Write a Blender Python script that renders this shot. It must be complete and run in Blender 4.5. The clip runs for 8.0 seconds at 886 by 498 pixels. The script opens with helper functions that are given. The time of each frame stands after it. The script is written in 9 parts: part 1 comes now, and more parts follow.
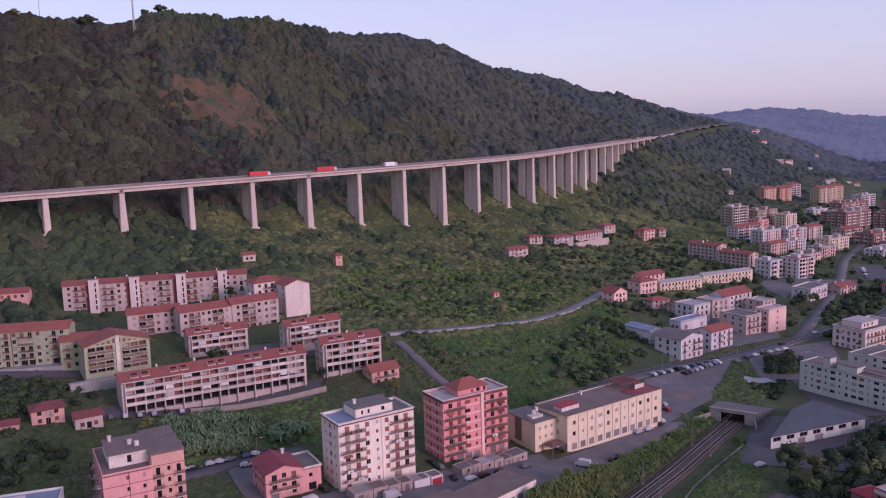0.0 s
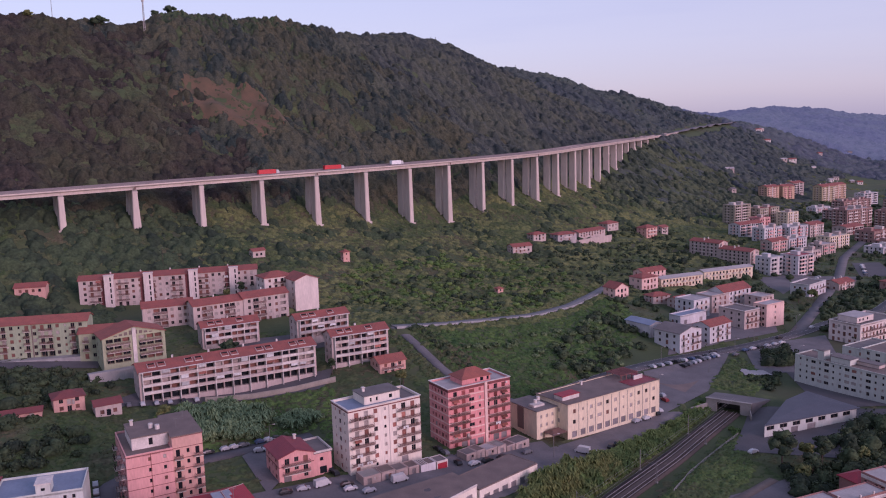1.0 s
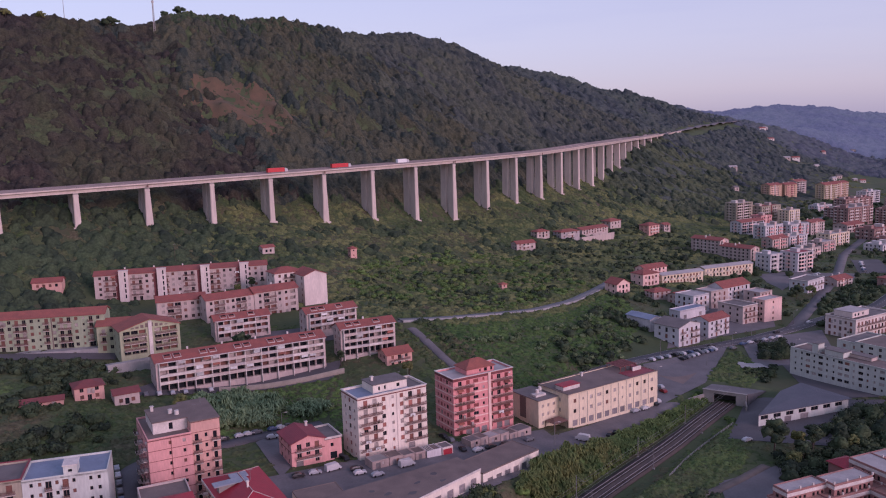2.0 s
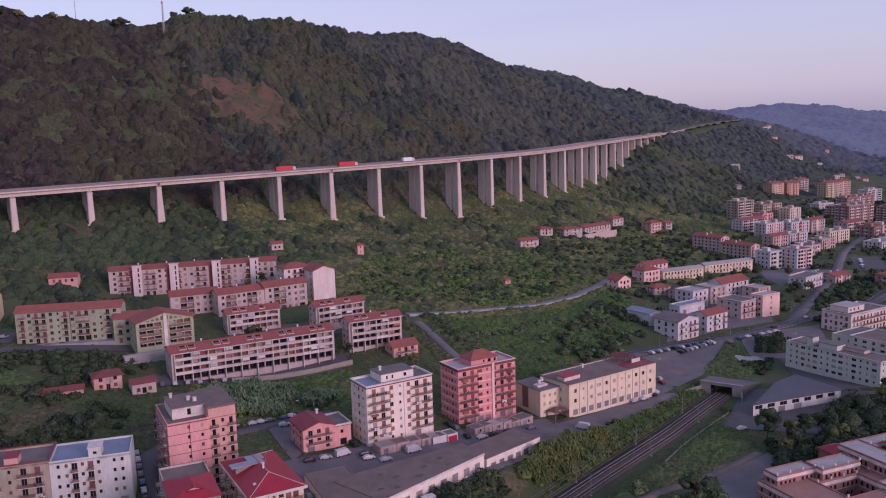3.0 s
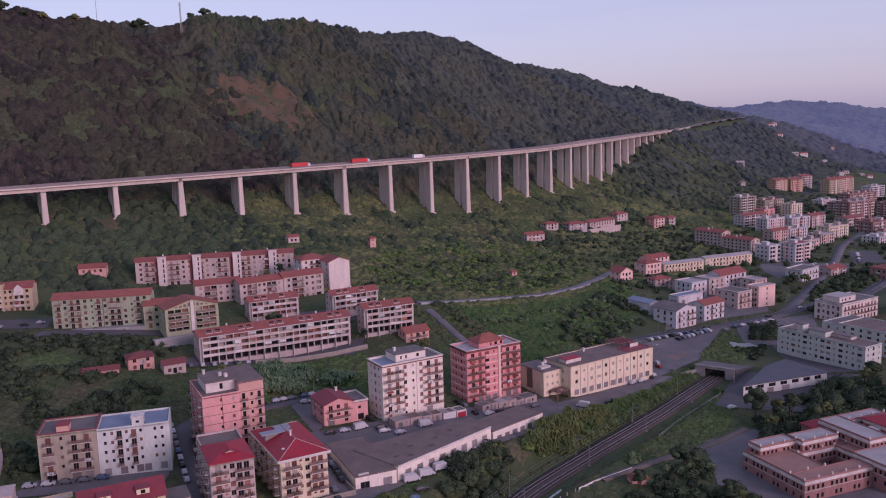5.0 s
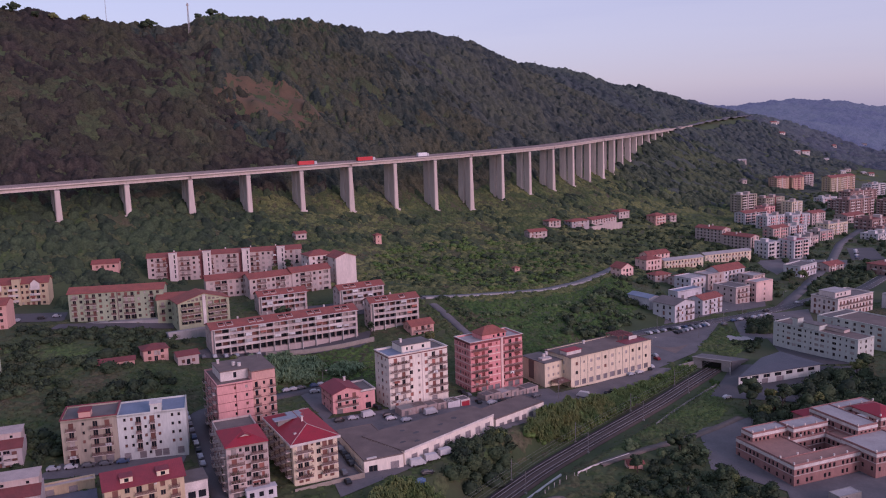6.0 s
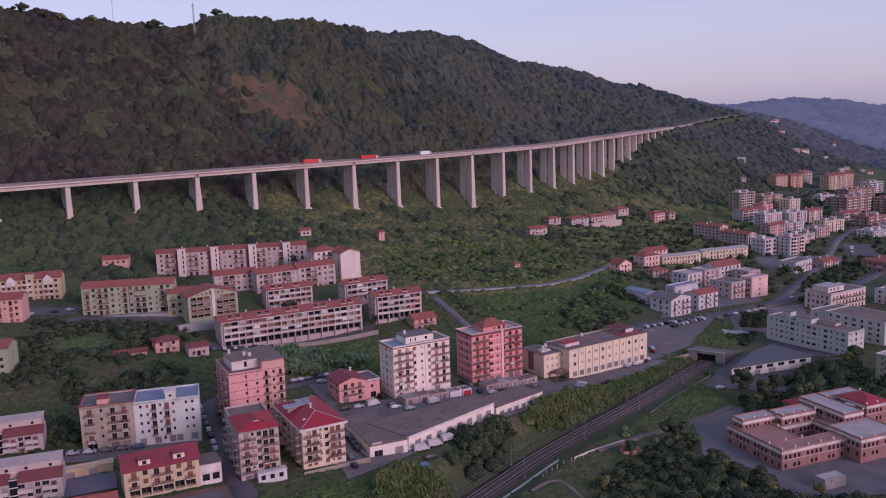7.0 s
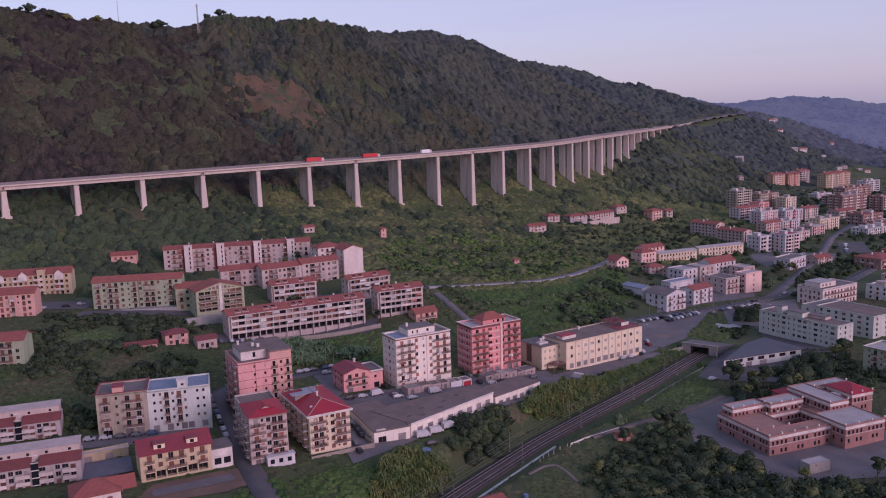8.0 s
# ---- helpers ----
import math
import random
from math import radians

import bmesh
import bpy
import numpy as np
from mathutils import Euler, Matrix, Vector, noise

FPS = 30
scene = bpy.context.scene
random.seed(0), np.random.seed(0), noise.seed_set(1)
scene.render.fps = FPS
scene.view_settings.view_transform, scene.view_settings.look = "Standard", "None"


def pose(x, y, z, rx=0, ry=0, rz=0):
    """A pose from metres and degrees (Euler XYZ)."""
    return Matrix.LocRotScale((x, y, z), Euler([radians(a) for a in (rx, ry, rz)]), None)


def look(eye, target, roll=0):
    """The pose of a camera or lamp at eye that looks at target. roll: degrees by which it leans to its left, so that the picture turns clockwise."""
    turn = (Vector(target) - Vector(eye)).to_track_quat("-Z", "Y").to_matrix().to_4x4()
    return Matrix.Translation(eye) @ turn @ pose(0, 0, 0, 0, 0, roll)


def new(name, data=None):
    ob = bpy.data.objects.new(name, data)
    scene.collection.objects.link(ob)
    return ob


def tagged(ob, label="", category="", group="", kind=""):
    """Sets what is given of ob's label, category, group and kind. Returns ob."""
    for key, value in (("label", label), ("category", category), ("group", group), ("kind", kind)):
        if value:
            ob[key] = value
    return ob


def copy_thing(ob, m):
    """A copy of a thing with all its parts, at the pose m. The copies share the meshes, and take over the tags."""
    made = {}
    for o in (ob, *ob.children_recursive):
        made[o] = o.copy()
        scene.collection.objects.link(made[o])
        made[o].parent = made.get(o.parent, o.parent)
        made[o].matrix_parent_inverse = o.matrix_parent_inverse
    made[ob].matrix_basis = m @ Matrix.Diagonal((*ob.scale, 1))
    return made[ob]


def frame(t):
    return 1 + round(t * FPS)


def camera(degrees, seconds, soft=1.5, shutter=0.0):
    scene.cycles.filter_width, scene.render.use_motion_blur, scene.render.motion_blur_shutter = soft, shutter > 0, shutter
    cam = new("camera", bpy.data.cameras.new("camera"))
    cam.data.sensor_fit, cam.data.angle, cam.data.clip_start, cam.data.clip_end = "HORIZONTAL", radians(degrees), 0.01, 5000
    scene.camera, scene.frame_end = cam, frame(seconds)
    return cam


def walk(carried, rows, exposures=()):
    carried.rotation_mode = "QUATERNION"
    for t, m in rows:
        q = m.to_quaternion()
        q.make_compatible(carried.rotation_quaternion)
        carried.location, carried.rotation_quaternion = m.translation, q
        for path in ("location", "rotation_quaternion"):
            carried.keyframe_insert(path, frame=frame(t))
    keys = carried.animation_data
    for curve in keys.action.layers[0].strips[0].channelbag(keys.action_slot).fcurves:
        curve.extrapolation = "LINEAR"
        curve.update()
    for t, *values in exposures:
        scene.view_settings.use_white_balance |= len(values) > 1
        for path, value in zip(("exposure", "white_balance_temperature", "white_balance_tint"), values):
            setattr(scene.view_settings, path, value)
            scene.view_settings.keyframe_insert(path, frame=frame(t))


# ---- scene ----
cam = camera(55.89, 8.0, soft=1.1)
PATH = [
    (0, (0.94, 35.16, 98.75), (4.30, 233.10, 70.35), -1.73),
    (0.5, (0.85, 29.41, 98.83), (3.53, 227.35, 70.31), -1.74),
    (1, (0.69, 23.57, 99.05), (2.81, 221.49, 70.35), -1.74),
    (1.5, (0.52, 17.69, 99.33), (2.04, 215.58, 70.46), -1.75),
    (3, (0.00, -0.00, 100.00), (-0.15, 197.84, 70.66), -1.77),
    (3.5, (-0.23, -5.89, 100.20), (-0.93, 191.93, 70.72), -1.77),
    (4, (-0.43, -11.82, 100.36), (-1.59, 185.98, 70.76), -1.77),
    (4.5, (-0.63, -17.71, 100.50), (-2.23, 180.06, 70.73), -1.77),
    (6, (-0.99, -35.40, 100.99), (-4.02, 162.28, 70.72), -1.84),
    (6.5, (-1.10, -41.36, 101.15), (-4.31, 156.29, 70.72), -1.84),
    (7, (-1.20, -47.32, 101.34), (-4.60, 150.30, 70.71), -1.85),
    (7.5, (-1.27, -53.27, 101.50), (-4.77, 144.31, 70.73), -1.84),
    (8, (-1.34, -59.33, 101.68), (-4.82, 138.23, 70.76), -1.84),
]
walk(cam, [(t, look(eye, aim, roll)) for t, eye, aim, roll in PATH],
     exposures=((0, 0.02, 5550, 29), (2, -0.09, 5550, 29.2), (8, -0.19, 5520, 29.5)))

# ---- light: clear dusk, the last glow from behind and to the right ----
GLOW = Vector((0.70, -0.64, 0.30)).normalized()
world = bpy.data.worlds.new("dusk_sky")
scene.world = world
world.use_nodes = True
_n, _l = world.node_tree.nodes, world.node_tree.links
_n.clear()
_sky = _n.new("ShaderNodeTexSky")
_sky.sky_type, _sky.sun_disc = "NISHITA", False
_sky.sun_elevation, _sky.sun_rotation = math.asin(GLOW.z), math.atan2(GLOW.x, GLOW.y)
_day = _n.new("ShaderNodeBackground")
_day.inputs["Strength"].default_value = 0.05
_l.new(_sky.outputs["Color"], _day.inputs["Color"])
_co = _n.new("ShaderNodeTexCoord")
_sep = _n.new("ShaderNodeSeparateXYZ")
_l.new(_co.outputs["Generated"], _sep.inputs[0])
# thin high cloud streaks
_map = _n.new("ShaderNodeMapping")
_map.inputs["Scale"].default_value = (2.0, 2.0, 22.0)
_l.new(_co.outputs["Generated"], _map.inputs["Vector"])
_cl = _n.new("ShaderNodeTexNoise")
_cl.inputs["Scale"].default_value, _cl.inputs["Detail"].default_value = 1.6, 5.0
_l.new(_map.outputs["Vector"], _cl.inputs["Vector"])
_cr = _n.new("ShaderNodeMapRange")
_cr.inputs["From Min"].default_value, _cr.inputs["From Max"].default_value = 0.52, 0.75
_l.new(_cl.outputs["Fac"], _cr.inputs["Value"])
_ramp = _n.new("ShaderNodeValToRGB")
_e = _ramp.color_ramp.elements
_e[0].position, _e[0].color = 0.0, (0.44, 0.37, 0.44, 1)
_e[1].position, _e[1].color = 1.0, (0.34, 0.37, 0.50, 1)
for _p, _c in ((0.035, (0.54, 0.445, 0.485)), (0.09, (0.575, 0.505, 0.54)), (0.20, (0.55, 0.52, 0.565))):
    _x = _ramp.color_ramp.elements.new(_p)
    _x.color = (*_c, 1)
_l.new(_sep.outputs["Z"], _ramp.inputs["Fac"])
_mix = _n.new("ShaderNodeMix")
_mix.data_type = "RGBA"
_sc = _n.new("ShaderNodeMath")
_sc.operation = "MULTIPLY"
_sc.inputs[1].default_value = 0.22
_l.new(_cr.outputs["Result"], _sc.inputs[0])
_l.new(_sc.outputs[0], _mix.inputs["Factor"])
_l.new(_ramp.outputs["Color"], _mix.inputs["A"])
_mix.inputs["B"].default_value = (0.42, 0.38, 0.50, 1)
_dusk = _n.new("ShaderNodeBackground")
_dusk.inputs["Strength"].default_value = 0.83
_l.new(_mix.outputs["Result"], _dusk.inputs["Color"])
_add = _n.new("ShaderNodeAddShader")
_l.new(_day.outputs[0], _add.inputs[0])
_l.new(_dusk.outputs[0], _add.inputs[1])
_out = _n.new("ShaderNodeOutputWorld")
_l.new(_add.outputs[0], _out.inputs["Surface"])

sun = new("sun_glow", bpy.data.lights.new("sun_glow", "SUN"))
sun.data.energy, sun.data.angle, sun.data.color = 2.05, radians(25), (1.0, 0.66, 0.66)
sun.matrix_world = look(GLOW * 800, (0, 0, 0))
scene.view_settings.exposure = 0.0

# ---- materials ----
MATS = {}


def mat(name, colour, other=None, rough=0.85, size=3.0, fine=0.25, bump=0.3, metal=0.0, streak=0.0, spread=0.5, vary=0.0, tiles=0.0):
    """Two-scale mottled surface. size, fine: metres of the large and small patches. other: the second colour.
    streak: how far the patches are drawn out downwards. vary: tone change from piece to piece. tiles: course width of pantiles."""
    if name in MATS:
        return MATS[name]
    m = bpy.data.materials.new(name)
    m.use_nodes = True
    n, l = m.node_tree.nodes, m.node_tree.links
    b = n["Principled BSDF"]
    b.inputs["Roughness"].default_value, b.inputs["Metallic"].default_value = rough, metal
    other = other or tuple(c * 0.72 for c in colour)
    co = n.new("ShaderNodeNewGeometry")
    mp = n.new("ShaderNodeMapping")
    mp.inputs["Scale"].default_value = (1, 1, 1 / (1 + streak))
    l.new(co.outputs["Position"], mp.inputs["Vector"])
    big, small = n.new("ShaderNodeTexNoise"), n.new("ShaderNodeTexNoise")
    big.inputs["Scale"].default_value, big.inputs["Detail"].default_value = 1 / size, 4
    small.inputs["Scale"].default_value, small.inputs["Detail"].default_value = 1 / fine, 3
    l.new(mp.outputs["Vector"], big.inputs["Vector"])
    l.new(mp.outputs["Vector"], small.inputs["Vector"])
    rg = n.new("ShaderNodeMapRange")
    rg.inputs["From Min"].default_value, rg.inputs["From Max"].default_value = 0.5 - 0.28 * spread - 0.02, 0.5 + 0.28 * spread + 0.02
    l.new(big.outputs["Fac"], rg.inputs["Value"])
    mx = n.new("ShaderNodeMix")
    mx.data_type = "RGBA"
    mx.inputs["A"].default_value, mx.inputs["B"].default_value = (*colour, 1), (*other, 1)
    l.new(rg.outputs["Result"], mx.inputs["Factor"])
    hs = n.new("ShaderNodeHueSaturation")
    l.new(mx.outputs["Result"], hs.inputs["Color"])
    va = n.new("ShaderNodeMapRange")
    va.inputs["To Min"].default_value, va.inputs["To Max"].default_value = 0.78, 1.22
    l.new(small.outputs["Fac"], va.inputs["Value"])
    value = va.outputs["Result"]
    if vary:
        inf = n.new("ShaderNodeObjectInfo")
        v2 = n.new("ShaderNodeMapRange")
        v2.inputs["To Min"].default_value, v2.inputs["To Max"].default_value = 1 - vary, 1 + vary
        l.new(inf.outputs["Random"], v2.inputs["Value"])
        mu = n.new("ShaderNodeMath")
        mu.operation = "MULTIPLY"
        l.new(value, mu.inputs[0])
        l.new(v2.outputs["Result"], mu.inputs[1])
        value = mu.outputs[0]
    l.new(value, hs.inputs["Value"])
    l.new(hs.outputs["Color"], b.inputs["Base Color"])
    height = small.outputs["Fac"]
    if tiles:
        tc = n.new("ShaderNodeTexCoord")
        wv = n.new("ShaderNodeTexWave")
        wv.inputs["Scale"].default_value, wv.inputs["Distortion"].default_value = 0.314 / tiles, 0.6
        l.new(tc.outputs["Object"], wv.inputs["Vector"])
        height = wv.outputs["Fac"]
    bp = n.new("ShaderNodeBump")
    bp.inputs["Strength"].default_value, bp.inputs["Distance"].default_value = bump, 0.08
    l.new(height, bp.inputs["Height"])
    l.new(bp.outputs["Normal"], b.inputs["Normal"])
    MATS[name] = m
    return m


def canopy_mat(name, dark, light, patch, size=40.0, relief=0.5, spread=0.0, glow=0.0):
    """Foliage: tone from crown to crown, wide soft patches of another growth, leafy mottling and relief."""
    m = bpy.data.materials.new(name)
    m.use_nodes = True
    MATS[name] = m
    n, l = m.node_tree.nodes, m.node_tree.links
    b = n["Principled BSDF"]
    b.inputs["Roughness"].default_value, b.inputs["Specular IOR Level"].default_value = 0.9, 0.15
    geo = n.new("ShaderNodeNewGeometry")
    at = n.new("ShaderNodeAttribute")
    at.attribute_name = "tone"

    def noise(scale, detail):
        z = n.new("ShaderNodeTexNoise")
        z.inputs["Scale"].default_value, z.inputs["Detail"].default_value = scale, detail
        l.new(geo.outputs["Position"], z.inputs["Vector"])
        return z.outputs["Fac"]

    def blend(fac, a, c):
        x = n.new("ShaderNodeMix")
        x.data_type = "RGBA"
        l.new(fac, x.inputs["Factor"])
        for name_, colour in (("A", a), ("B", c)):
            if isinstance(colour, tuple):
                x.inputs[name_].default_value = (*colour, 1)
            else:
                l.new(colour, x.inputs[name_])
        return x.outputs["Result"]

    def ranged(value, a, c, lo, hi):
        x = n.new("ShaderNodeMapRange")
        x.inputs["From Min"].default_value, x.inputs["From Max"].default_value = a, c
        x.inputs["To Min"].default_value, x.inputs["To Max"].default_value = lo, hi
        l.new(value, x.inputs["Value"])
        return x.outputs["Result"]

    crown = blend(at.outputs["Fac"], dark, light)
    sum_ = n.new("ShaderNodeMath")
    sum_.operation = "MULTIPLY_ADD"
    sum_.inputs[1].default_value = 0.16
    l.new(at.outputs["Fac"], sum_.inputs[0])
    l.new(noise(1 / size, 4), sum_.inputs[2])
    colour = blend(ranged(sum_.outputs[0], 0.46 - spread, 0.76 - spread, 0.0, 1.0), crown, patch)
    leafy = noise(0.75, 5)
    hs = n.new("ShaderNodeHueSaturation")
    l.new(colour, hs.inputs["Color"])
    l.new(ranged(leafy, 0.3, 0.7, 0.62, 1.38), hs.inputs["Value"])
    l.new(hs.outputs["Color"], b.inputs["Base Color"])
    # Emits its own colour, which lifts distant woods like haze.
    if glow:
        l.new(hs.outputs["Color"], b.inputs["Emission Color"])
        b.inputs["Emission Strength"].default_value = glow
    bp = n.new("ShaderNodeBump")
    bp.inputs["Strength"].default_value, bp.inputs["Distance"].default_value = relief * 0.6, 0.6
    l.new(leafy, bp.inputs["Height"])
    l.new(bp.outputs["Normal"], b.inputs["Normal"])
    return m


def glass_mat():
    if "glass" in MATS:
        return MATS["glass"]
    m = bpy.data.materials.new("glass")
    m.use_nodes = True
    b = m.node_tree.nodes["Principled BSDF"]
    b.inputs["Base Color"].default_value = (0.015, 0.017, 0.022, 1)
    b.inputs["Roughness"].default_value = 0.12
    MATS["glass"] = m
    return m


WHITE = mat("white_render", (0.68, 0.57, 0.52), (0.55, 0.46, 0.42), size=4, fine=0.6, streak=3, bump=0.15, spread=0.7)
CREAM = mat("cream_render", (0.74, 0.60, 0.43), (0.62, 0.51, 0.375), size=3, fine=0.6, streak=2.5, bump=0.15, spread=0.7)
YELLOW = mat("yellow_render", (0.54, 0.42, 0.27), (0.43, 0.34, 0.22), size=3, fine=0.5, streak=2.5, bump=0.15, spread=0.7)
OLIVE_YELLOW = mat("olive_yellow_render", (0.39, 0.39, 0.25), (0.305, 0.31, 0.205), size=3, fine=0.5, streak=2.5, bump=0.2, spread=0.8)
PALE_BLUE = mat("bluish_white_render", (0.58, 0.585, 0.54), (0.47, 0.47, 0.435), size=3, fine=0.5, streak=3, bump=0.15, spread=0.8)
PALE_GREY = mat("pale_grey_render", (0.34, 0.32, 0.31), (0.26, 0.245, 0.24), size=4, fine=0.5, streak=2, bump=0.15)
ROSE = mat("rose_render", (0.70, 0.285, 0.275), (0.59, 0.24, 0.232), size=3, fine=0.5, streak=2.5, bump=0.15, spread=0.7)
TOWER_WHITE = mat("warm_white_render", (0.78, 0.68, 0.58), (0.66, 0.57, 0.49), size=4, fine=0.6, streak=3, bump=0.15, spread=0.7)
BRICK_PALE = mat("faded_brick_render", (0.34, 0.205, 0.18), (0.27, 0.17, 0.15), size=3, fine=0.5, streak=2, bump=0.2, spread=0.8)
APRICOT = mat("apricot_render", (0.56, 0.37, 0.25), (0.46, 0.31, 0.22), size=3, fine=0.5, streak=2, bump=0.15, spread=0.8)
ROSE_PALE = mat("pale_rose_bands", (0.78, 0.52, 0.45), (0.66, 0.44, 0.385), size=3, fine=0.5, streak=2, bump=0.15)
SALMON = mat("salmon_render", (0.68, 0.335, 0.31), (0.57, 0.285, 0.265), size=3, fine=0.5, streak=2.5, bump=0.15, spread=0.7)
PEACH = mat("peach_render", (0.62, 0.35, 0.29), (0.52, 0.30, 0.25), size=4, fine=0.5, streak=2, bump=0.15)
GREYWALL = mat("grey_stained_render", (0.43, 0.365, 0.275), (0.27, 0.23, 0.18), size=2.4, fine=0.5, streak=4, bump=0.25, spread=0.9)
LILAC_GREY = mat("lilac_grey_render", (0.45, 0.39, 0.38), (0.35, 0.305, 0.30), size=3, fine=0.5, streak=3, bump=0.2, spread=0.8)
SLEEPER = mat("dark_sleepers", (0.088, 0.066, 0.057), (0.06, 0.047, 0.041), size=2, fine=0.2, bump=0.2)
# Near black, so the bore's shade is held in the colour.
TUNNEL = mat("sooty_tunnel_lining", (0.045, 0.040, 0.038), (0.03, 0.027, 0.026), size=3, fine=0.4, bump=0.3)
AWNING = mat("faded_awning_cloth", (0.30, 0.10, 0.075), (0.24, 0.09, 0.07), size=1, fine=0.2, bump=0.1, vary=0.5)
LINEN = mat("white_linen", (0.62, 0.60, 0.58), size=1, fine=0.2, bump=0.1, vary=0.3)
OLIVE = mat("olive_cream_render", (0.345, 0.375, 0.255), (0.27, 0.295, 0.205), size=3, fine=0.5, streak=2.5, bump=0.2, spread=0.7)
SAND = mat("weathered_sand_render", (0.52, 0.41, 0.37), (0.40, 0.32, 0.29), size=3, fine=0.5, streak=3, bump=0.2, spread=0.8)
BRICK = mat("red_brick_wall", (0.33, 0.165, 0.145), (0.25, 0.13, 0.115), size=2.5, fine=0.3, streak=1.5, bump=0.3, spread=0.7)
CONCRETE = mat("viaduct_concrete", (0.60, 0.50, 0.44), (0.47, 0.39, 0.345), size=9, fine=1.2, streak=5, bump=0.2, spread=0.7)
CONC_DARK = mat("weathered_concrete", (0.30, 0.27, 0.25), (0.22, 0.20, 0.18), size=4, fine=0.5, streak=2, bump=0.3)
ROOF_RED = mat("red_pantiles", (0.31, 0.085, 0.066), (0.215, 0.070, 0.056), size=3, fine=0.5, bump=0.6, tiles=0.3, spread=0.8)
ROOF_ORANGE = mat("brick_red_pantiles", (0.33, 0.098, 0.072), (0.23, 0.078, 0.060), size=3, fine=0.5, bump=0.6, tiles=0.3, spread=0.8)
ROOF_WINE = mat("wine_red_pantiles", (0.215, 0.055, 0.052), (0.155, 0.048, 0.046), size=3, fine=0.5, bump=0.6, tiles=0.3, spread=0.8)
ROOF_CRIMSON = mat("crimson_sheet_roof", (0.35, 0.016, 0.032), (0.26, 0.016, 0.028), rough=0.55, size=4, fine=0.6, bump=0.25, tiles=0.5, spread=0.8)
ROOF_MAROON = mat("maroon_sheet_roof", (0.24, 0.035, 0.045), (0.19, 0.03, 0.04), rough=0.6, size=5, fine=0.6, bump=0.25, tiles=0.5)
ROOF_GREY = mat("grey_roof_felt", (0.185, 0.155, 0.148), (0.115, 0.098, 0.094), size=4, fine=0.5, bump=0.2, spread=0.9)
ROOF_PALE_BLUE = mat("pale_blue_grey_screed", (0.30, 0.31, 0.35), (0.23, 0.24, 0.275), size=3, fine=0.5, bump=0.2, spread=0.8)
ROOF_BLUE_DARK = mat("blue_grey_paving", (0.135, 0.135, 0.165), (0.095, 0.095, 0.118), size=3, fine=0.5, bump=0.2, spread=0.9)
ROOF_DARK = mat("dark_patched_felt", (0.205, 0.148, 0.128), (0.125, 0.094, 0.084), size=5, fine=0.4, bump=0.3, spread=0.9)
ROOF_BLUE = mat("blue_grey_membrane", (0.20, 0.24, 0.32), (0.16, 0.19, 0.26), rough=0.6, size=5, fine=0.6, bump=0.1)
ROOF_SLATE = mat("slate_blue_sheet", (0.082, 0.080, 0.100), (0.062, 0.061, 0.078), rough=0.6, size=5, fine=0.5, bump=0.2, tiles=0.4, spread=0.8)
ROOF_PALE = mat("pale_terrace_paving", (0.40, 0.36, 0.35), (0.33, 0.29, 0.28), size=5, fine=0.5, bump=0.15)
TERRA = mat("terracotta_terrace", (0.34, 0.185, 0.145), (0.27, 0.15, 0.12), size=5, fine=0.5, bump=0.15)
WHITEWASH = mat("whitewashed_concrete", (0.80, 0.76, 0.72), (0.58, 0.54, 0.50), size=2.5, fine=0.4, bump=0.15, spread=0.9)
# Cooler copy of WHITE with bluish shade mixed into the colour.
WHITE_BLUE_SHADE = mat("cool_white_render", (0.60, 0.56, 0.56), (0.48, 0.45, 0.45), size=4, fine=0.6, streak=3, bump=0.15, spread=0.7)
TRIM = mat("pale_trim", (0.68, 0.60, 0.55), size=3, fine=0.4, bump=0.1)
MAROON = mat("maroon_trim", (0.20, 0.06, 0.06), size=3, fine=0.4, bump=0.1)
SLAB = mat("balcony_slab", (0.62, 0.52, 0.46), (0.50, 0.42, 0.375), size=2, fine=0.3, bump=0.1, vary=0.12)
RAIL = mat("rusty_iron_railing", (0.17, 0.085, 0.07), (0.12, 0.065, 0.055), rough=0.6, size=1, fine=0.2, bump=0.0)
SHUTTER = mat("brown_roller_shutter", (0.20, 0.085, 0.065), (0.16, 0.07, 0.055), rough=0.7, size=1, fine=0.2, bump=0.2, vary=0.35)
SHUT_PALE = mat("pale_roller_shutter", (0.40, 0.34, 0.31), rough=0.7, size=1, fine=0.2, bump=0.2, vary=0.25)
SHUT_RUST = mat("faded_red_brown_shutter", (0.34, 0.135, 0.105), (0.26, 0.105, 0.085), rough=0.7, size=1, fine=0.2, bump=0.2, vary=0.4)
SHUT_RED = mat("dark_red_shutter", (0.25, 0.06, 0.055), (0.19, 0.05, 0.048), rough=0.7, size=1, fine=0.2, bump=0.2, vary=0.4)
ROSE_SLAB = mat("maroon_balcony_slab", (0.24, 0.085, 0.08), (0.19, 0.07, 0.066), size=2, fine=0.3, bump=0.1, vary=0.15)
SHED_WALL = mat("stained_pinkish_render", (0.42, 0.315, 0.28), (0.29, 0.225, 0.205), size=2, fine=0.4, bump=0.25, spread=0.9, vary=0.12)
GARAGE = mat("grey_metal_shutter", (0.26, 0.22, 0.22), (0.2, 0.18, 0.18), rough=0.6, size=1, fine=0.3, bump=0.2, vary=0.3)
FRAME = mat("window_frame", (0.24, 0.165, 0.14), (0.19, 0.13, 0.11), size=1, fine=0.2, bump=0.0)
GLASS = glass_mat()
ASPHALT = mat("asphalt", (0.105, 0.095, 0.10), (0.075, 0.068, 0.072), rough=0.9, size=9, fine=0.6, bump=0.15, spread=0.8)
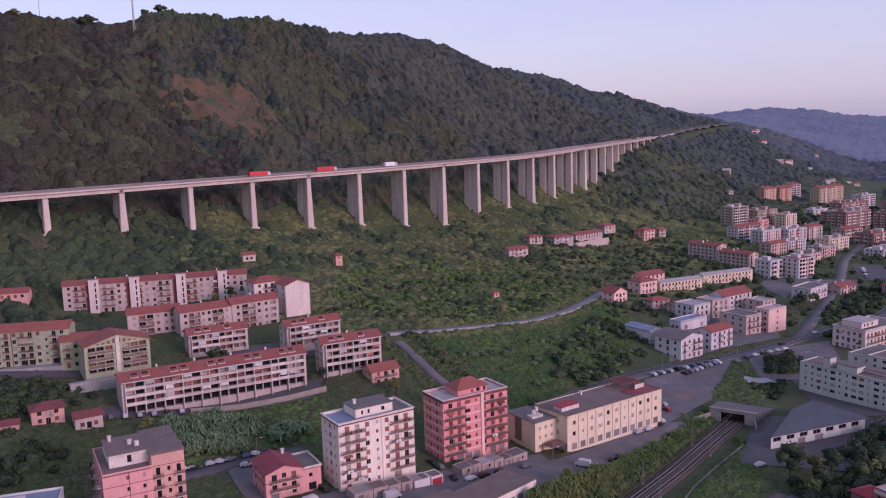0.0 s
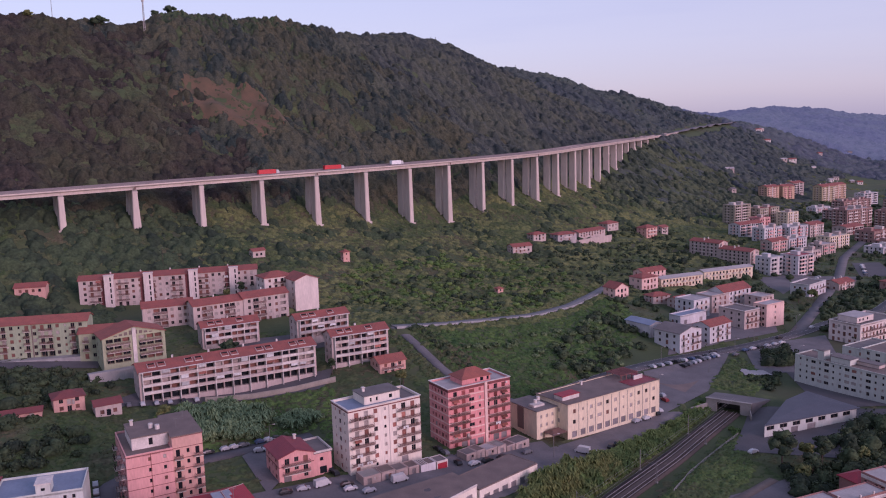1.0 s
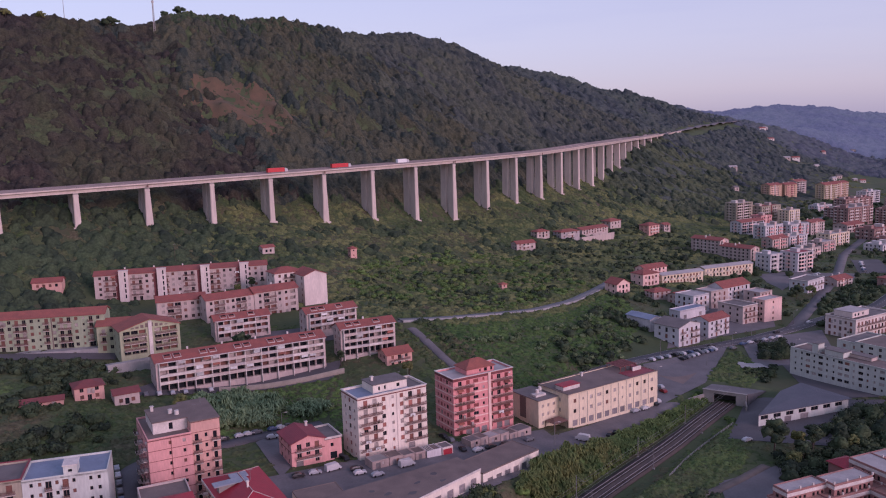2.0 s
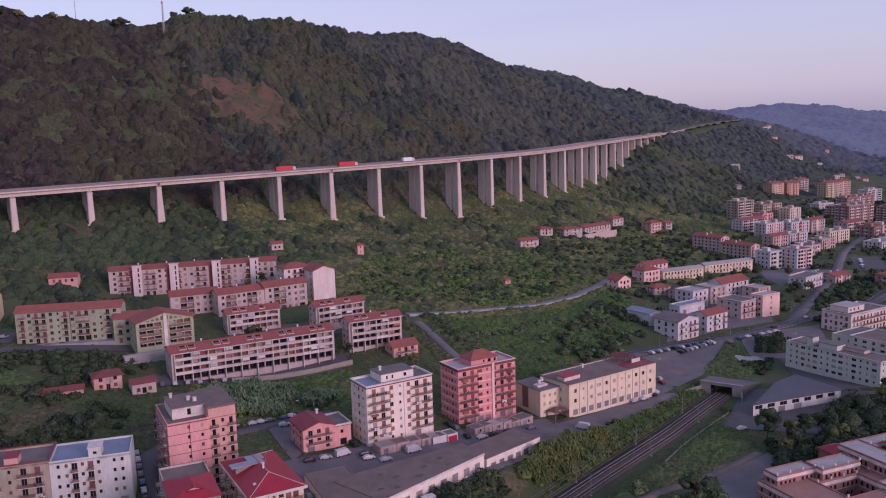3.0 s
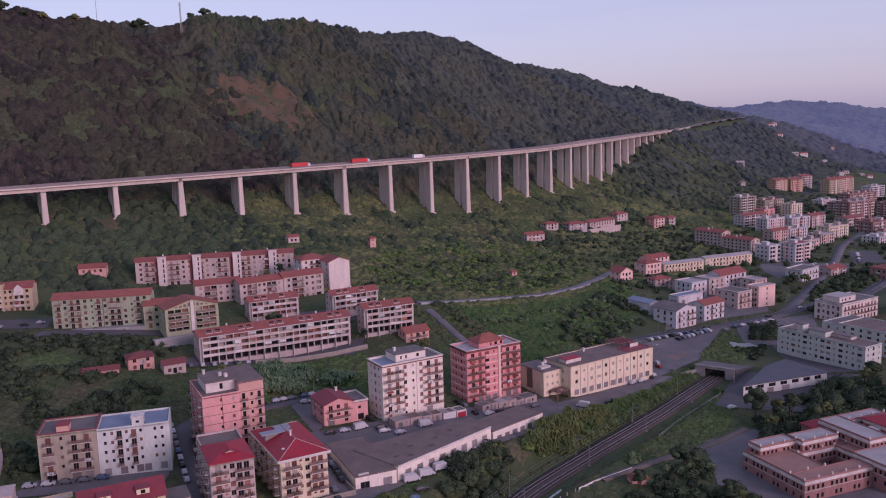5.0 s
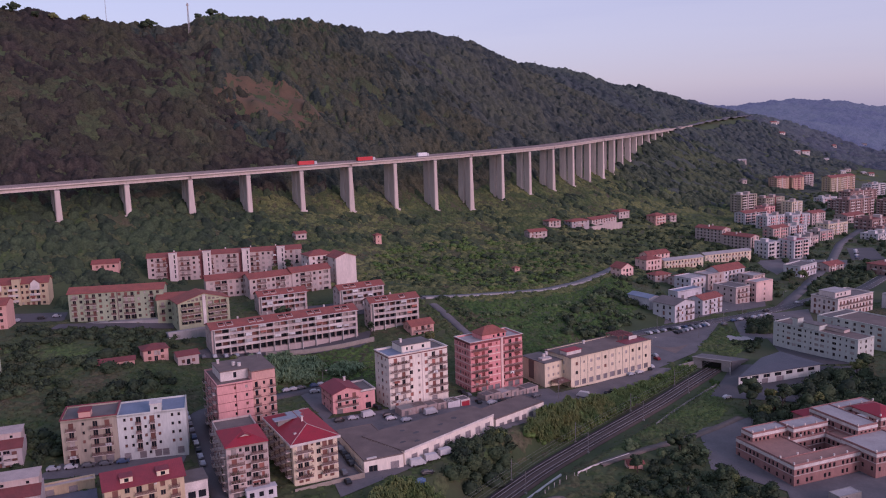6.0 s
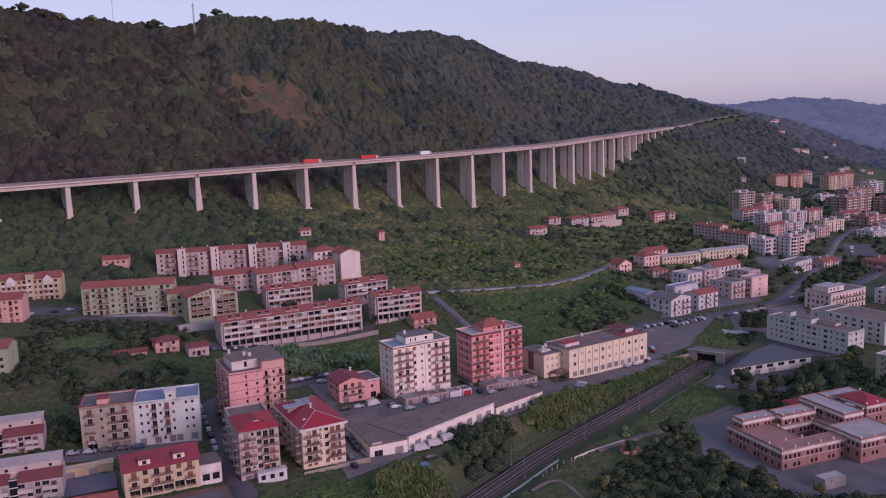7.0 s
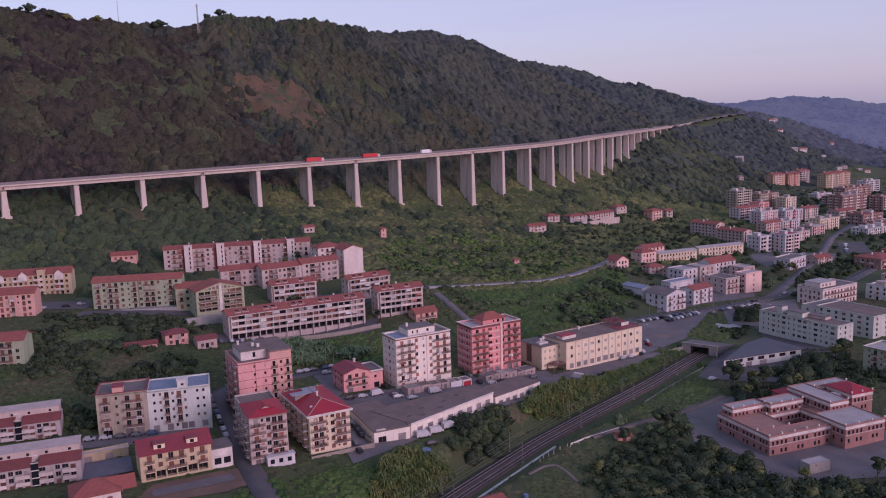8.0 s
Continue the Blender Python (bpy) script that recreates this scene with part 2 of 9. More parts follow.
ASPHALT_PALE = mat("pale_worn_asphalt", (0.158, 0.143, 0.147), (0.106, 0.096, 0.099), rough=0.9, size=7, fine=0.8, bump=0.15, spread=0.9)
ROAD_PALE = mat("sun_bleached_asphalt", (0.222, 0.205, 0.200), (0.172, 0.158, 0.155), rough=0.9, size=8, fine=0.8, bump=0.15, spread=0.8)
LINE_PAINT = mat("worn_road_paint", (0.52, 0.50, 0.49), (0.34, 0.32, 0.31), size=2, fine=0.3, bump=0.05, spread=0.9)
GRAVEL = mat("pale_gravel", (0.165, 0.128, 0.110), (0.105, 0.084, 0.070), size=3, fine=0.3, bump=0.4, spread=0.9)
DIRT = mat("bare_earth", (0.16, 0.10, 0.075), (0.11, 0.075, 0.055), size=5, fine=0.5, bump=0.4, spread=0.8)
BALLAST = mat("rail_ballast", (0.112, 0.078, 0.064), (0.070, 0.052, 0.045), size=3, fine=0.25, bump=0.6, spread=0.9)
STEEL = mat("worn_rail_steel", (0.40, 0.35, 0.34), rough=0.4, metal=0.35, size=2, fine=0.3, bump=0.0)
GALV = mat("galvanised_steel", (0.30, 0.28, 0.27), rough=0.5, metal=0.5, size=1, fine=0.2, bump=0.0)
BARK = mat("bark", (0.09, 0.065, 0.05), size=1, fine=0.15, bump=0.5)
STONEWALL = mat("old_stone_wall", (0.34, 0.28, 0.23), (0.24, 0.20, 0.16), size=2, fine=0.35, bump=0.5, spread=0.9)
WATERPLASTIC = mat("blue_plastic", (0.11, 0.18, 0.30), rough=0.5, size=1, fine=0.3, bump=0.0)
FOREST = canopy_mat("hill_woodland", (0.022, 0.021, 0.019), (0.060, 0.047, 0.040), (0.052, 0.052, 0.031), 60, 0.9)
FOREST_GREEN = canopy_mat("hill_broadleaf", (0.023, 0.034, 0.031), (0.064, 0.070, 0.054), (0.078, 0.074, 0.044), 70, 0.9)
# Paler, bluer copy of the hill wood; part of the haze sits in it.
FOREST_LONG_HAZED = canopy_mat("long_hill_broadleaf", (0.030, 0.039, 0.040), (0.080, 0.086, 0.076), (0.082, 0.088, 0.060), 80, 0.9)
# Distance haze is put into these leaf colours: lighter and bluer than near woods.
FOREST_FAR_HAZED = canopy_mat("far_woodland", (0.062, 0.070, 0.092), (0.112, 0.118, 0.138), (0.096, 0.112, 0.108), 120, 0.5)
# Haze painted as an even blue, plus a glow no hillside gives off.
FAR_HILL_HAZED = canopy_mat("distant_hillside", (0.036, 0.037, 0.060), (0.042, 0.043, 0.067), (0.046, 0.048, 0.066), 260, 0.0, 0.0, 2.2)
FOREST_SLOPE = canopy_mat("slope_broadleaf", (0.028, 0.040, 0.030), (0.076, 0.090, 0.058), (0.086, 0.100, 0.054), 70, 0.9)
# Bluish tone carries the valley's haze in the base colour.
FOREST_MID_HAZED = canopy_mat("valley_broadleaf", (0.032, 0.042, 0.048), (0.080, 0.090, 0.092), (0.078, 0.092, 0.076), 90, 0.9)
HEATH = canopy_mat("dry_heath", (0.046, 0.050, 0.030), (0.082, 0.066, 0.042), (0.062, 0.076, 0.036), 45, 0.9)
# Scrub greyed and blued so the colour itself holds the haze.
FAR_SCRUB_HAZED = canopy_mat("far_terrace_scrub", (0.054, 0.066, 0.060), (0.080, 0.090, 0.078), (0.084, 0.094, 0.070), 48, 0.6)
SCRUB = canopy_mat("scrub_leaves", (0.052, 0.074, 0.031), (0.094, 0.118, 0.045), (0.150, 0.154, 0.060), 48, 0.8, 0.05)
TREE_LEAF = canopy_mat("tree_leaves", (0.026, 0.037, 0.025), (0.069, 0.091, 0.046), (0.052, 0.072, 0.036), 18, 0.7)
CANE = canopy_mat("cane_leaves", (0.084, 0.134, 0.038), (0.136, 0.186, 0.054), (0.062, 0.106, 0.034), 20, 0.7)
GRASS_TUFT = canopy_mat("rough_tufts", (0.048, 0.074, 0.028), (0.086, 0.108, 0.042), (0.096, 0.084, 0.050), 28)
LANDSLIP = mat("bare_landslip", (0.135, 0.078, 0.045), (0.078, 0.062, 0.034), rough=0.95, size=11, fine=0.9, bump=0.6, spread=0.9)
INSTITUTE = mat("greenish_white_render", (0.525, 0.525, 0.47), (0.43, 0.43, 0.39), size=4, fine=0.5, streak=3, bump=0.15, spread=0.8)
CANE_TIP = canopy_mat("drooping_cane_leaves", (0.150, 0.176, 0.058), (0.270, 0.250, 0.086), (0.110, 0.164, 0.052), 9, 0.3)
CANE_GREEN = canopy_mat("green_cane_leaves", (0.120, 0.168, 0.052), (0.190, 0.225, 0.074), (0.092, 0.140, 0.046), 9, 0.3)
CANE_GREY = canopy_mat("grey_cane_leaves", (0.170, 0.240, 0.118), (0.270, 0.335, 0.165), (0.135, 0.200, 0.100), 9, 0.3)
FIELD = canopy_mat("rank_field_growth", (0.060, 0.104, 0.030), (0.104, 0.146, 0.042), (0.040, 0.076, 0.026), 20, 0.7)
CANE_DRY = canopy_mat("yellowing_leaves", (0.086, 0.104, 0.036), (0.160, 0.150, 0.052), (0.070, 0.104, 0.036), 9, 0.7)
GREYLEAF = canopy_mat("grey_green_leaves", (0.090, 0.124, 0.062), (0.145, 0.182, 0.092), (0.085, 0.120, 0.056), 12)
LAWN = canopy_mat("rough_lawn", (0.074, 0.114, 0.038), (0.112, 0.152, 0.050), (0.088, 0.104, 0.046), 14, 0.5)


def ground_mat():
    """Rough grass, scrub floor and bare earth, mixed by noise at three scales."""
    m = mat("rough_grass", (0.040, 0.058, 0.021), (0.066, 0.084, 0.030), rough=0.95, size=22, fine=1.3, bump=0.5, spread=0.8)
    n, l = m.node_tree.nodes, m.node_tree.links
    b = n["Principled BSDF"]
    src = b.inputs["Base Color"].links[0].from_socket
    geo = n.new("ShaderNodeNewGeometry")
    for size, lo, hi, colour in ((60.0, 0.52, 0.66, (0.068, 0.062, 0.034)), (13.0, 0.60, 0.72, (0.090, 0.106, 0.038)), (30.0, 0.66, 0.76, (0.10, 0.06, 0.04))):
        nz = n.new("ShaderNodeTexNoise")
        nz.inputs["Scale"].default_value, nz.inputs["Detail"].default_value = 1 / size, 6
        l.new(geo.outputs["Position"], nz.inputs["Vector"])
        rg = n.new("ShaderNodeMapRange")
        rg.inputs["From Min"].default_value, rg.inputs["From Max"].default_value = lo, hi
        l.new(nz.outputs["Fac"], rg.inputs["Value"])
        mx = n.new("ShaderNodeMix")
        mx.data_type = "RGBA"
        mx.inputs["B"].default_value = (*colour, 1)
        l.new(rg.outputs["Result"], mx.inputs["Factor"])
        l.new(src, mx.inputs["A"])
        src = mx.outputs["Result"]
    l.new(src, b.inputs["Base Color"])
    return m


GROUND = ground_mat()

# ---- lie of the land ----
# The viaduct's axis: straight, then a bend to the left, then slowly back round the hill.
# Places on the slope are told by s along this axis and d off it, uphill positive.
AXIS_S = np.arange(-700.0, 5001.0, 5.0)
AXIS_HEAD = np.radians(np.interp(AXIS_S, [185, 330, 480, 620, 740, 860, 1000, 1200, 1400, 1700, 2200], [38.8, 46.4, 56.0, 65.0, 67.8, 64.1, 63.1, 61.0, 52.0, 44.0, 40.0]))


def axis_line():
    step = np.stack([np.cos(AXIS_HEAD), np.sin(AXIS_HEAD)], 1) * 5.0
    xy = np.concatenate([[[0, 0]], np.cumsum((step[1:] + step[:-1]) / 2, 0)])
    return xy - xy[np.argmin(abs(AXIS_S))] + (-219.1, 524.8)


AXIS_XY = axis_line()


def along_axis(s, d=0.0):
    """The place at s along the viaduct and d uphill of it, and the heading there in degrees."""
    x, y, a = (np.interp(s, AXIS_S, v) for v in (AXIS_XY[:, 0], AXIS_XY[:, 1], AXIS_HEAD))
    return x - d * np.sin(a), y + d * np.cos(a), np.degrees(a)


def off_axis(x, y):
    s, d = np.empty(len(x)), np.empty(len(x))
    for a in range(0, len(x), 4000):
        px, py = x[a:a + 4000], y[a:a + 4000]
        i = ((px[:, None] - AXIS_XY[:, 0]) ** 2 + (py[:, None] - AXIS_XY[:, 1]) ** 2).argmin(1)
        dx, dy, c, n = px - AXIS_XY[i, 0], py - AXIS_XY[i, 1], np.cos(AXIS_HEAD[i]), np.sin(AXIS_HEAD[i])
        s[a:a + 4000], d[a:a + 4000] = AXIS_S[i] + dx * c + dy * n, dy * c - dx * n
    return s, d


# Cross-sections of the valley side below the viaduct: heights at these offsets for each station.
OFFSETS = [-800, -420, -350, -290, -220, -150, -80, 0]
SECTIONS = {
    -400: [-12, -5, -3, 1, 10, 16, 24, 50],
    -100: [-20, -17, -8.5, -6, 3, 8.5, 12, 47],
    0: [-21, -19.5, -11.3, -9.5, -4, 7.5, 10, 44],
    90: [-20, -20, -18, -14, 4, 8, 20, 38],
    200: [-21, -18, -20, -17, -5, -3, 7, 29],
    300: [-22, -20, -21, -20.5, -15, -9, 0, 20],
    420: [-24, -22, -22, -22, -20, -15, -4, 27],
    600: [-25, -23, -23, -22, -20, -14, 0, 29],
    850: [-28, -27, -27, -26, -22, -12, 14, 62],
    1120: [-29, -28, -28, -26, -16, 0, 34, 75],
    1500: [-30, -30, -30, -26, -8, 14, 50, 88],
    2000: [-34, -34, -30, -26, -12, 8, 30, 50],
}
STATIONS = np.array(list(SECTIONS), float)
TABLE = np.array(list(SECTIONS.values()), float)


def ease(v, a, b):
    v = np.clip((v - a) / (b - a), 0, 1)
    return v * v * (3 - 2 * v)


def hermite(v, knots):
    """Index and weights of a smooth curve through values at the knots."""
    v = np.clip(v, knots[0], knots[-1])
    i = np.clip(np.searchsorted(knots, v) - 1, 0, len(knots) - 2)
    return i, (v - knots[i]) / (knots[i + 1] - knots[i])


def waves(x, y, size, seed):
    """Smooth uneven bumps of about that size, between -1 and 1."""
    out = 0 * x
    rng = np.random.RandomState(seed)
    for k in range(7):
        a, p, f = rng.uniform(0, 6.283), rng.uniform(0, 6.283), rng.uniform(0.6, 1.7) / size * 6.283
        out = out + np.sin((x * np.cos(a) + y * np.sin(a)) * f + p + 1.3 * np.sin((y * np.cos(a) - x * np.sin(a)) * f * 0.6 + p * 2))
    return out / 3.2


def smooth_table(s, d):
    """Sections joined by monotone curves both ways."""
    off = np.array(OFFSETS, float)
    i, u = hermite(s, STATIONS)
    j, v = hermite(d, off)
    u = u * 0.45 + u * u * (3 - 2 * u) * 0.55
    # slopes across the section keep it free of kinks
    m = np.gradient(TABLE, off, axis=1)
    w = (off[j + 1] - off[j])

    def across(row):
        a, b, ma, mb = TABLE[row, j], TABLE[row, j + 1], m[row, j] * w, m[row, j + 1] * w
        return a * (2 * v**3 - 3 * v**2 + 1) + ma * (v**3 - 2 * v**2 + v) + b * (3 * v**2 - 2 * v**3) + mb * (v**3 - v**2)

    return across(i) * (1 - u) + across(i + 1) * u


def bare_land(x, y):
    s, d = off_axis(x, y)
    low = smooth_table(s, np.minimum(d, 0))
    ridge = np.interp(s, [-400, -60, 10, 40, 70, 120, 160, 190, 420, 500, 620, 760, 830, 880, 970, 1100, 1200, 1300, 1390, 1570, 1660, 1760, 1900, 2100, 2400, 2700],
                      [215, 214, 211, 205, 202, 203, 202, 215, 218, 213, 213, 228, 224, 209, 186, 186, 180, 163, 155, 128, 112, 98, 66, 30, -10, -30])
    reach = np.interp(s, [-400, 150, 760, 970, 1340, 2500], [262, 285, 310, 260, 215, 200])
    k = np.clip(d / reach, 0, 2.2)
    up = np.where(k < 1, 0.82 * k + 0.45 * k * k - 0.27 * k**3, 1 - 0.15 * (k - 1))
    z = low + np.where(d > 0, up * (ridge - low), 0)
    steep = ease(d, -20, 60)
    z = z + steep * (5 * waves(s, d * 0.5, 75, 3) + 2.5 * waves(s, d, 33, 4)) * (1 - 0.5 * ease(d, 240, 300))
    z = z + ease(d, -330, -150) * (1 - steep) * ease(s, 60, 200) * 1.2 * waves(x, y, 45, 5)
    # the broad hillside that closes the valley's head
    r, az = np.hypot(x, y), np.degrees(np.arctan2(x, y))
    crest = np.interp(az, [0, 14, 18.2, 20.3, 21.8, 22.8, 24.8, 26.2, 28.5, 31, 40], [60, 98, 113, 124, 132, 126, 120, 100, 88, 70, 60]) + 3 * waves(az * 40, r * 0.3, 60, 6)
    k = np.clip((r - 1620) / 1700, 0, 1.6)
    head = -32 + (crest + 32) * np.where(k < 1, k, 1 - 0.6 * (k - 1)) + 7 * waves(x, y, 340, 7) * np.clip(k * 4, 0, 1) * np.clip((1 - k) * 4, 0, 1)
    gap = np.clip(0.5 + (z - head) / 24, 0, 1)
    return np.where(r > 1500, head * (1 - gap) + z * gap + 12 * gap * (1 - gap), z)

# Ways and yards that are graded into the land: half width, shoulder, then x, y, z along the middle.
GRADED = {
    "railway": (7.0, 8, [(-130, 20, -21.5), (-73, 102, -21.5), (-5.5, 198.1, -21.5), (26.6, 242.5, -21.5), (52.9, 273.5, -21.5), (84.6, 309.5, -21.5), (103.7, 333.5, -21.5), (114.5, 346.5, -21.5), (121.5, 355.2, -21.5)]),
    "country_road": (3.5, 6, [(123.6, 589.9, -11), (100.3, 541.9, -8.7), (77.6, 493.8, -4.8), (53.2, 464.9, -2.9), (25.2, 441.8, 0.6), (-0.3, 423.2, 3.6), (-19.8, 414, 5.4)]),
    "link_road": (3.2, 5, [(-19.8, 414, 5.4), (-12.1, 402.8, 2.6), (-3.5, 386.5, -1.8), (5, 371, -6.2), (22, 356, -11), (36, 352, -14)]),
    "main_road": (5.0, 5, [(36, 352, -14), (54, 369, -14.6), (75.9, 390, -15.3), (90.7, 402, -15.9), (114.6, 419, -16.9), (142.1, 434, -18.2), (166.9, 448, -19), (196, 470, -20.3), (233, 500, -21.2), (276, 527, -21.6), (330, 590, -22)]),
    "town_street": (3.6, 4, [(200, 474, -20.5), (230, 520, -20.8), (265, 575, -21.1), (307, 643, -21.5), (350, 723, -21.4), (383, 771, -21.4), (419, 822, -21.9), (453, 871, -22)]),
    "side_street": (4.0, 4, [(-58, 170, -8.8), (-66.2, 187, -8.5), (-79.7, 215.2, -8.2), (-93.1, 246.7, -7), (-102, 266, -6), (-94, 277, -6.4), (-78.9, 288, -7.6), (-57.3, 305, -8.8), (-45, 312, -9.4)]),
}


def way_points(name, step=3.0):
    """The way's middle line, evenly stepped and smoothed, as rows of x, y, z."""
    p = np.array(GRADED[name][2], float)
    run = np.concatenate([[0], np.cumsum(np.hypot(*np.diff(p[:, :2], axis=0).T))])
    at = np.arange(0, run[-1] + step / 2, step)
    q = np.stack([np.interp(at, run, p[:, k]) for k in range(3)], 1)
    for _ in range(6):
        q[1:-1] = 0.25 * q[:-2] + 0.5 * q[1:-1] + 0.25 * q[2:]
    return q


WAYS = {name: way_points(name) for name in GRADED}


def land(x, y):
    """Height of the ground with the ways graded into it."""
    x, y = np.asarray(x, float), np.asarray(y, float)
    z = bare_land(x, y)
    for name in ("railway", "side_street", "link_road", "country_road", "town_street", "main_road"):
        half, shoulder, _ = GRADED[name]
        line = WAYS[name]
        near = np.flatnonzero((x > line[:, 0].min() - 40) & (x < line[:, 0].max() + 40) & (y > line[:, 1].min() - 40) & (y < line[:, 1].max() + 40))
        for a in range(0, len(near), 4000):
            i = near[a:a + 4000]
            gap = (x[i, None] - line[:, 0]) ** 2 + (y[i, None] - line[:, 1]) ** 2
            k = gap.argmin(1)
            w = 1 - ease(np.sqrt(gap[np.arange(len(i)), k]), half + 1.5, half + 1.5 + shoulder)
            z[i] = z[i] * (1 - w) + line[k, 2] * w
    return z


def ground_at(x, y):
    return float(land(np.array([x], float), np.array([y], float))[0])

# ---- building helpers ----


class Shape:
    """Collects corners and faces for one mesh."""

    def __init__(self):
        self.v, self.f, self.m = [], [], []

    def face(self, pts, slot=0):
        a = len(self.v)
        self.v.extend(tuple(p) for p in pts)
        self.f.append(tuple(range(a, a + len(pts))))
        self.m.append(slot)

    def box(self, x0, x1, y0, y1, z0, z1, slot=0):
        a = len(self.v)
        self.v.extend((x, y, z) for z in (z0, z1) for y in (y0, y1) for x in (x0, x1))
        for q in ((0, 2, 3, 1), (4, 5, 7, 6), (0, 1, 5, 4), (2, 6, 7, 3), (0, 4, 6, 2), (1, 3, 7, 5)):
            self.f.append(tuple(a + i for i in q))
            self.m.append(slot)
        return self

    def prism(self, pts, z0, z1, slot=0):
        """An upright prism over a plan outline."""
        a, k = len(self.v), len(pts)
        self.v.extend((x, y, z0) for x, y in pts)
        self.v.extend((x, y, z1) for x, y in pts)
        self.f.append(tuple(range(a + k - 1, a - 1, -1)))
        self.f.append(tuple(range(a + k, a + 2 * k)))
        for i in range(k):
            j = (i + 1) % k
            self.f.append((a + i, a + j, a + k + j, a + k + i))
        self.m += [slot] * (k + 2)
        return self

    def tube(self, p, q, r0, r1=None, sides=6, slot=0):
        r1 = r0 if r1 is None else r1
        p, q = Vector(p), Vector(q)
        w = (q - p).normalized()
        u = w.orthogonal().normalized()
        v = w.cross(u)
        a = len(self.v)
        for c, r in ((p, r0), (q, r1)):
            for k in range(sides):
                t = 2 * math.pi * k / sides
                self.v.append(tuple(c + (u * math.cos(t) + v * math.sin(t)) * r))
        for k in range(sides):
            j = (k + 1) % sides
            self.f.append((a + k, a + j, a + sides + j, a + sides + k))
            self.m.append(slot)
        self.f.append(tuple(range(a + sides - 1, a - 1, -1)))
        self.f.append(tuple(range(a + sides, a + 2 * sides)))
        self.m += [slot, slot]
        return self

    def mesh(self, name, *mats):
        me = bpy.data.meshes.new(name)
        me.from_pydata(self.v, [], self.f)
        for m in mats:
            me.materials.append(m)
        if len(mats) > 1:
            me.polygons.foreach_set("material_index", self.m)
        me.update()
        return me


def part(name, shape, material, parent=None, label="", at=None):
    """One mesh object under a thing or under a part. shape: a Shape, or a mesh that alike parts share."""
    mats = material if isinstance(material, (tuple, list)) else (material,)
    me = shape.mesh(name, *mats) if isinstance(shape, Shape) else shape
    ob = new(name, me)
    if parent:
        ob.parent = parent
    if at is not None:
        ob.matrix_basis = at
    if label:
        ob["label"] = label
    return ob


def sheet(name, material, xs, ys, height):
    """A ground sheet over the given steps in x and y."""
    gx, gy = np.meshgrid(xs, ys)
    z = height(gx.ravel(), gy.ravel())
    v = np.stack([gx.ravel(), gy.ravel(), z], 1)
    w, h = len(xs), len(ys)
    i = (np.arange(h - 1)[:, None] * w + np.arange(w - 1)).ravel()
    f = np.stack([i, i + 1, i + w + 1, i + w], 1)
    return quads(name, material, v, f)


def quads(name, material, v, f):
    me = bpy.data.meshes.new(name)
    me.vertices.add(len(v))
    me.vertices.foreach_set("co", np.ascontiguousarray(v, np.float32).ravel())
    me.loops.add(f.size)
    me.loops.foreach_set("vertex_index", np.ascontiguousarray(f, np.int32).ravel())
    me.polygons.add(len(f))
    me.polygons.foreach_set("loop_start", np.arange(0, f.size, f.shape[1], dtype=np.int32))
    me.polygons.foreach_set("loop_total", np.full(len(f), f.shape[1], np.int32))
    me.update(calc_edges=True)
    me.materials.append(material)
    return new(name, me)


def steps(*runs):
    out = []
    for a, b, d in runs:
        out += list(np.arange(a, b, d))
    return np.array(out + [runs[-1][1]], float)


# ---- the ground ----
ground = sheet(
    "ground", GROUND,
    steps((-1500, -480, 40), (-480, 420, 5), (420, 1100, 12), (1100, 4200, 70)),
    steps((-500, 60, 28), (60, 640, 5), (640, 1000, 7), (1000, 2000, 20), (2000, 4950, 70)), land)
ground.data.shade_smooth()
tagged(ground, "rough green valley side rising to a wooded hill", "ground", kind="structure")


def ribbon(name, line, half, lift, material, label, category, step=1):
    """A carriageway laid along a way, with a slight camber and a thickness at its edges."""
    line = line[::step]
    t = np.gradient(line[:, :2], axis=0)
    t /= np.linalg.norm(t, axis=1)[:, None]
    nrm = np.stack([-t[:, 1], t[:, 0]], 1)
    rows = [(-half, -0.5), (-half, 0), (0, 0.06), (half, 0), (half, -0.5)]
    v = np.concatenate([np.concatenate([line[:, :2] + nrm * o, (line[:, 2] + lift + dz)[:, None]], 1) for o, dz in rows])
    k = len(line)
    f = np.array([(a * k + i, a * k + i + 1, (a + 1) * k + i + 1, (a + 1) * k + i) for a in range(len(rows) - 1) for i in range(k - 1)])
    return tagged(quads(name, material, v, f), label, category, kind="structure")


YARDS = []


def yard(name, corners, material, label, lift=0.22, cells=16):
    """A paved patch between four corners, draped on the ground."""
    YARDS.append(corners)
    p = np.array(corners, float)
    u, v = np.meshgrid(np.linspace(0, 1, cells + 1), np.linspace(0, 1, cells + 1))
    u, v = u.ravel()[:, None], v.ravel()[:, None]
    xy = p[0] * (1 - u) * (1 - v) + p[1] * u * (1 - v) + p[2] * u * v + p[3] * (1 - u) * v
    z = land(xy[:, 0], xy[:, 1]) + lift
    w = cells + 1
    i = (np.arange(cells)[:, None] * w + np.arange(cells)).ravel()
    f = np.stack([i, i + 1, i + w + 1, i + w], 1)
    return tagged(quads(name, material, np.concatenate([xy, z[:, None]], 1), f), label, "pavement", kind="structure")


ribbon("road", WAYS["country_road"], 3.4, 0.55, ROAD_PALE, "narrow pale country road curving across the green slope", "road")
ribbon("road", WAYS["link_road"], 2.2, 0.4, ASPHALT_PALE, "short worn road dropping beside the green field", "road")
ribbon("road", WAYS["main_road"], 4.5, 0.3, ASPHALT, "grey asphalt main road through the town", "road")
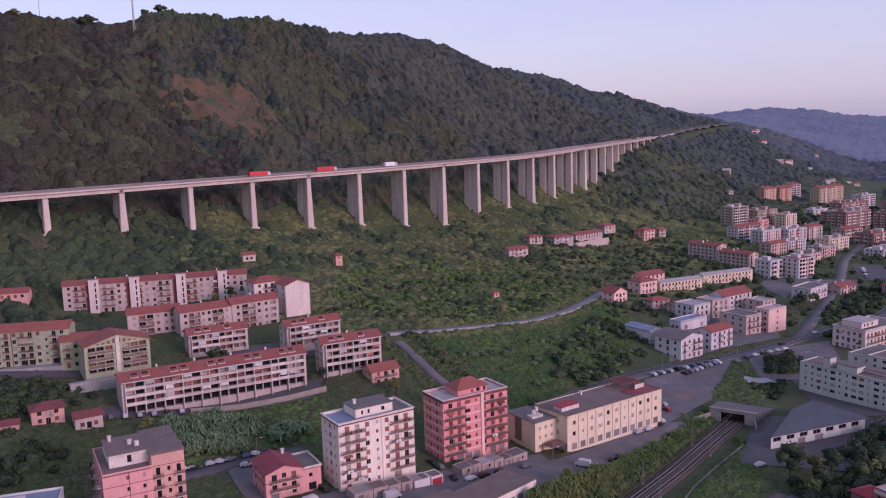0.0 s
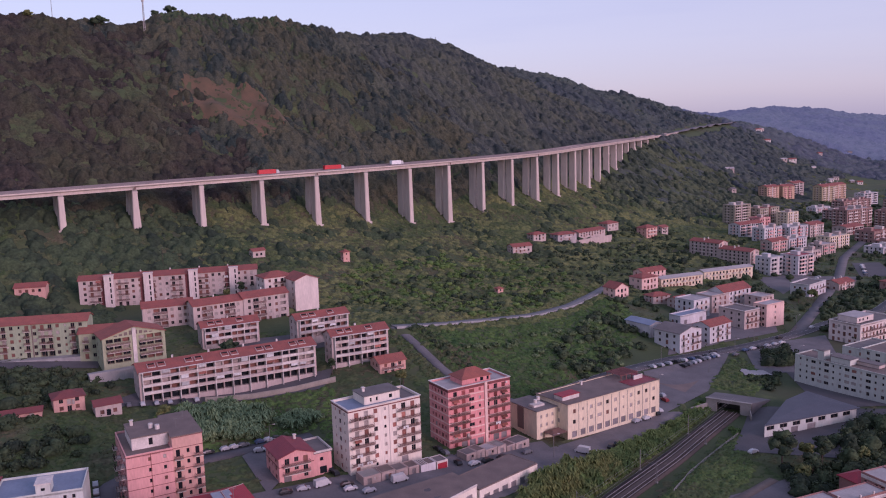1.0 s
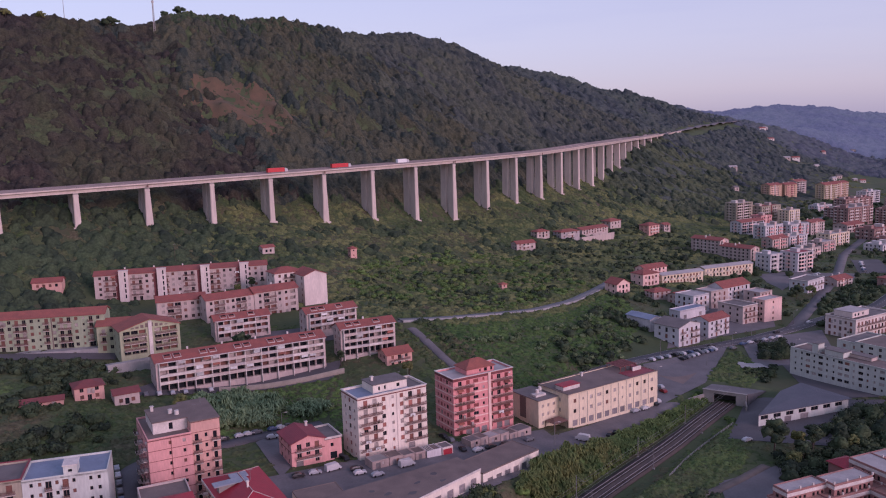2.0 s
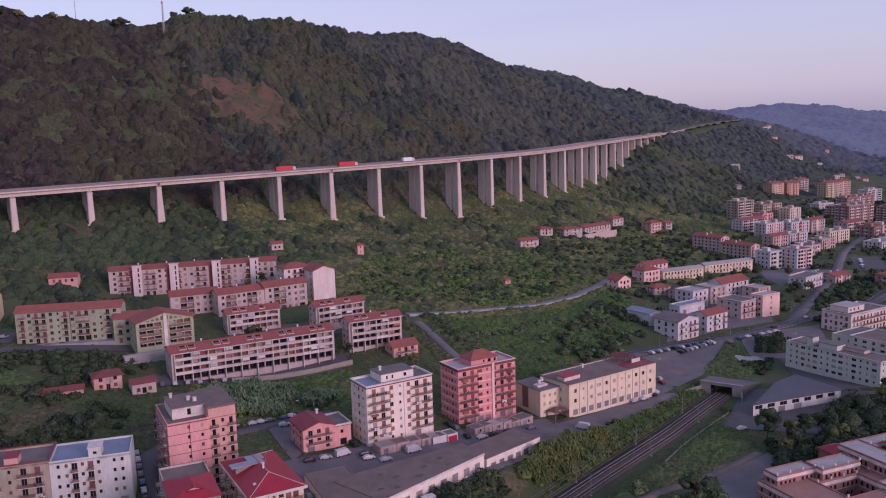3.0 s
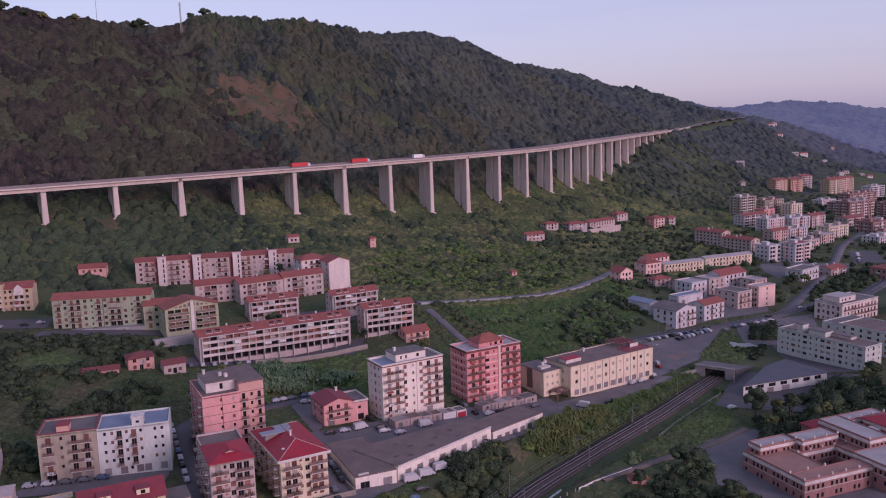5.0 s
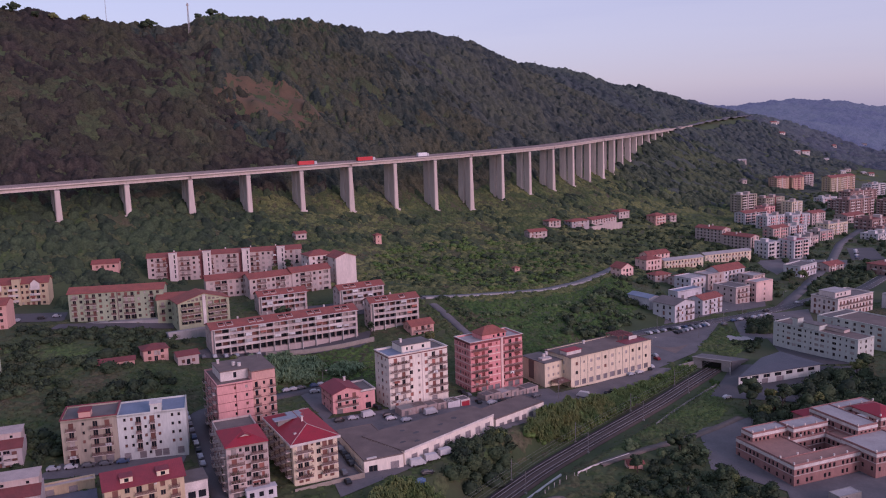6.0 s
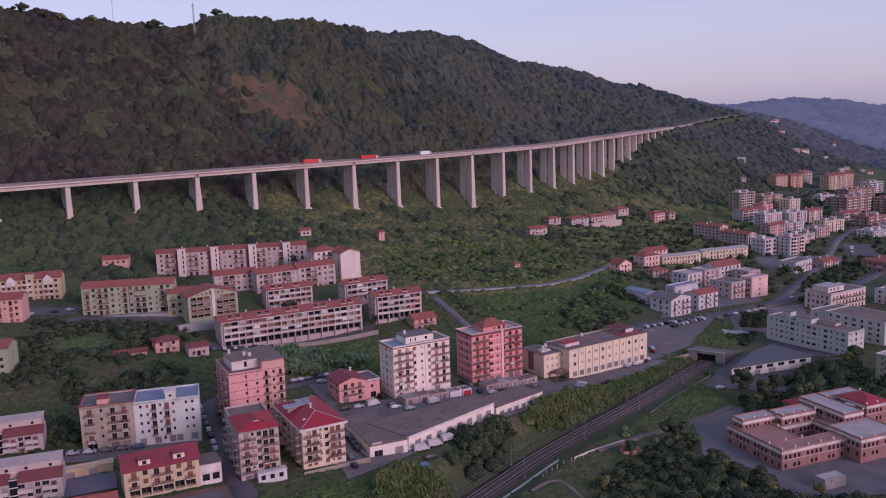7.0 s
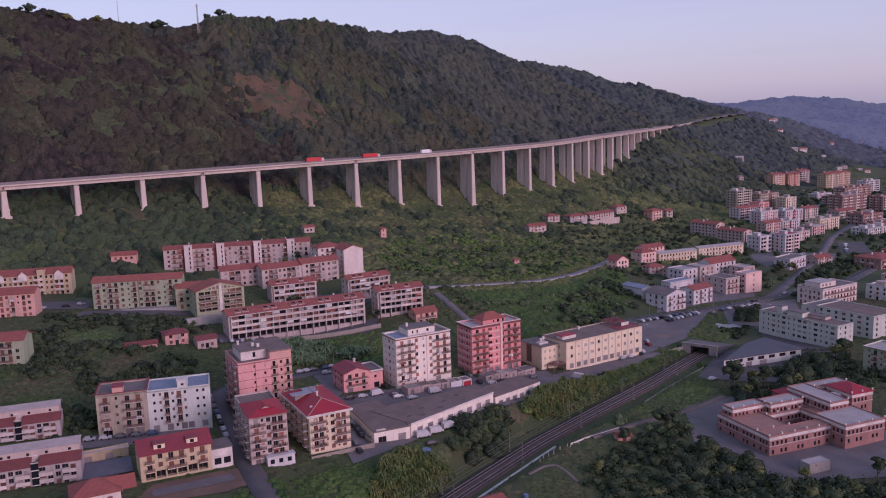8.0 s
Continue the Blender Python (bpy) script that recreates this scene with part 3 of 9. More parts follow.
ribbon("road", WAYS["town_street"], 3.6, 0.3, ASPHALT_PALE, "grey street leading into the far district", "road")
ribbon("road", WAYS["side_street"], 3.6, 0.3, ASPHALT, "dark asphalt side street between apartment blocks", "road")


def kerb(way, side, off, material, label, high=0.55):
    """A low wall along the edge of a way."""
    t = np.gradient(way[:, :2], axis=0)
    t /= np.linalg.norm(t, axis=1)[:, None]
    n = np.stack([-t[:, 1], t[:, 0]], 1) * side
    a, b = way[:, :2] + n * off, way[:, :2] + n * (off + 0.35)
    k = len(way)
    v = np.concatenate([np.concatenate([p, (way[:, 2] + z)[:, None]], 1) for p, z in ((a, -0.6), (a, 0.55 + high), (b, 0.55 + high), (b, -0.6))])
    f = np.array([(r * k + i, r * k + i + 1, (r + 1) % 4 * k + i + 1, (r + 1) % 4 * k + i) for r in range(4) for i in range(k - 1)])
    return tagged(quads("kerb", material, v, f), label, "kerb", kind="structure")


kerb(WAYS["country_road"], 1, 3.5, PALE_GREY, "low pale wall along the lower edge of the country road")
# edge and middle lines of the main road
for off in (-4.1, 0.0, 4.1):
    way = WAYS["main_road"]
    t_ = np.gradient(way[:, :2], axis=0)
    t_ /= np.linalg.norm(t_, axis=1)[:, None]
    n_ = np.stack([-t_[:, 1], t_[:, 0]], 1)
    a_, b_ = way[:, :2] + n_ * (off - 0.09), way[:, :2] + n_ * (off + 0.09)
    v_ = np.concatenate([np.concatenate([a_, way[:, 2:] + 0.375], 1), np.concatenate([b_, way[:, 2:] + 0.375], 1)])
    k_ = len(way)
    i_ = np.arange(k_ - 1) if off else np.arange(0, k_ - 1, 2)
    tagged(quads("road_marking", LINE_PAINT, v_, np.stack([i_, i_ + 1, i_ + k_ + 1, i_ + k_], 1)), "worn white line on the main road", "road marking", kind="structure")

# ---- motorway viaduct ----


def soffit(s):
    return float(np.interp(s, [-700, 0, 440, 570, 700, 880, 1010, 1100, 1250, 1500, 1800, 5000], [60.5, 65.9, 69.5, 72.3, 72.6, 72.9, 74.5, 76.0, 79.5, 86.0, 90.0, 90.0]))


def axis_pose(s, d, z):
    x, y, a = along_axis(s, d)
    return pose(float(x), float(y), z, 0, 0, float(a))


def pier_shape(height, flare):
    """A tapered concrete wall pier on a footing, its nose chamfered; origin at its head, middle of the near face."""
    s = Shape()
    rings = []
    for z, half, depth in ((0, 1.75, 7.0), (-1.3, 1.75, 7.0), (-1.5, 1.6, 6.8), (-height, 2.0 + flare, 7.1 + flare)):
        c = 0.45
        near, far = (7.0 - depth) / 2, (7.0 + depth) / 2
        rings.append([(-half + c, near, z), (half - c, near, z), (half, near + c, z), (half, far - c, z), (half - c, far, z), (-half + c, far, z), (-half, far - c, z), (-half, near + c, z)])
    for a, b in zip(rings, rings[1:]):
        for i in range(8):
            j = (i + 1) % 8
            s.face([a[i], a[j], b[j], b[i]])
    s.face(rings[0])
    s.box(-2.9 - flare, 2.9 + flare, -0.9, 7.9, -height - 3.5, -height + 0.9)
    return s


def deck_shape(a0, a1, s0, s1):
    """One span of one carriageway between offsets a0 and a1: box girders, slab with cantilevers, kerbs."""
    s = Shape()
    n = 4
    cut = [s0 + (s1 - s0) * k / n for k in range(n + 1)]
    prof = [(a0, 2.75), (a0, 2.35), (a0 + 1.9, 2.0), (a0 + 2.1, 0.0), (a1 - 2.1, 0.0), (a1 - 1.9, 2.0), (a1, 2.35), (a1, 2.75)]
    rings = []
    for c in cut:
        ring = []
        for off, h in prof:
            x, y, _ = along_axis(c, off)
            ring.append((float(x), float(y), soffit(c) + h))
        rings.append(ring)
    for p, q in zip(rings, rings[1:]):
        for i in range(8):
            j = (i + 1) % 8
            s.face([p[i], p[j], q[j], q[i]])
    s.face(rings[0])
    s.face(rings[-1])
    return s


def strip_shape(off, half, h0, h1, s0, s1, n=6):
    """A low wall or rail along the deck."""
    s = Shape()
    cut = [s0 + (s1 - s0) * k / n for k in range(n + 1)]
    rings = []
    for c in cut:
        ring = []
        for o, h in ((off - half, h0), (off + half, h0), (off + half, h1), (off - half, h1)):
            x, y, _ = along_axis(c, o)
            ring.append((float(x), float(y), soffit(c) + h))
        rings.append(ring)
    for p, q in zip(rings, rings[1:]):
        for i in range(4):
            j = (i + 1) % 4
            s.face([p[i], p[j], q[j], q[i]])
    s.face(rings[0])
    s.face(rings[-1])
    return s


GUARD = mat("weathered_steel_barrier", (0.20, 0.17, 0.17), (0.15, 0.13, 0.13), rough=0.6, size=4, fine=0.4, bump=0.1)
DECK_ROAD = mat("motorway_surface", (0.15, 0.135, 0.135), (0.12, 0.108, 0.108), size=10, fine=0.6, bump=0.05)


def viaduct(label, first, last, span, lanes=((-1.3, 8.2), (8.9, 18.4))):
    top = tagged(new("viaduct"), label, "viaduct")
    k0, k1 = first, last
    for k in range(k0, k1 + 1):
        s = span * k - 1.9
        for n, (a0, a1) in enumerate(lanes):
            d = a0 + 1.3 if n == 0 else a0 + 0.9
            z = soffit(s)
            x, y, _ = along_axis(s, d + 4)
            foot = ground_at(float(x), float(y))
            x, y, _ = along_axis(s, d)
            foot = min(foot, ground_at(float(x), float(y)))
            h = max(z - 0.9 - foot, 1.5)
            p = part("pier", pier_shape(h, 0.5 if k % 3 == 1 else 0.0), CONCRETE, top, at=axis_pose(s + 0.09 * d, d, z - 0.9) @ pose(0, 0, 0, 0, 0, -5))
            part("bearing_block", Shape().box(-1.5, 1.5, 0.6, 6.4, 0.003, 0.95), CONC_DARK, p)
            part("expansion_gap", Shape().box(-0.55, 0.55, -1.25, -1.17, 1.2, 2.9), RAIL, p) if k % 3 == 1 and n == 0 else None
        if k < k1:
            for a0, a1 in lanes:
                s1 = span * (k + 1) - 1.9
                part("deck_span", deck_shape(a0, a1, s + 0.06, s1 - 0.06), CONCRETE, top)
                part("carriageway", strip_shape((a0 + a1) / 2, (a1 - a0) / 2 - 0.6, 2.755, 2.80, s + 0.06, s1 - 0.06), DECK_ROAD, top)
                for off in (a0 + 0.28, a1 - 0.28):
                    part("parapet", strip_shape(off, 0.22, 2.755, 3.2, s + 0.06, s1 - 0.06), CONCRETE, top)
                    part("guard_rail", strip_shape(off, 0.06, 3.204, 4.05, s + 0.06, s1 - 0.06), GUARD, top)
    return top


viaduct("long pale concrete motorway viaduct on tall twin wall piers", -9, 23, 44.1)
viaduct("short far concrete viaduct below the wooded hill", 24, 26, 44.1)
# the motorway on the ground between and beyond
for s0, s1 in ((-700, -399), (1012.5, 1056), (1144.9, 1525)):
    c = np.arange(s0, s1 + 1, 12.0)
    x, y, _ = along_axis(c, 8.5)
    line = np.stack([x, y, np.maximum(np.array([soffit(v) for v in c]) + 1.9, land(x, y) + 0.6)], 1)
    ribbon("road", line, 10.0, 0.9, DECK_ROAD, "motorway carriageway on the hillside", "road")

# ---- buildings ----
CACHE = {}
FOOTPRINTS = []
TURN = {"front": 0, "left": -90, "right": 90, "back": 180}


def face_map(face, L, W):
    """From u along a face, height v and depth d inwards, to a place in the building."""
    return {"front": lambda u, v, d: (u, d, v), "left": lambda u, v, d: (d, u, v),
            "right": lambda u, v, d: (L - d, u, v), "back": lambda u, v, d: (u, W - d, v)}[face]


def wall_face(s, place, width, z0, z1, holes, slot=0, deep=0.28):
    """A wall face with real openings and their reveals."""
    us = sorted({0.0, width, *(h[0] for h in holes), *(h[1] for h in holes)})
    vs = sorted({z0, z1, *(h[2] for h in holes), *(h[3] for h in holes)})
    for a, b in zip(us, us[1:]):
        v0 = None
        for c, d in zip(vs, vs[1:]):
            u, v = (a + b) / 2, (c + d) / 2
            solid = not any(h[0] < u < h[1] and h[2] < v < h[3] for h in holes)
            if solid and v0 is None:
                v0 = c
            if v0 is not None and (not solid or d == vs[-1]):
                end = d if solid else c
                s.face([place(a, v0, 0), place(b, v0, 0), place(b, end, 0), place(a, end, 0)], slot)
                v0 = None
    for a, b, c, d in holes:
        for p, q in (((a, c), (b, c)), ((b, c), (b, d)), ((b, d), (a, d)), ((a, d), (a, c))):
            s.face([place(*p, 0), place(*q, 0), place(*q, deep), place(*p, deep)], slot)


def window_meshes(w, h, kind):
    key = (round(w, 2), round(h, 2), kind)
    if key not in CACHE:
        f = Shape()
        t = 0.09
        f.box(-w / 2, w / 2, 0.16, 0.26, 0, t).box(-w / 2, w / 2, 0.16, 0.26, h - t, h)
        f.box(-w / 2, -w / 2 + t, 0.16, 0.26, t, h - t).box(w / 2 - t, w / 2, 0.16, 0.26, t, h - t)
        if w > 0.9 and kind == "glass":
            f.box(-t / 2, t / 2, 0.17, 0.25, t, h - t)
        p = Shape()
        if kind == "glass":
            p.box(-w / 2 + 0.02, w / 2 - 0.02, 0.21, 0.235, 0.02, h - 0.02)
        else:
            n = max(4, int(h / 0.22))
            for i in range(n):
                z = h * i / n
                p.face([(-w / 2 + 0.02, 0.17, z), (w / 2 - 0.02, 0.17, z), (w / 2 - 0.02, 0.13, z + h / n * 0.9), (-w / 2 + 0.02, 0.13, z + h / n * 0.9)])
                p.face([(-w / 2 + 0.02, 0.13, z + h / n * 0.9), (w / 2 - 0.02, 0.13, z + h / n * 0.9), (w / 2 - 0.02, 0.17, z + h / n), (-w / 2 + 0.02, 0.17, z + h / n)])
        CACHE[key] = (f.mesh("window", FRAME), p)
    return CACHE[key]


def pane_mesh(w, h, kind, material):
    key = (round(w, 2), round(h, 2), kind, material.name)
    if key not in CACHE:
        CACHE[key] = window_meshes(w, h, kind)[1].mesh("pane" if kind == "glass" else "shutter", material)
    return CACHE[key]


def window(parent, m, w, h, style, plain=False, shutter=None):
    """style: glass, shutter, pale or garage. plain: too far for a separate frame."""
    kind = "glass" if style == "glass" else "shutter"
    material = {"glass": GLASS, "shutter": shutter or SHUTTER, "pale": SHUT_PALE, "garage": GARAGE}[style]
    name = {"glass": "pane", "garage": "garage_door"}.get(style, "shutter")
    if plain or style == "garage":
        part("window" if style != "garage" else name, pane_mesh(w, h, kind, material), material, parent, at=m)
        return
    ob = part("window", window_meshes(w, h, kind)[0], FRAME, parent, at=m)
    part(name, pane_mesh(w, h, kind, material), material, ob)


def balcony(parent, m, w, deep, solid, slab_mat=None, plain=False, rail=None):
    slab_mat = slab_mat or SLAB
    if plain:
        key = ("plain_balcony", round(w, 1))
        if key not in CACHE:
            CACHE[key] = Shape().box(-w / 2, w / 2, -deep, -0.002, -0.2, 0.0).box(-w / 2, w / 2, -deep, -deep + 0.1, 0.0, 1.0).mesh("balcony", SLAB)
        part("balcony", CACHE[key], SLAB, parent, at=m)
        return
    key = ("balcony", round(w, 1), round(deep, 1), slab_mat.name)
    if key not in CACHE:
        CACHE[key] = Shape().box(-w / 2, w / 2, -deep, -0.002, -0.2, 0.0).mesh("balcony", slab_mat)
    ob = part("balcony", CACHE[key], slab_mat, parent, at=m)
    rail = SLAB if solid else (rail or RAIL)
    key = ("railing", round(w, 1), round(deep, 1), rail.name)
    if key not in CACHE:
        s = Shape()
        if solid:
            s.box(-w / 2, w / 2, -deep, -deep + 0.1, 0.003, 1.0)
            s.box(-w / 2, -w / 2 + 0.1, -deep + 0.1, -0.003, 0.003, 1.0).box(w / 2 - 0.1, w / 2, -deep + 0.1, -0.003, 0.003, 1.0)
        else:
            for a, b in (((-w / 2, -deep + 0.05), (w / 2, -deep + 0.05)), ((-w / 2 + 0.04, -deep + 0.05), (-w / 2 + 0.04, -0.01)), ((w / 2 - 0.04, -deep + 0.05), (w / 2 - 0.04, -0.01))):
                x0, x1, y0, y1 = min(a[0], b[0]) - 0.03, max(a[0], b[0]) + 0.03, min(a[1], b[1]) - 0.03, max(a[1], b[1]) + 0.03
                s.box(x0, x1, y0, y1, 0.96, 1.03).box(x0, x1, y0, y1, 0.06, 0.12)
            for i in range(int(w / 0.2) + 1):
                x = -w / 2 + 0.06 + (w - 0.12) * i / int(w / 0.2)
                s.face([(x - 0.065, -deep + 0.05, 0.1), (x + 0.065, -deep + 0.05, 0.1), (x + 0.065, -deep + 0.05, 0.97), (x - 0.065, -deep + 0.05, 0.97)])
        CACHE[key] = s.mesh("railing", rail)
    part("railing", CACHE[key], rail, ob)


def flat_roof(parent, x0, x1, y0, y1, z, wall, top, coping=None, lip=0.55, rim=None):
    """A flat roof behind a parapet; z is the top of the parapet."""
    t = 0.3
    part("roof", Shape().box(x0 + t, x1 - t, y0 + t, y1 - t, z - lip - 0.25, z - lip), top, parent)
    s = Shape()
    for a in ((x0, x1, y0, y0 + t), (x0, x1, y1 - t, y1), (x0, x0 + t, y0 + t, y1 - t), (x1 - t, x1, y0 + t, y1 - t)):
        s.box(*a, z - lip - 0.3, z)
    part("parapet", s, rim or wall, parent)
    if coping:
        s, o = Shape(), 0.28
        for a in ((x0 - o, x1 + o, y0 - o, y0 + t), (x0 - o, x1 + o, y1 - t, y1 + o), (x0 - o, x0 + t, y0 + t, y1 - t), (x1 - t, x1 + o, y0 + t, y1 - t)):
            s.box(*a, z + 0.003, z + 0.2)
        part("coping", s, coping, parent)


def pitched_roof(parent, x0, x1, y0, y1, z, rise, top, over=0.6, hip=None, axis="x", thick=0.22, name="roof"):
    """A gabled (hip 0) or hipped roof with eaves; z is the wall head."""
    if axis == "y":
        flip = lambda p: (p[1], p[0], p[2])
        x0, x1, y0, y1 = y0, y1, x0, x1
    else:
        flip = lambda p: p
    ym = (y0 + y1) / 2
    half = (y1 - y0) / 2
    drop = rise * over / half
    ex0, ex1, ey0, ey1 = x0 - over, x1 + over, y0 - over, y1 + over
    hip = 0 if hip is None else hip
    ra, rb = (ex0, ym, z + rise), (ex1, ym, z + rise)
    if hip:
        ra, rb = (x0 + hip, ym, z + rise), (x1 - hip, ym, z + rise)
    e = z - drop
    a, b, c, d = (ex0, ey0, e), (ex1, ey0, e), (ex1, ey1, e), (ex0, ey1, e)
    s = Shape()
    lift = lambda p: (p[0], p[1], p[2] + thick)
    for dz in (lambda p: p, lift):
        s.face([flip(dz(p)) for p in (a, b, rb, ra)])
        s.face([flip(dz(p)) for p in (c, d, ra, rb)])
        if hip:
            s.face([flip(dz(p)) for p in (d, a, ra)])
            s.face([flip(dz(p)) for p in (b, c, rb)])
    rim = (a, b, c, d) if hip else (a, b, rb, c, d, ra)
    for p, q in zip(rim, rim[1:] + rim[:1]):
        s.face([flip(p), flip(q), flip(lift(q)), flip(lift(p))])
    return part(name, s, top, parent)


def fit_out(parent, m, rng, busy=1.0):
    """Now and then an awning, a cooling unit, a line of washing or pots at a balcony door."""
    draw = rng.random() / busy
    if draw < 0.05:
        if "awning" not in CACHE:
            s = Shape()
            for lift in (0, 0.05):
                s.face([(-1.2, -0.03, 2.5 + lift), (1.2, -0.03, 2.5 + lift), (1.2, -1.1, 1.9 + lift), (-1.2, -1.1, 1.9 + lift)])
            s.box(-1.2, 1.2, -1.12, -1.08, 1.7, 1.92)
            CACHE["awning"] = s.mesh("awning", AWNING)
        part("awning", CACHE["awning"], AWNING, parent, "faded cloth awning", at=m)
    elif draw < 0.09:
        if "cooler" not in CACHE:
            CACHE["cooler"] = Shape().box(0.9, 1.65, -0.36, -0.02, 1.9, 2.4).mesh("cooling_unit", TRIM)
        part("cooling_unit", CACHE["cooler"], TRIM, parent, at=m)
    elif draw < 0.13:
        if "washing" not in CACHE:
            s = Shape()
            for k, (a, b, drop) in enumerate(((-0.9, -0.3, 0.9), (-0.2, 0.35, 0.6), (0.4, 1.0, 1.1))):
                s.box(a, b, -1.36 - 0.03 * k, -1.34 - 0.03 * k, 0.85 - drop, 0.85)
            CACHE["washing"] = s.mesh("washing", LINEN)
        part("washing", CACHE["washing"], LINEN, parent, "pale washing hung over the balcony", at=m)
    elif draw < 0.20:
        if "pots" not in CACHE:
            s = Shape()
            for a, h in ((-1.1, 0.5), (-0.75, 0.9), (-0.3, 0.4), (0.5, 0.7), (0.9, 1.0)):
                s.tube((a, -1.05, 0.02), (a, -1.05, 0.3), 0.13, 0.17, 6).tube((a, -1.05, 0.3), (a, -1.03, 0.3 + h), 0.24, 0.08, 6)
            CACHE["pots"] = s.mesh("planter", TREE_LEAF)
        part("planter", CACHE["pots"], TREE_LEAF, parent, "leafy balcony planter", at=m)
    elif draw < 0.24:
        if "cupboard" not in CACHE:
            CACHE["cupboard"] = Shape().box(1.0, 1.8, -0.55, -0.03, 0.02, 1.7).box(0.97, 1.83, -0.58, -0.03, 1.703, 1.76).mesh("balcony_cupboard", SHUT_PALE)
        part("balcony_cupboard", CACHE["cupboard"], SHUT_PALE, parent, at=m)


SIZE = {"W": (1.4, 1.55, 0.9), "D": (1.55, 2.35, 0.08), "s": (0.85, 1.1, 1.25), "G": (2.5, 2.4, 0.05), "V": (3.0, 2.5, 0.05), "T": (2.2, 1.3, 1.0), "P": (3.2, 2.6, 0.05), "L": (2.9, 1.75, 0.85), "B": (4.3, 1.9, 0.7)}


def block(name, label, x, y, ang, L, W, z, H, wall, floors, front="", left="", right="", ground=None, ground_left=None, base=0.0, group="",
          bal=(), bal_left=(), roof=("flat",), shut=0.5, plain=False, solid=False, deep=1.25, skirt=3.5, category="apartment building", margin=1.2, tall=None, seed=0, slab=None, pale=0.2, joined=False, shutter=None, rail=None, busy=1.0):
    """A building. joined: so far off that its openings and balconies are one part each. A pattern string spaces a floor's openings evenly: W window, D balcony door, s small window, T wide window,
    G garage, V shop front, P open porch bay, L loggia, B wide loggia, . nothing. bal: pairs of openings that share a balcony, by their index."""
    rng = random.Random(seed + int(L * 10) + len(label))
    extra = random.Random(seed * 7 + int(W * 10))
    top = tagged(new(name), label, category, group)
    top.matrix_world = pose(x, y, z, 0, 0, ang)
    FOOTPRINTS.append((x, y, ang, L, W))
    ground = front if ground is None else ground
    ground_left = left if ground_left is None else ground_left
    gh = base or H / floors
    fh = tall or ((H - gh - 0.3) / max(floors - 1, 1))
    walls, openings, ledges = Shape(), Shape(), Shape()
    for face, pattern, low, wide in (("front", front, ground, L), ("left", left, ground_left, W), ("right", right, right, W), ("back", "", "", L)):
        place, holes, todo = face_map(face, L, W), [], []
        for n in range(floors):
            pat = low if n == 0 else pattern
            z0 = 0.0 if n == 0 else gh + (n - 1) * fh
            if not pat:
                continue
            gap = (wide - 2 * margin) / len(pat)
            for i, c in enumerate(pat):
                if c == "." or c not in SIZE:
                    continue
                w, h, sill = SIZE[c]
                w = min(w, gap * 0.88)
                h = min(h, (gh if n == 0 else fh) - 0.35)
                u = margin + gap * (i + 0.5)
                holes.append((round(u - w / 2, 3), round(u + w / 2, 3), round(z0 + sill, 3), round(min(z0 + sill + h, H - 0.2), 3)))
                todo.append((u, z0 + sill, w, holes[-1][3] - holes[-1][2], c, n))
        wall_face(walls, place, wide, -skirt, H, holes, deep=1.6 if "P" in (low or "") else (1.15 if ("L" in (pattern or "") or "B" in (pattern or "")) else 0.28))
        for u, v, w, h, c, n in todo:
            style = "garage" if c in "GV" else ("shutter" if rng.random() < shut else "glass")
            if c == "V" and rng.random() < 0.5:
                style = "glass"
            if style == "shutter" and rng.random() < pale:
                style = "pale"
            # an open bay gets a dark pane in place of its shaded depth
            if c == "P":
                style = "glass"
            shift = 1.35 if c == "P" else (0.9 if c in "LB" else 0.0)
            if joined:
                openings.face([place(u + a * w / 2, v + b * h, 0.24) for a, b in ((-1, 0), (1, 0), (1, 1), (-1, 1))])
                continue
            window(top, pose(*place(u, v, shift), 0, 0, TURN[face]), w, h, style, plain, shutter)
            if c == "D" and n and not plain:
                fit_out(top, pose(*place(u, v, 0), 0, 0, TURN[face]), extra, busy)
        for k, pairs in ((("front", bal)) if face == "front" else (("left", bal_left)),):
            if face not in ("front", "left") or not pairs or not pattern:
                continue
            gap = (wide - 2 * margin) / len(pattern)
            for n in range(1, floors):
                for i, j in pairs:
                    a, b = margin + gap * i + gap * 0.08, margin + gap * (j + 1) - gap * 0.08
                    if joined:
                        zz = gh + (n - 1) * fh
                        for y0, y1, h0, h1 in ((-1.2, -0.01, zz - 0.1, zz + 0.1), (-1.2, -1.05, zz + 0.1, zz + 1.05)):
                            (x0, q0, _), (x1, q1, _) = place(a, 0, y0), place(b, 0, y1)
                            ledges.box(min(x0, x1), max(x0, x1), min(q0, q1), max(q0, q1), h0, h1)
                        continue
                    balcony(top, pose(*place((a + b) / 2, gh + (n - 1) * fh + 0.02, 0), 0, 0, TURN[face]), b - a, deep, solid, slab, plain, rail)
    if joined and openings.f:
        tagged(part("glazing", openings, GLASS, top), kind="stuff")
    if joined and ledges.f:
        tagged(part("balcony_ledge", ledges, slab or SLAB, top), kind="stuff")
    kind = roof[0]
    if kind == "gable":
        axis, rise = roof[3] if len(roof) > 3 else "x", roof[1]
        if axis == "x":
            for xx in (0, L):
                walls.face([(xx, 0, H), (xx, W, H), (xx, W / 2, H + rise)])
        else:
            for yy in (0, W):
                walls.face([(0, yy, H), (L, yy, H), (L / 2, yy, H + rise)])
        part("wall", walls, wall, top)
        pitched_roof(top, 0, L, 0, W, H + 0.01, rise, roof[2], axis=axis)
    elif kind == "hip":
        part("wall", walls, wall, top)
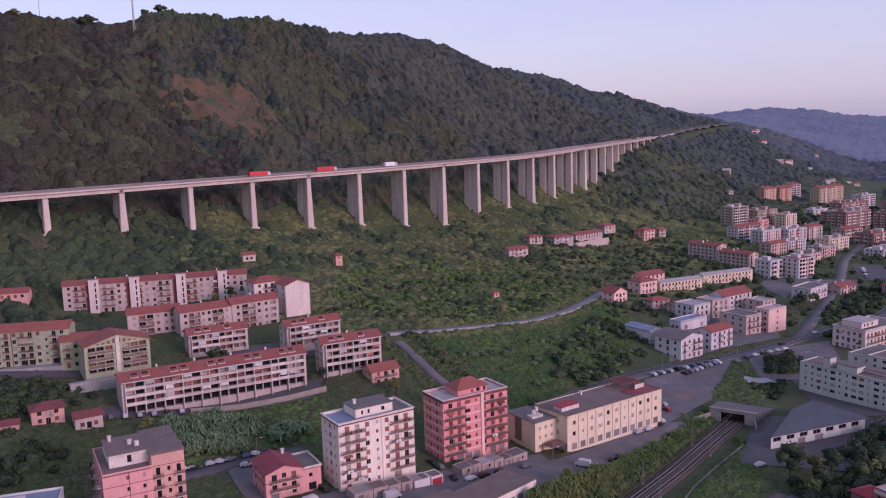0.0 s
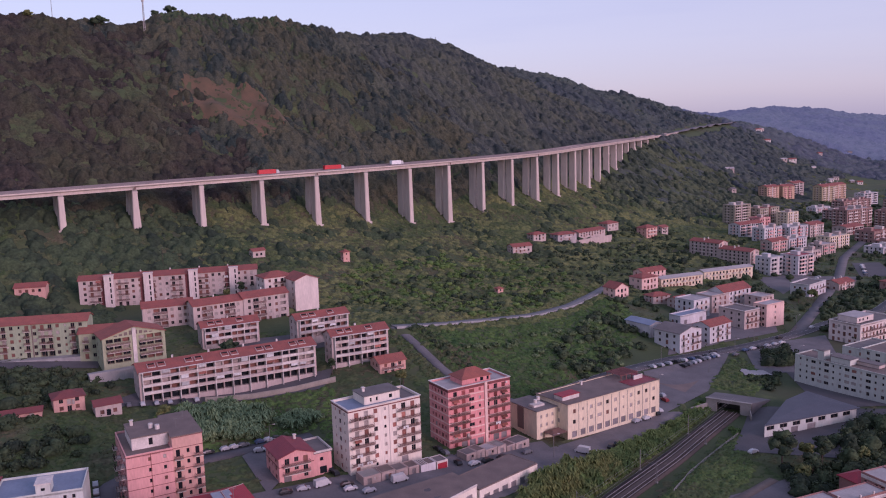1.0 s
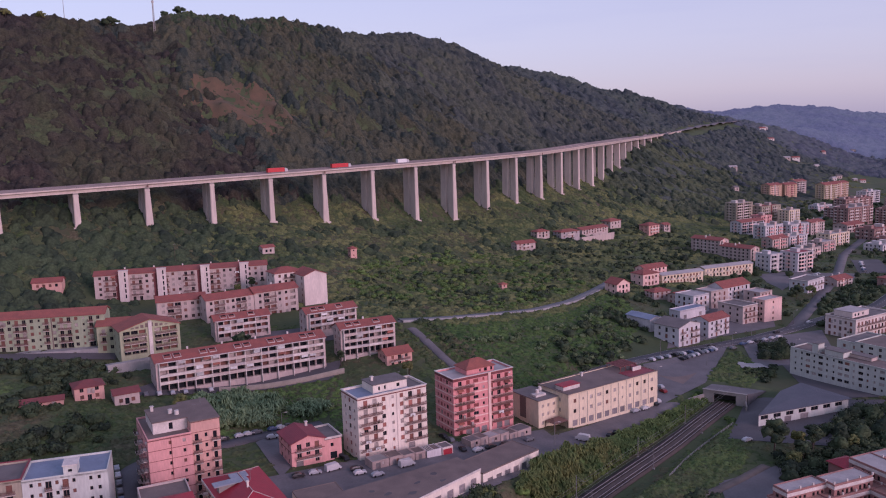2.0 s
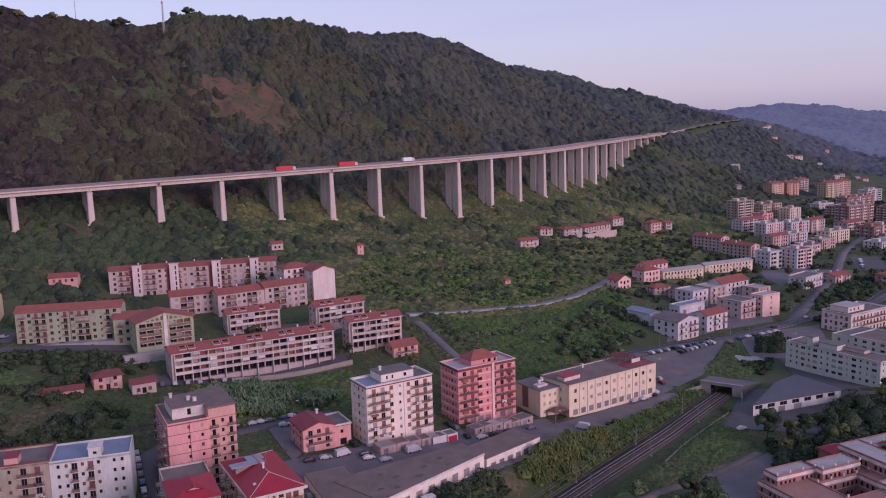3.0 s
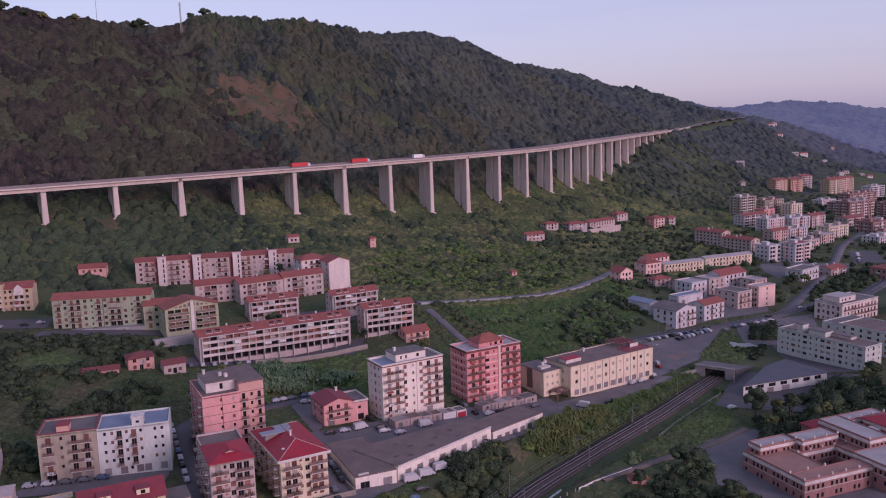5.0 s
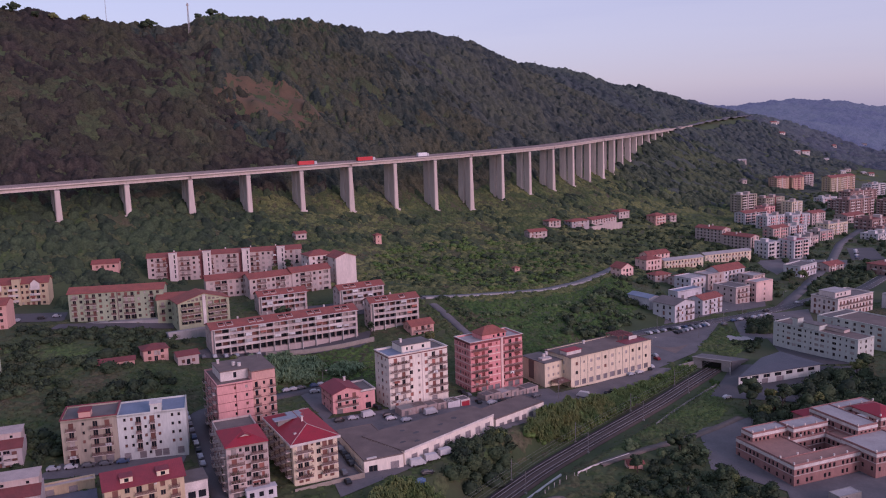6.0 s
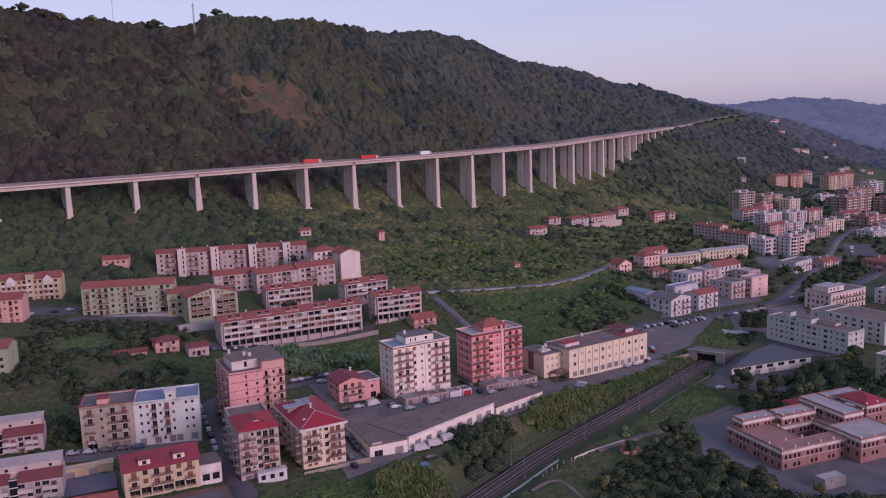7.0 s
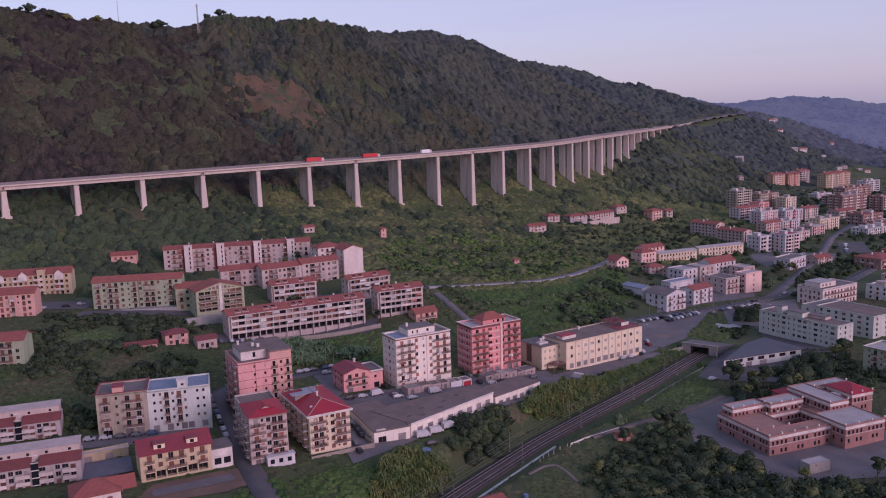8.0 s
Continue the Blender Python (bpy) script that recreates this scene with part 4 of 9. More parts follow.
        pitched_roof(top, 0, L, 0, W, H + 0.01, roof[1], roof[2], hip=min(L, W) / 2, axis="x" if L >= W else "y", over=roof[3] if len(roof) > 3 else 0.6)
    else:
        part("wall", walls, wall, top)
        flat_roof(top, 0, L, 0, W, H + 0.4, wall, roof[1] if len(roof) > 1 else ROOF_GREY, roof[2] if len(roof) > 2 else None, lip=roof[3] if len(roof) > 3 else 0.55, rim=roof[4] if len(roof) > 4 else None)
    return top


def upper_box(parent, x0, x1, y0, y1, z0, z1, wall, roof_mat, holes=(), label="", name="roof_room", pitched=0.0, pane=None):
    """A room or stair head on a roof, as a part with its roof and windows one level down."""
    s = Shape()
    w = x1 - x0
    shift = lambda f: (lambda u, v, d: (x0 + f(u, v, d)[0], y0 + f(u, v, d)[1], v))
    for face, wide, hs in (("front", w, [h for h in holes if len(h) == 4]), ("left", y1 - y0, []), ("right", y1 - y0, []), ("back", w, [])):
        wall_face(s, shift(face_map(face, w, y1 - y0)), wide, z0, z1, hs)
    ob = part(name, s, wall, parent, label)
    if pitched:
        pitched_roof(ob, x0, x1, y0, y1, z1, pitched, roof_mat, hip=min(w, y1 - y0) / 2, axis="x" if w >= y1 - y0 else "y", over=0.5)
    else:
        part("roof", Shape().box(x0 - 0.25, x1 + 0.25, y0 - 0.25, y1 + 0.25, z1 + 0.003, z1 + 0.25), roof_mat, ob)
    for a, b, c, d in holes:
        m = pose(x0 + (a + b) / 2, y0, c)
        part("window", pane_mesh(b - a, d - c, "glass", pane or GLASS), pane or GLASS, ob, at=m)
    return ob

# ---- yards and car parks ----
yard("pavement", [(-60, 262), (38, 316), (46, 292), (-38, 203)], ASPHALT_PALE, "worn asphalt yards round the garages and towers", cells=40)
yard("pavement", [(36, 306), (86, 346), (104, 352), (44, 288)], ASPHALT_PALE, "asphalt forecourt of the cream hotel-like building", cells=24)
yard("pavement", [(90, 345), (96, 398), (150, 435), (119, 376)], ASPHALT_PALE, "large grey car park", cells=24)
yard("pavement", [(98.5, 387.5), (107.0, 381.5), (120.0, 391.0), (108.2, 373.6)], ROOF_DARK, "dark resurfaced triangle in the car park", 0.27, 8)
yard("pavement", [(106, 309), (130, 357), (188, 345), (150, 296)], ASPHALT, "dark asphalt yard round the low hall", 0.25, 24)
yard("pavement", [(150, 398), (160, 445), (215, 470), (196, 410)], ASPHALT_PALE, "asphalt forecourt beside the main road", cells=20)
yard("pavement", [(84, 236), (90, 272), (116, 285), (106, 218)], ASPHALT_PALE, "pale asphalt lane beside the brick school", cells=16)
yard("pavement", [(100, 204), (104, 222), (160, 244), (158, 206)], ASPHALT_PALE, "worn asphalt yard in front of the brick school", cells=16)
yard("pavement", [(-245, 366), (-238, 384), (-204, 388), (-196, 366)], ASPHALT, "asphalt car park between apartment rows", cells=16)
yard("pavement", [(-196, 351), (-196, 360), (-142, 370), (-140, 361)], ASPHALT, "asphalt lane along the apartment rows", cells=16)
yard("pavement", [(-128, 322), (-118, 340), (-44, 372), (-46, 354)], ASPHALT, "asphalt strip along the long terrace", cells=24)
yard("pavement", [(-100, 384), (-92, 402), (-26, 424), (-26, 398)], ASPHALT, "asphalt street between the short terraces", cells=20)
yard("pavement", [(-136, 210), (-132, 222), (-94, 236), (-92, 220)], ASPHALT_PALE, "paved strip along the old block", cells=14)
yard("pavement", [(-100, 170), (-98, 184), (-72, 198), (-62, 186)], DIRT, "bare earth yard beside the yellow flats", cells=14)
yard("pavement", [(255, 600), (270, 650), (320, 640), (290, 590)], ASPHALT_PALE, "asphalt square among pale houses", cells=12)

yard("pavement", [(322, 640), (346, 702), (368, 700), (350, 640)], ASPHALT, "asphalt car park in the far district", cells=10)

yard("pavement", [(116, 428), (146, 516), (206, 520), (192, 478)], ASPHALT_PALE, "worn paving between the white apartment houses", 0.2, 24)
yard("pavement", [(236, 575), (240, 640), (268, 650), (254, 600)], ASPHALT_PALE, "car park behind the cream row houses", cells=12)
yard("pavement", [(158, 352), (166, 412), (190, 420), (186, 350)], ASPHALT, "asphalt drive along the institution", 0.2, 14)
yard("pavement", [(144, 408), (155, 405), (156.5, 397.6), (143.6, 398)], ROOF_PALE, "pale concrete slab on the lawn above the underpass", 0.35, 6)

yard("pavement", [(-66, 292), (-60, 306), (-46, 292), (-52, 264)], ASPHALT_PALE, "grey paved street end beside the salmon house", 0.24, 16)
yard("pavement", [(-97, 180), (-76, 192), (-73, 188), (-95, 176)], ASPHALT_PALE, "grey paved strip in front of the yellow flats", 0.34, 10)

LANES = []


def lane(name, points, half, material, label, lift=0.3):
    """A narrow way draped on the land."""
    p = np.array(points, float)
    at = np.linspace(0, len(p) - 1, 8 * len(p))
    q = np.stack([np.interp(at, range(len(p)), p[:, k]) for k in (0, 1)], 1)
    for _ in range(8):
        q[1:-1] = 0.25 * q[:-2] + 0.5 * q[1:-1] + 0.25 * q[2:]
    LANES.append((q, half))
    ribbon(name, np.concatenate([q, land(q[:, 0], q[:, 1])[:, None]], 1), half, lift, material, label, "road")


lane("road", [(46, 236), (56, 244), (65.6, 251.3), (75.8, 258.1), (86.4, 265), (98.1, 274.2), (110.5, 284.2)], 1.7, GRAVEL, "narrow pale gravel lane beside the railway gardens")
lane("path", [(20, 205), (26, 211.5), (30, 213), (33, 209), (36, 202)], 0.7, GRAVEL, "trodden gravel garden path", 0.16)
lane("road", [(412, 925), (428, 955), (462, 1005), (494, 1030), (516, 1017), (560, 1010)], 4.0, ROAD_PALE, "pale street at the edge of the far district", 0.6)

# ---- apartment towers by the railway ----
def roof_clutter(parent, spots, z):
    """Water tanks and chimneys on a roof."""
    for x, y, kind in spots:
        if kind == "tank":
            part("water_tank", Shape().tube((x, y, z), (x, y, z + 1.3), 0.7, 0.66, 10), TRIM, parent)
        elif kind == "dish":
            part("aerial", Shape().tube((x, y, z), (x, y, z + 2.6), 0.05, 0.03, 5).box(x - 0.6, x + 0.6, y - 0.03, y + 0.03, z + 2.3, z + 2.36), GALV, parent)
        else:
            part("chimney", Shape().box(x - 0.4, x + 0.4, y - 0.4, y + 0.4, z, z + 1.4).box(x - 0.55, x + 0.55, y - 0.55, y + 0.55, z + 1.41, z + 1.6), TRIM, parent)


def bands(parent, L, W, levels, material, proud=0.09, high=0.42, sides=("front", "left")):
    for v in levels:
        s = Shape()
        if "front" in sides:
            s.box(-proud, L, -proud, -0.003, v, v + high)
        if "left" in sides:
            s.box(-proud, -0.003, 0, W, v, v + high)
        part("string_course", s, material, parent)


def pilaster(parent, x, w, z0, z1, material, proud=0.35, name="pilaster"):
    part(name, Shape().box(x - w / 2, x + w / 2, -proud, -0.003, z0, z1), material, parent)


t = block("apartment_tower", "tall white apartment tower with brown shutters and balconies", -28.2, 277.3, 31, 26.3, 12.5, -10.1, 21.3, TOWER_WHITE, 7,
          front="DDWsWDD", left="sWs", right="WsW", ground="W.ss.G.", bal=((-0.28, 1.3), (4.7, 6.28)), roof=("flat", ROOF_BLUE, TRIM), shut=0.75, seed=1, shutter=SHUT_RUST, pale=0.3, busy=3.2)
upper_box(t, 7.5, 20.5, 3.2, 11.6, 20.8, 23.9, TOWER_WHITE, ROOF_GREY, holes=((2.0, 2.7, 21.9, 23.2), (4.2, 4.9, 21.9, 23.2), (9.0, 10.2, 21.9, 23.2)), label="roof room with grey felt roof")
part("roof_felt", Shape().box(20.8, 25.9, 0.4, 12.1, 21.155, 21.17), ROOF_GREY, t)
bands(t, 26.3, 12.5, (20.9,), MAROON, 0.1, 0.35)
pilaster(t, 14.6, 0.25, 0, 20.8, SAND, 0.06, "downpipe")
roof_clutter(t, ((22.5, 6, "dish"), (9.5, 8, "chimney"), (18.5, 5, "dish")), 24.1)

t = block("apartment_tower", "tall rose-pink apartment tower with pale bands and a tiled roof room", 3.9, 303.4, 30, 26.2, 13.2, -13.4, 22.0, ROSE, 7,
          front="DDTsWDD", left="sWsWs", right="WsW", ground="WGGGsGG", bal=((-0.28, 1.2), (4.5, 6.28)), roof=("flat", ROOF_PALE, TRIM), shut=0.75, seed=2, shutter=SHUT_RED, slab=ROSE_SLAB, pale=0.06, busy=2.8)
upper_box(t, 7.5, 19.5, 2.6, 10.6, 21.5, 24.2, ROSE, ROOF_ORANGE, holes=((5.5, 6.2, 22.4, 23.4), (7.6, 9.0, 22.3, 23.6), (10.4, 11.4, 22.3, 23.6)), label="roof room with a brick-red tiled hipped roof", pitched=2.4)
bands(t, 26.2, 13.2, [3.1 * k + 0.35 for k in range(1, 7)], ROSE_PALE)
bands(t, 26.2, 13.2, (21.3,), MAROON, 0.1, 0.9)
pilaster(t, 15.6, 1.1, 0, 22.6, ROSE_PALE, 0.4)

# ---- cream commercial building ----
t = block("commercial_building", "long cream three-storey building with garages and a brown felt roof", 47.9, 318.2, 33.6, 49.5, 17.5, -16.2, 12.7, CREAM, 3,
          front="WsWTWWsWWWW", left="WW", ground="GGGGGVGGGGG", ground_left="", base=4.3, roof=("flat", ROOF_DARK, ROOF_DARK, 0.25), shut=0.78, pale=0.92, seed=3, category="commercial building")
for k in range(1, 11):
    pilaster(t, 1.2 + 47.1 * k / 11, 0.22, 0, 12.6, CONC_DARK, 0.07, "downpipe")
upper_box(t, 2.0, 10.5, 5.0, 9.5, 12.85, 14.4, TRIM, ROOF_CRIMSON, label="low white roof box with a crimson cover")
pergola = part("pergola", Shape().box(36.5, 46.5, 8.7, 8.9, 14.8, 14.99), ROSE_SLAB, t, "reddish lattice pergola on the roof terrace")
part("beam", Shape().box(36.5, 46.5, 16.4, 16.6, 14.8, 14.99), ROSE_SLAB, pergola)
for k in range(4):
    for y in (8.8, 16.5):
        part("post", Shape().box(37.0 + 3.0 * k - 0.1, 37.0 + 3.0 * k + 0.1, y - 0.1, y + 0.1, 12.86, 14.79), ROSE_SLAB, pergola)
for k in range(24):
    part("slat", Shape().box(36.6 + 0.41 * k, 36.78 + 0.41 * k, 8.5, 16.8, 15.0, 15.14), ROSE_SLAB, pergola)
part("red_roof", Shape().box(35.2, 49.2, 0.35, 8.4, 12.86, 13.0).box(46.2, 49.2, 8.5, 17.1, 12.86, 13.0), ROOF_MAROON, t)
part("roof_sign", Shape().box(41.5, 46.5, 6.2, 6.5, 13.003, 14.6), TRIM, t, "blank white sign board")
w = upper_box(t, -10.2, -0.01, 5.6, 21.5, -3.5, 11.2, CREAM, ROOF_GREY, holes=tuple((a, a + 1.0, z, z + 1.3) for a in (1.6, 4.4, 7.2) for z in (1.6, 4.9, 8.2)), label="side wing with a flat grey roof", name="wing", pane=SHUT_PALE)
part("brown_panel", Shape().box(-10.35, -10.203, 13.0, 16.6, 2.6, 11.0), ROOF_DARK, t)
s = Shape()
ridge, rim = [(-5.0, 3.2, 4.3), (-2.0, 3.2, 4.3)], [(-7.2, -0.2, 3.0), (-0.05, -0.2, 3.0), (-0.05, 5.5, 3.0), (-7.2, 5.5, 3.0)]
for corners in ([rim[0], rim[1], ridge[1], ridge[0]], [rim[1], rim[2], ridge[1]], [rim[2], rim[3], ridge[0], ridge[1]], [rim[3], rim[0], ridge[0]], rim[::-1]):
    s.face(corners)
for a, b in ((-7.0, 0.0), (-0.4, 0.0), (-7.0, 5.3)):
    s.box(a - 0.1, a + 0.1, b - 0.1, b + 0.1, -1.5, 2.99)
part("canopy", s, RAIL, t, "brown hipped entrance canopy on posts")
roof_clutter(t, ((-7, 10, "tank"), (-4, 12, "tank"), (21, 15, "chimney"), (23, 6, "dish")), 12.9)
part("wing_clutter", Shape().box(-8.6, -3.4, 9, 12, 11.46, 12.3), TRIM, t)

# ---- long terrace with dormer terraces, and the rows behind it ----
def balcony_front(t, L, n, H, floors, seed, pillars):
    """Rows of parapeted balconies between dividing walls over a whole front, with blinds and washing here and there."""
    rng = random.Random(seed + 400)
    gh = H / floors
    fh = (H - gh - 0.3) / max(floors - 1, 1)
    gap = (L - 2.4) / n
    w = round(2 * gap - 0.3, 2)
    if ("front_slab", w) not in CACHE:
        CACHE["front_slab", w] = Shape().box(-w / 2, w / 2, -1.15, -0.004, -0.2, 0.0).mesh("balcony", SLAB)
    for material in (TRIM, SAND, LILAC_GREY):
        if ("front_parapet", w, material.name) not in CACHE:
            CACHE["front_parapet", w, material.name] = Shape().box(-w / 2, w / 2, -1.16, -1.05, 0.003, 0.92).box(-w / 2, w / 2, -1.2, -1.02, 0.923, 1.0).mesh("parapet", material)
    for u in range(n // 2):
        x = 1.2 + gap * (2 * u + 1)
        for f in range(1, floors):
            z = gh + (f - 1) * fh + 0.25
            b = part("balcony", CACHE["front_slab", w], SLAB, t, at=pose(x, 0, z))
            material = rng.choice((TRIM, SAND, SAND, LILAC_GREY))
            part("parapet", CACHE["front_parapet", w, material.name], material, b)
            draw = rng.random()
            if draw < 0.34:
                cloth = LINEN if draw < 0.24 else AWNING
                key = ("blind", cloth.name, round(draw * 10) % 2)
                if key not in CACHE:
                    CACHE[key] = Shape().box(-1.4, 1.4, -1.1, -1.07, 1.15 + 0.5 * key[2], 2.55).box(-1.45, 1.45, -1.16, -1.04, 2.555, 2.68).mesh("blind", cloth)
                part("blind", CACHE[key], cloth, b, at=pose((0.24 if draw * 100 % 2 < 1 else -0.24) * w, 0, 0))
    for u in range(n // 2 + 1):
        x = 1.2 + gap * 2 * u
        part("dividing_wall", Shape().box(x - 0.15, x + 0.15, -1.2, -0.005, -3 if pillars else 0, H - 0.15), TRIM, t)
    part("eave", Shape().box(0, L, -1.35, -0.003, H - 0.14, H + 0.02), TRIM, t)


def terrace(label, x, y, ang, L, W, z, H, floors, wall, ground, seed, dormers=0, rise=2.1, front=None, roof=None, solid=True):
    n = max(4, int(L / 3.4))
    n += n % 2
    pat = front or ("L" * n if solid else "".join("WLLW"[k % 4] for k in range(n)))
    pairs = () if solid else tuple((k, k + 1) for k in range(1, len(pat) - 1, 4))
    t = block("terrace_block", label, x, y, ang, L, W, z, H, wall, floors, front=pat, left="W.W", ground=ground * n if ground else None, bal=pairs,
              roof=("gable", rise, roof or ROOF_RED), shut=0.6, plain=solid, seed=seed, group="terraced apartment rows", deep=1.1, pale=0.55)
    if solid:
        balcony_front(t, L, n, H, floors, seed, bool(ground))
    for k in range(dormers):
        u = L * (k // 2 + 0.5) / math.ceil(dormers / 2) + (1.9 if k % 2 else -1.9)
        s = Shape()
        y0, y1 = W * 0.12, W * 0.33
        z0, z1 = H + rise * 0.24 + 0.26, H + rise * 0.66 + 0.26
        for a, b in ((u - 1.5, u - 1.34), (u + 1.34, u + 1.5)):
            s.face([(a, y0, z0 - 0.1), (a, y1, z1 - 0.1), (a, y1, z1 + 0.3), (a, y0, z0 + 0.3)])
            s.face([(b, y0, z0 - 0.1), (b, y1, z1 - 0.1), (b, y1, z1 + 0.3), (b, y0, z0 + 0.3)])
            s.face([(a, y0, z0 + 0.3), (b, y0, z0 + 0.3), (b, y1, z1 + 0.3), (a, y1, z1 + 0.3)])
        s.box(u - 1.5, u + 1.5, y0 - 0.14, y0, z0 - 0.2, z0 + 0.3)
        f = part("roof_terrace", s, SAND, t, "pale-edged terrace cut into the tiles")
        part("pane", Shape().box(u - 1.1, u + 1.1, y1 - 0.5, y1 - 0.3, z1 - 0.2, z1 + 0.28), GLASS, f)
        part("terrace_floor", Shape().box(u - 1.33, u + 1.33, y0 + 0.02, y1 - 0.55, z0 - 0.2, z0 + 0.02), ROOF_WINE, f)
    for k in range(1, max(2, int(L / 14))):
        part("chimney", Shape().box(L * k / max(2, int(L / 14)) - 0.35, L * k / max(2, int(L / 14)) + 0.35, W * 0.6, W * 0.6 + 0.7, H + rise * 0.5, H + rise + 0.9), TRIM, t)
    return t


terrace("long pale terraced apartment row with open ground-floor bays", -112.9, 332.0, 28.4, 71, 12.5, -1.4, 12.0, 4, SAND, "P", 4, dormers=10)
terrace("short pale terraced row with red tiles", -104.4, 389.8, 27, 25.9, 9.5, 4.6, 8.9, 3, SAND, "", 5, dormers=3)
terrace("short pale terraced row beside the street", -62.4, 393, 30, 25.5, 9.5, 5.4, 9.6, 3, SAND, "", 6, dormers=3)
terrace("pale terraced row by the road junction", -44.2, 371.0, 26.6, 26.2, 9.5, 0.2, 12.2, 4, SAND, "P", 7, dormers=3)
terrace("stepped pink-grey apartment row with red tiles", -139.0, 414.5, 21.5, 23.4, 11, 5.0, 13.3, 4, SAND, "", 8, solid=False)
terrace("stepped pink-grey apartment row with red tiles", -114.6, 413.5, 33, 24.7, 11, 5.4, 13.3, 4, SAND, "", 9, solid=False)
terrace("stepped pink-grey apartment row with red tiles", -93.6, 426.5, 33, 23.6, 11, 6.0, 13.3, 4, SAND, "", 10, solid=False)

t = terrace("long pink-white apartment row with projecting stair towers", -187.1, 458.8, 13.9, 92, 11.5, 9.8, 15.2, 5, SAND, "", 11, rise=1.8, front="WDDW" * 6 + "WD", solid=False)
for u in (15.2, 35.0, 58.2, 79.4):
    s = Shape().box(u - 2.4, u + 2.4, -2.0, -0.01, -3, 17.2).box(u - 2.6, u + 2.6, -2.2, 0.6, 17.21, 17.5)
    tw = part("stair_tower", s, WHITE, t, "white stair tower with slit windows")
    for k in range(5):
        part("slit_window", Shape().box(u + 0.5, u + 1.2, -2.03, -2.004, 2.2 + 3 * k, 4.3 + 3 * k), GLASS, tw)
    part("recess", Shape().box(u - 4.4, u - 2.5, -0.05, -0.004, 0.2, 14.8), MAROON, t)
t = block("apartment_building", "white gable-ended apartment block with red tiles", -88, 452, 32, 16, 12, 8.5, 16, WHITE, 5, front="WDDW", left="W.W", bal=((1, 2),), roof=("hip", 2.2, ROOF_RED), seed=12)
t = block("apartment_building", "white apartment block closing the row", -71.5, 447, 32, 13, 16, 8.0, 15.6, WHITE, 5, front="", left="W.W", roof=("gable", 2.4, ROOF_RED, "y"), seed=13)

t = block("apartment_building", "olive-cream apartment row with brick-red tiles", -192.1, 364.6, 9.8, 45, 11, 8.2, 14.6, OLIVE, 5, front="DWDDWsDWDDWsDW", left="W", ground="DWDDWsDWPPWsPP", bal=((0, 0), (2, 3), (6, 6), (8, 9), (12, 12)), roof=("gable", 2.2, ROOF_ORANGE), seed=14)
pilaster(t, 23.0, 0.5, 0, 14.4, ROOF_DARK, 0.05, "joint")
part("podium", Shape().box(-1.5, 45, -4.6, -0.2, -3.5, 0.2), PALE_GREY, t, "pale grey retaining wall of the terrace")
t = block("apartment_building", "olive-yellow gabled apartment house with a pale central fin", -135.2, 355.6, 32, 25, 14, 6.6, 11.6, OLIVE_YELLOW, 4, front="LLLsLLL", left="W.W", bal=((0, 2), (4, 6)), roof=("gable", 3.6, ROOF_ORANGE, "y"), shut=0.5, seed=15, deep=1.6)
pilaster(t, 12.5, 1.5, 0, 14.6, TRIM, 0.5)
for k in range(8):
    part("lattice_opening", Shape().box(4.6 + 2.0 * k, 5.9 + 2.0 * k, -0.06, -0.004, 11.9, 12.3 + min(k, 7 - k) * 0.45), ROOF_DARK, t)
part("podium", Shape().box(-7, 22, -7.5, -1.7, -6.0, -0.8).box(-7.2, 22.2, -7.7, -7.5, -0.8, 0.1), PALE_GREY, t, "pale grey podium below the house")
block("apartment_building", "low olive-yellow block with red tiles", -149.5, 367, 12, 15, 13, 7, 11.2, OLIVE_YELLOW, 3, front="DWDW", bal=((0, 0), (2, 2)), roof=("gable", 2, ROOF_ORANGE), seed=16)
t = block("apartment_building", "yellow apartment row with gabled bays and red tiles", -265, 393.2, 15, 45, 12, 9.4, 12.6, YELLOW, 4, front="WDDWWDDWWDDWWDDW", bal=((1, 2), (5, 6), (9, 10), (13, 14)), roof=("gable", 2.6, ROOF_RED), seed=17, solid=True)
for u in (8.0, 20.0, 38.8):
    s = Shape()
    s.box(u - 2.2, u + 2.2, -1.3, -0.01, 9.4, 12.7)
    s.face([(u - 2.2, -1.3, 12.7), (u + 2.2, -1.3, 12.7), (u, -1.3, 14.8)])
    g = part("gabled_bay", s, TRIM, t)
    pitched_roof(g, u - 2.2, u + 2.2, -1.3, 3.0, 12.7, 2.1, ROOF_RED, over=0.3, axis="y")
upper_box(t, 27.5, 31.5, -1.2, 3.0, -3, 15.4, YELLOW, ROOF_RED, label="stair tower", name="stair_tower", holes=tuple((1.3, 2.6, 2 + 3 * k, 3.2 + 3 * k) for k in range(4)))
block("apartment_building", "peach apartment block with red tiles", -242.3, 347.6, 12, 26, 12, 8.4, 12.4, PEACH, 4, front="WDsDWDsDW", left="W", bal=((1, 1), (5, 5)), roof=("gable", 2.4, ROOF_RED), seed=18)
block("apartment_building", "olive apartment block with a red roof", -211.5, 276.2, 10, 26, 12, 2.6, 12.4, OLIVE, 4, front="WDDWWDDW", bal=((1, 2), (5, 6)), roof=("gable", 2.4, ROOF_RED), seed=19)

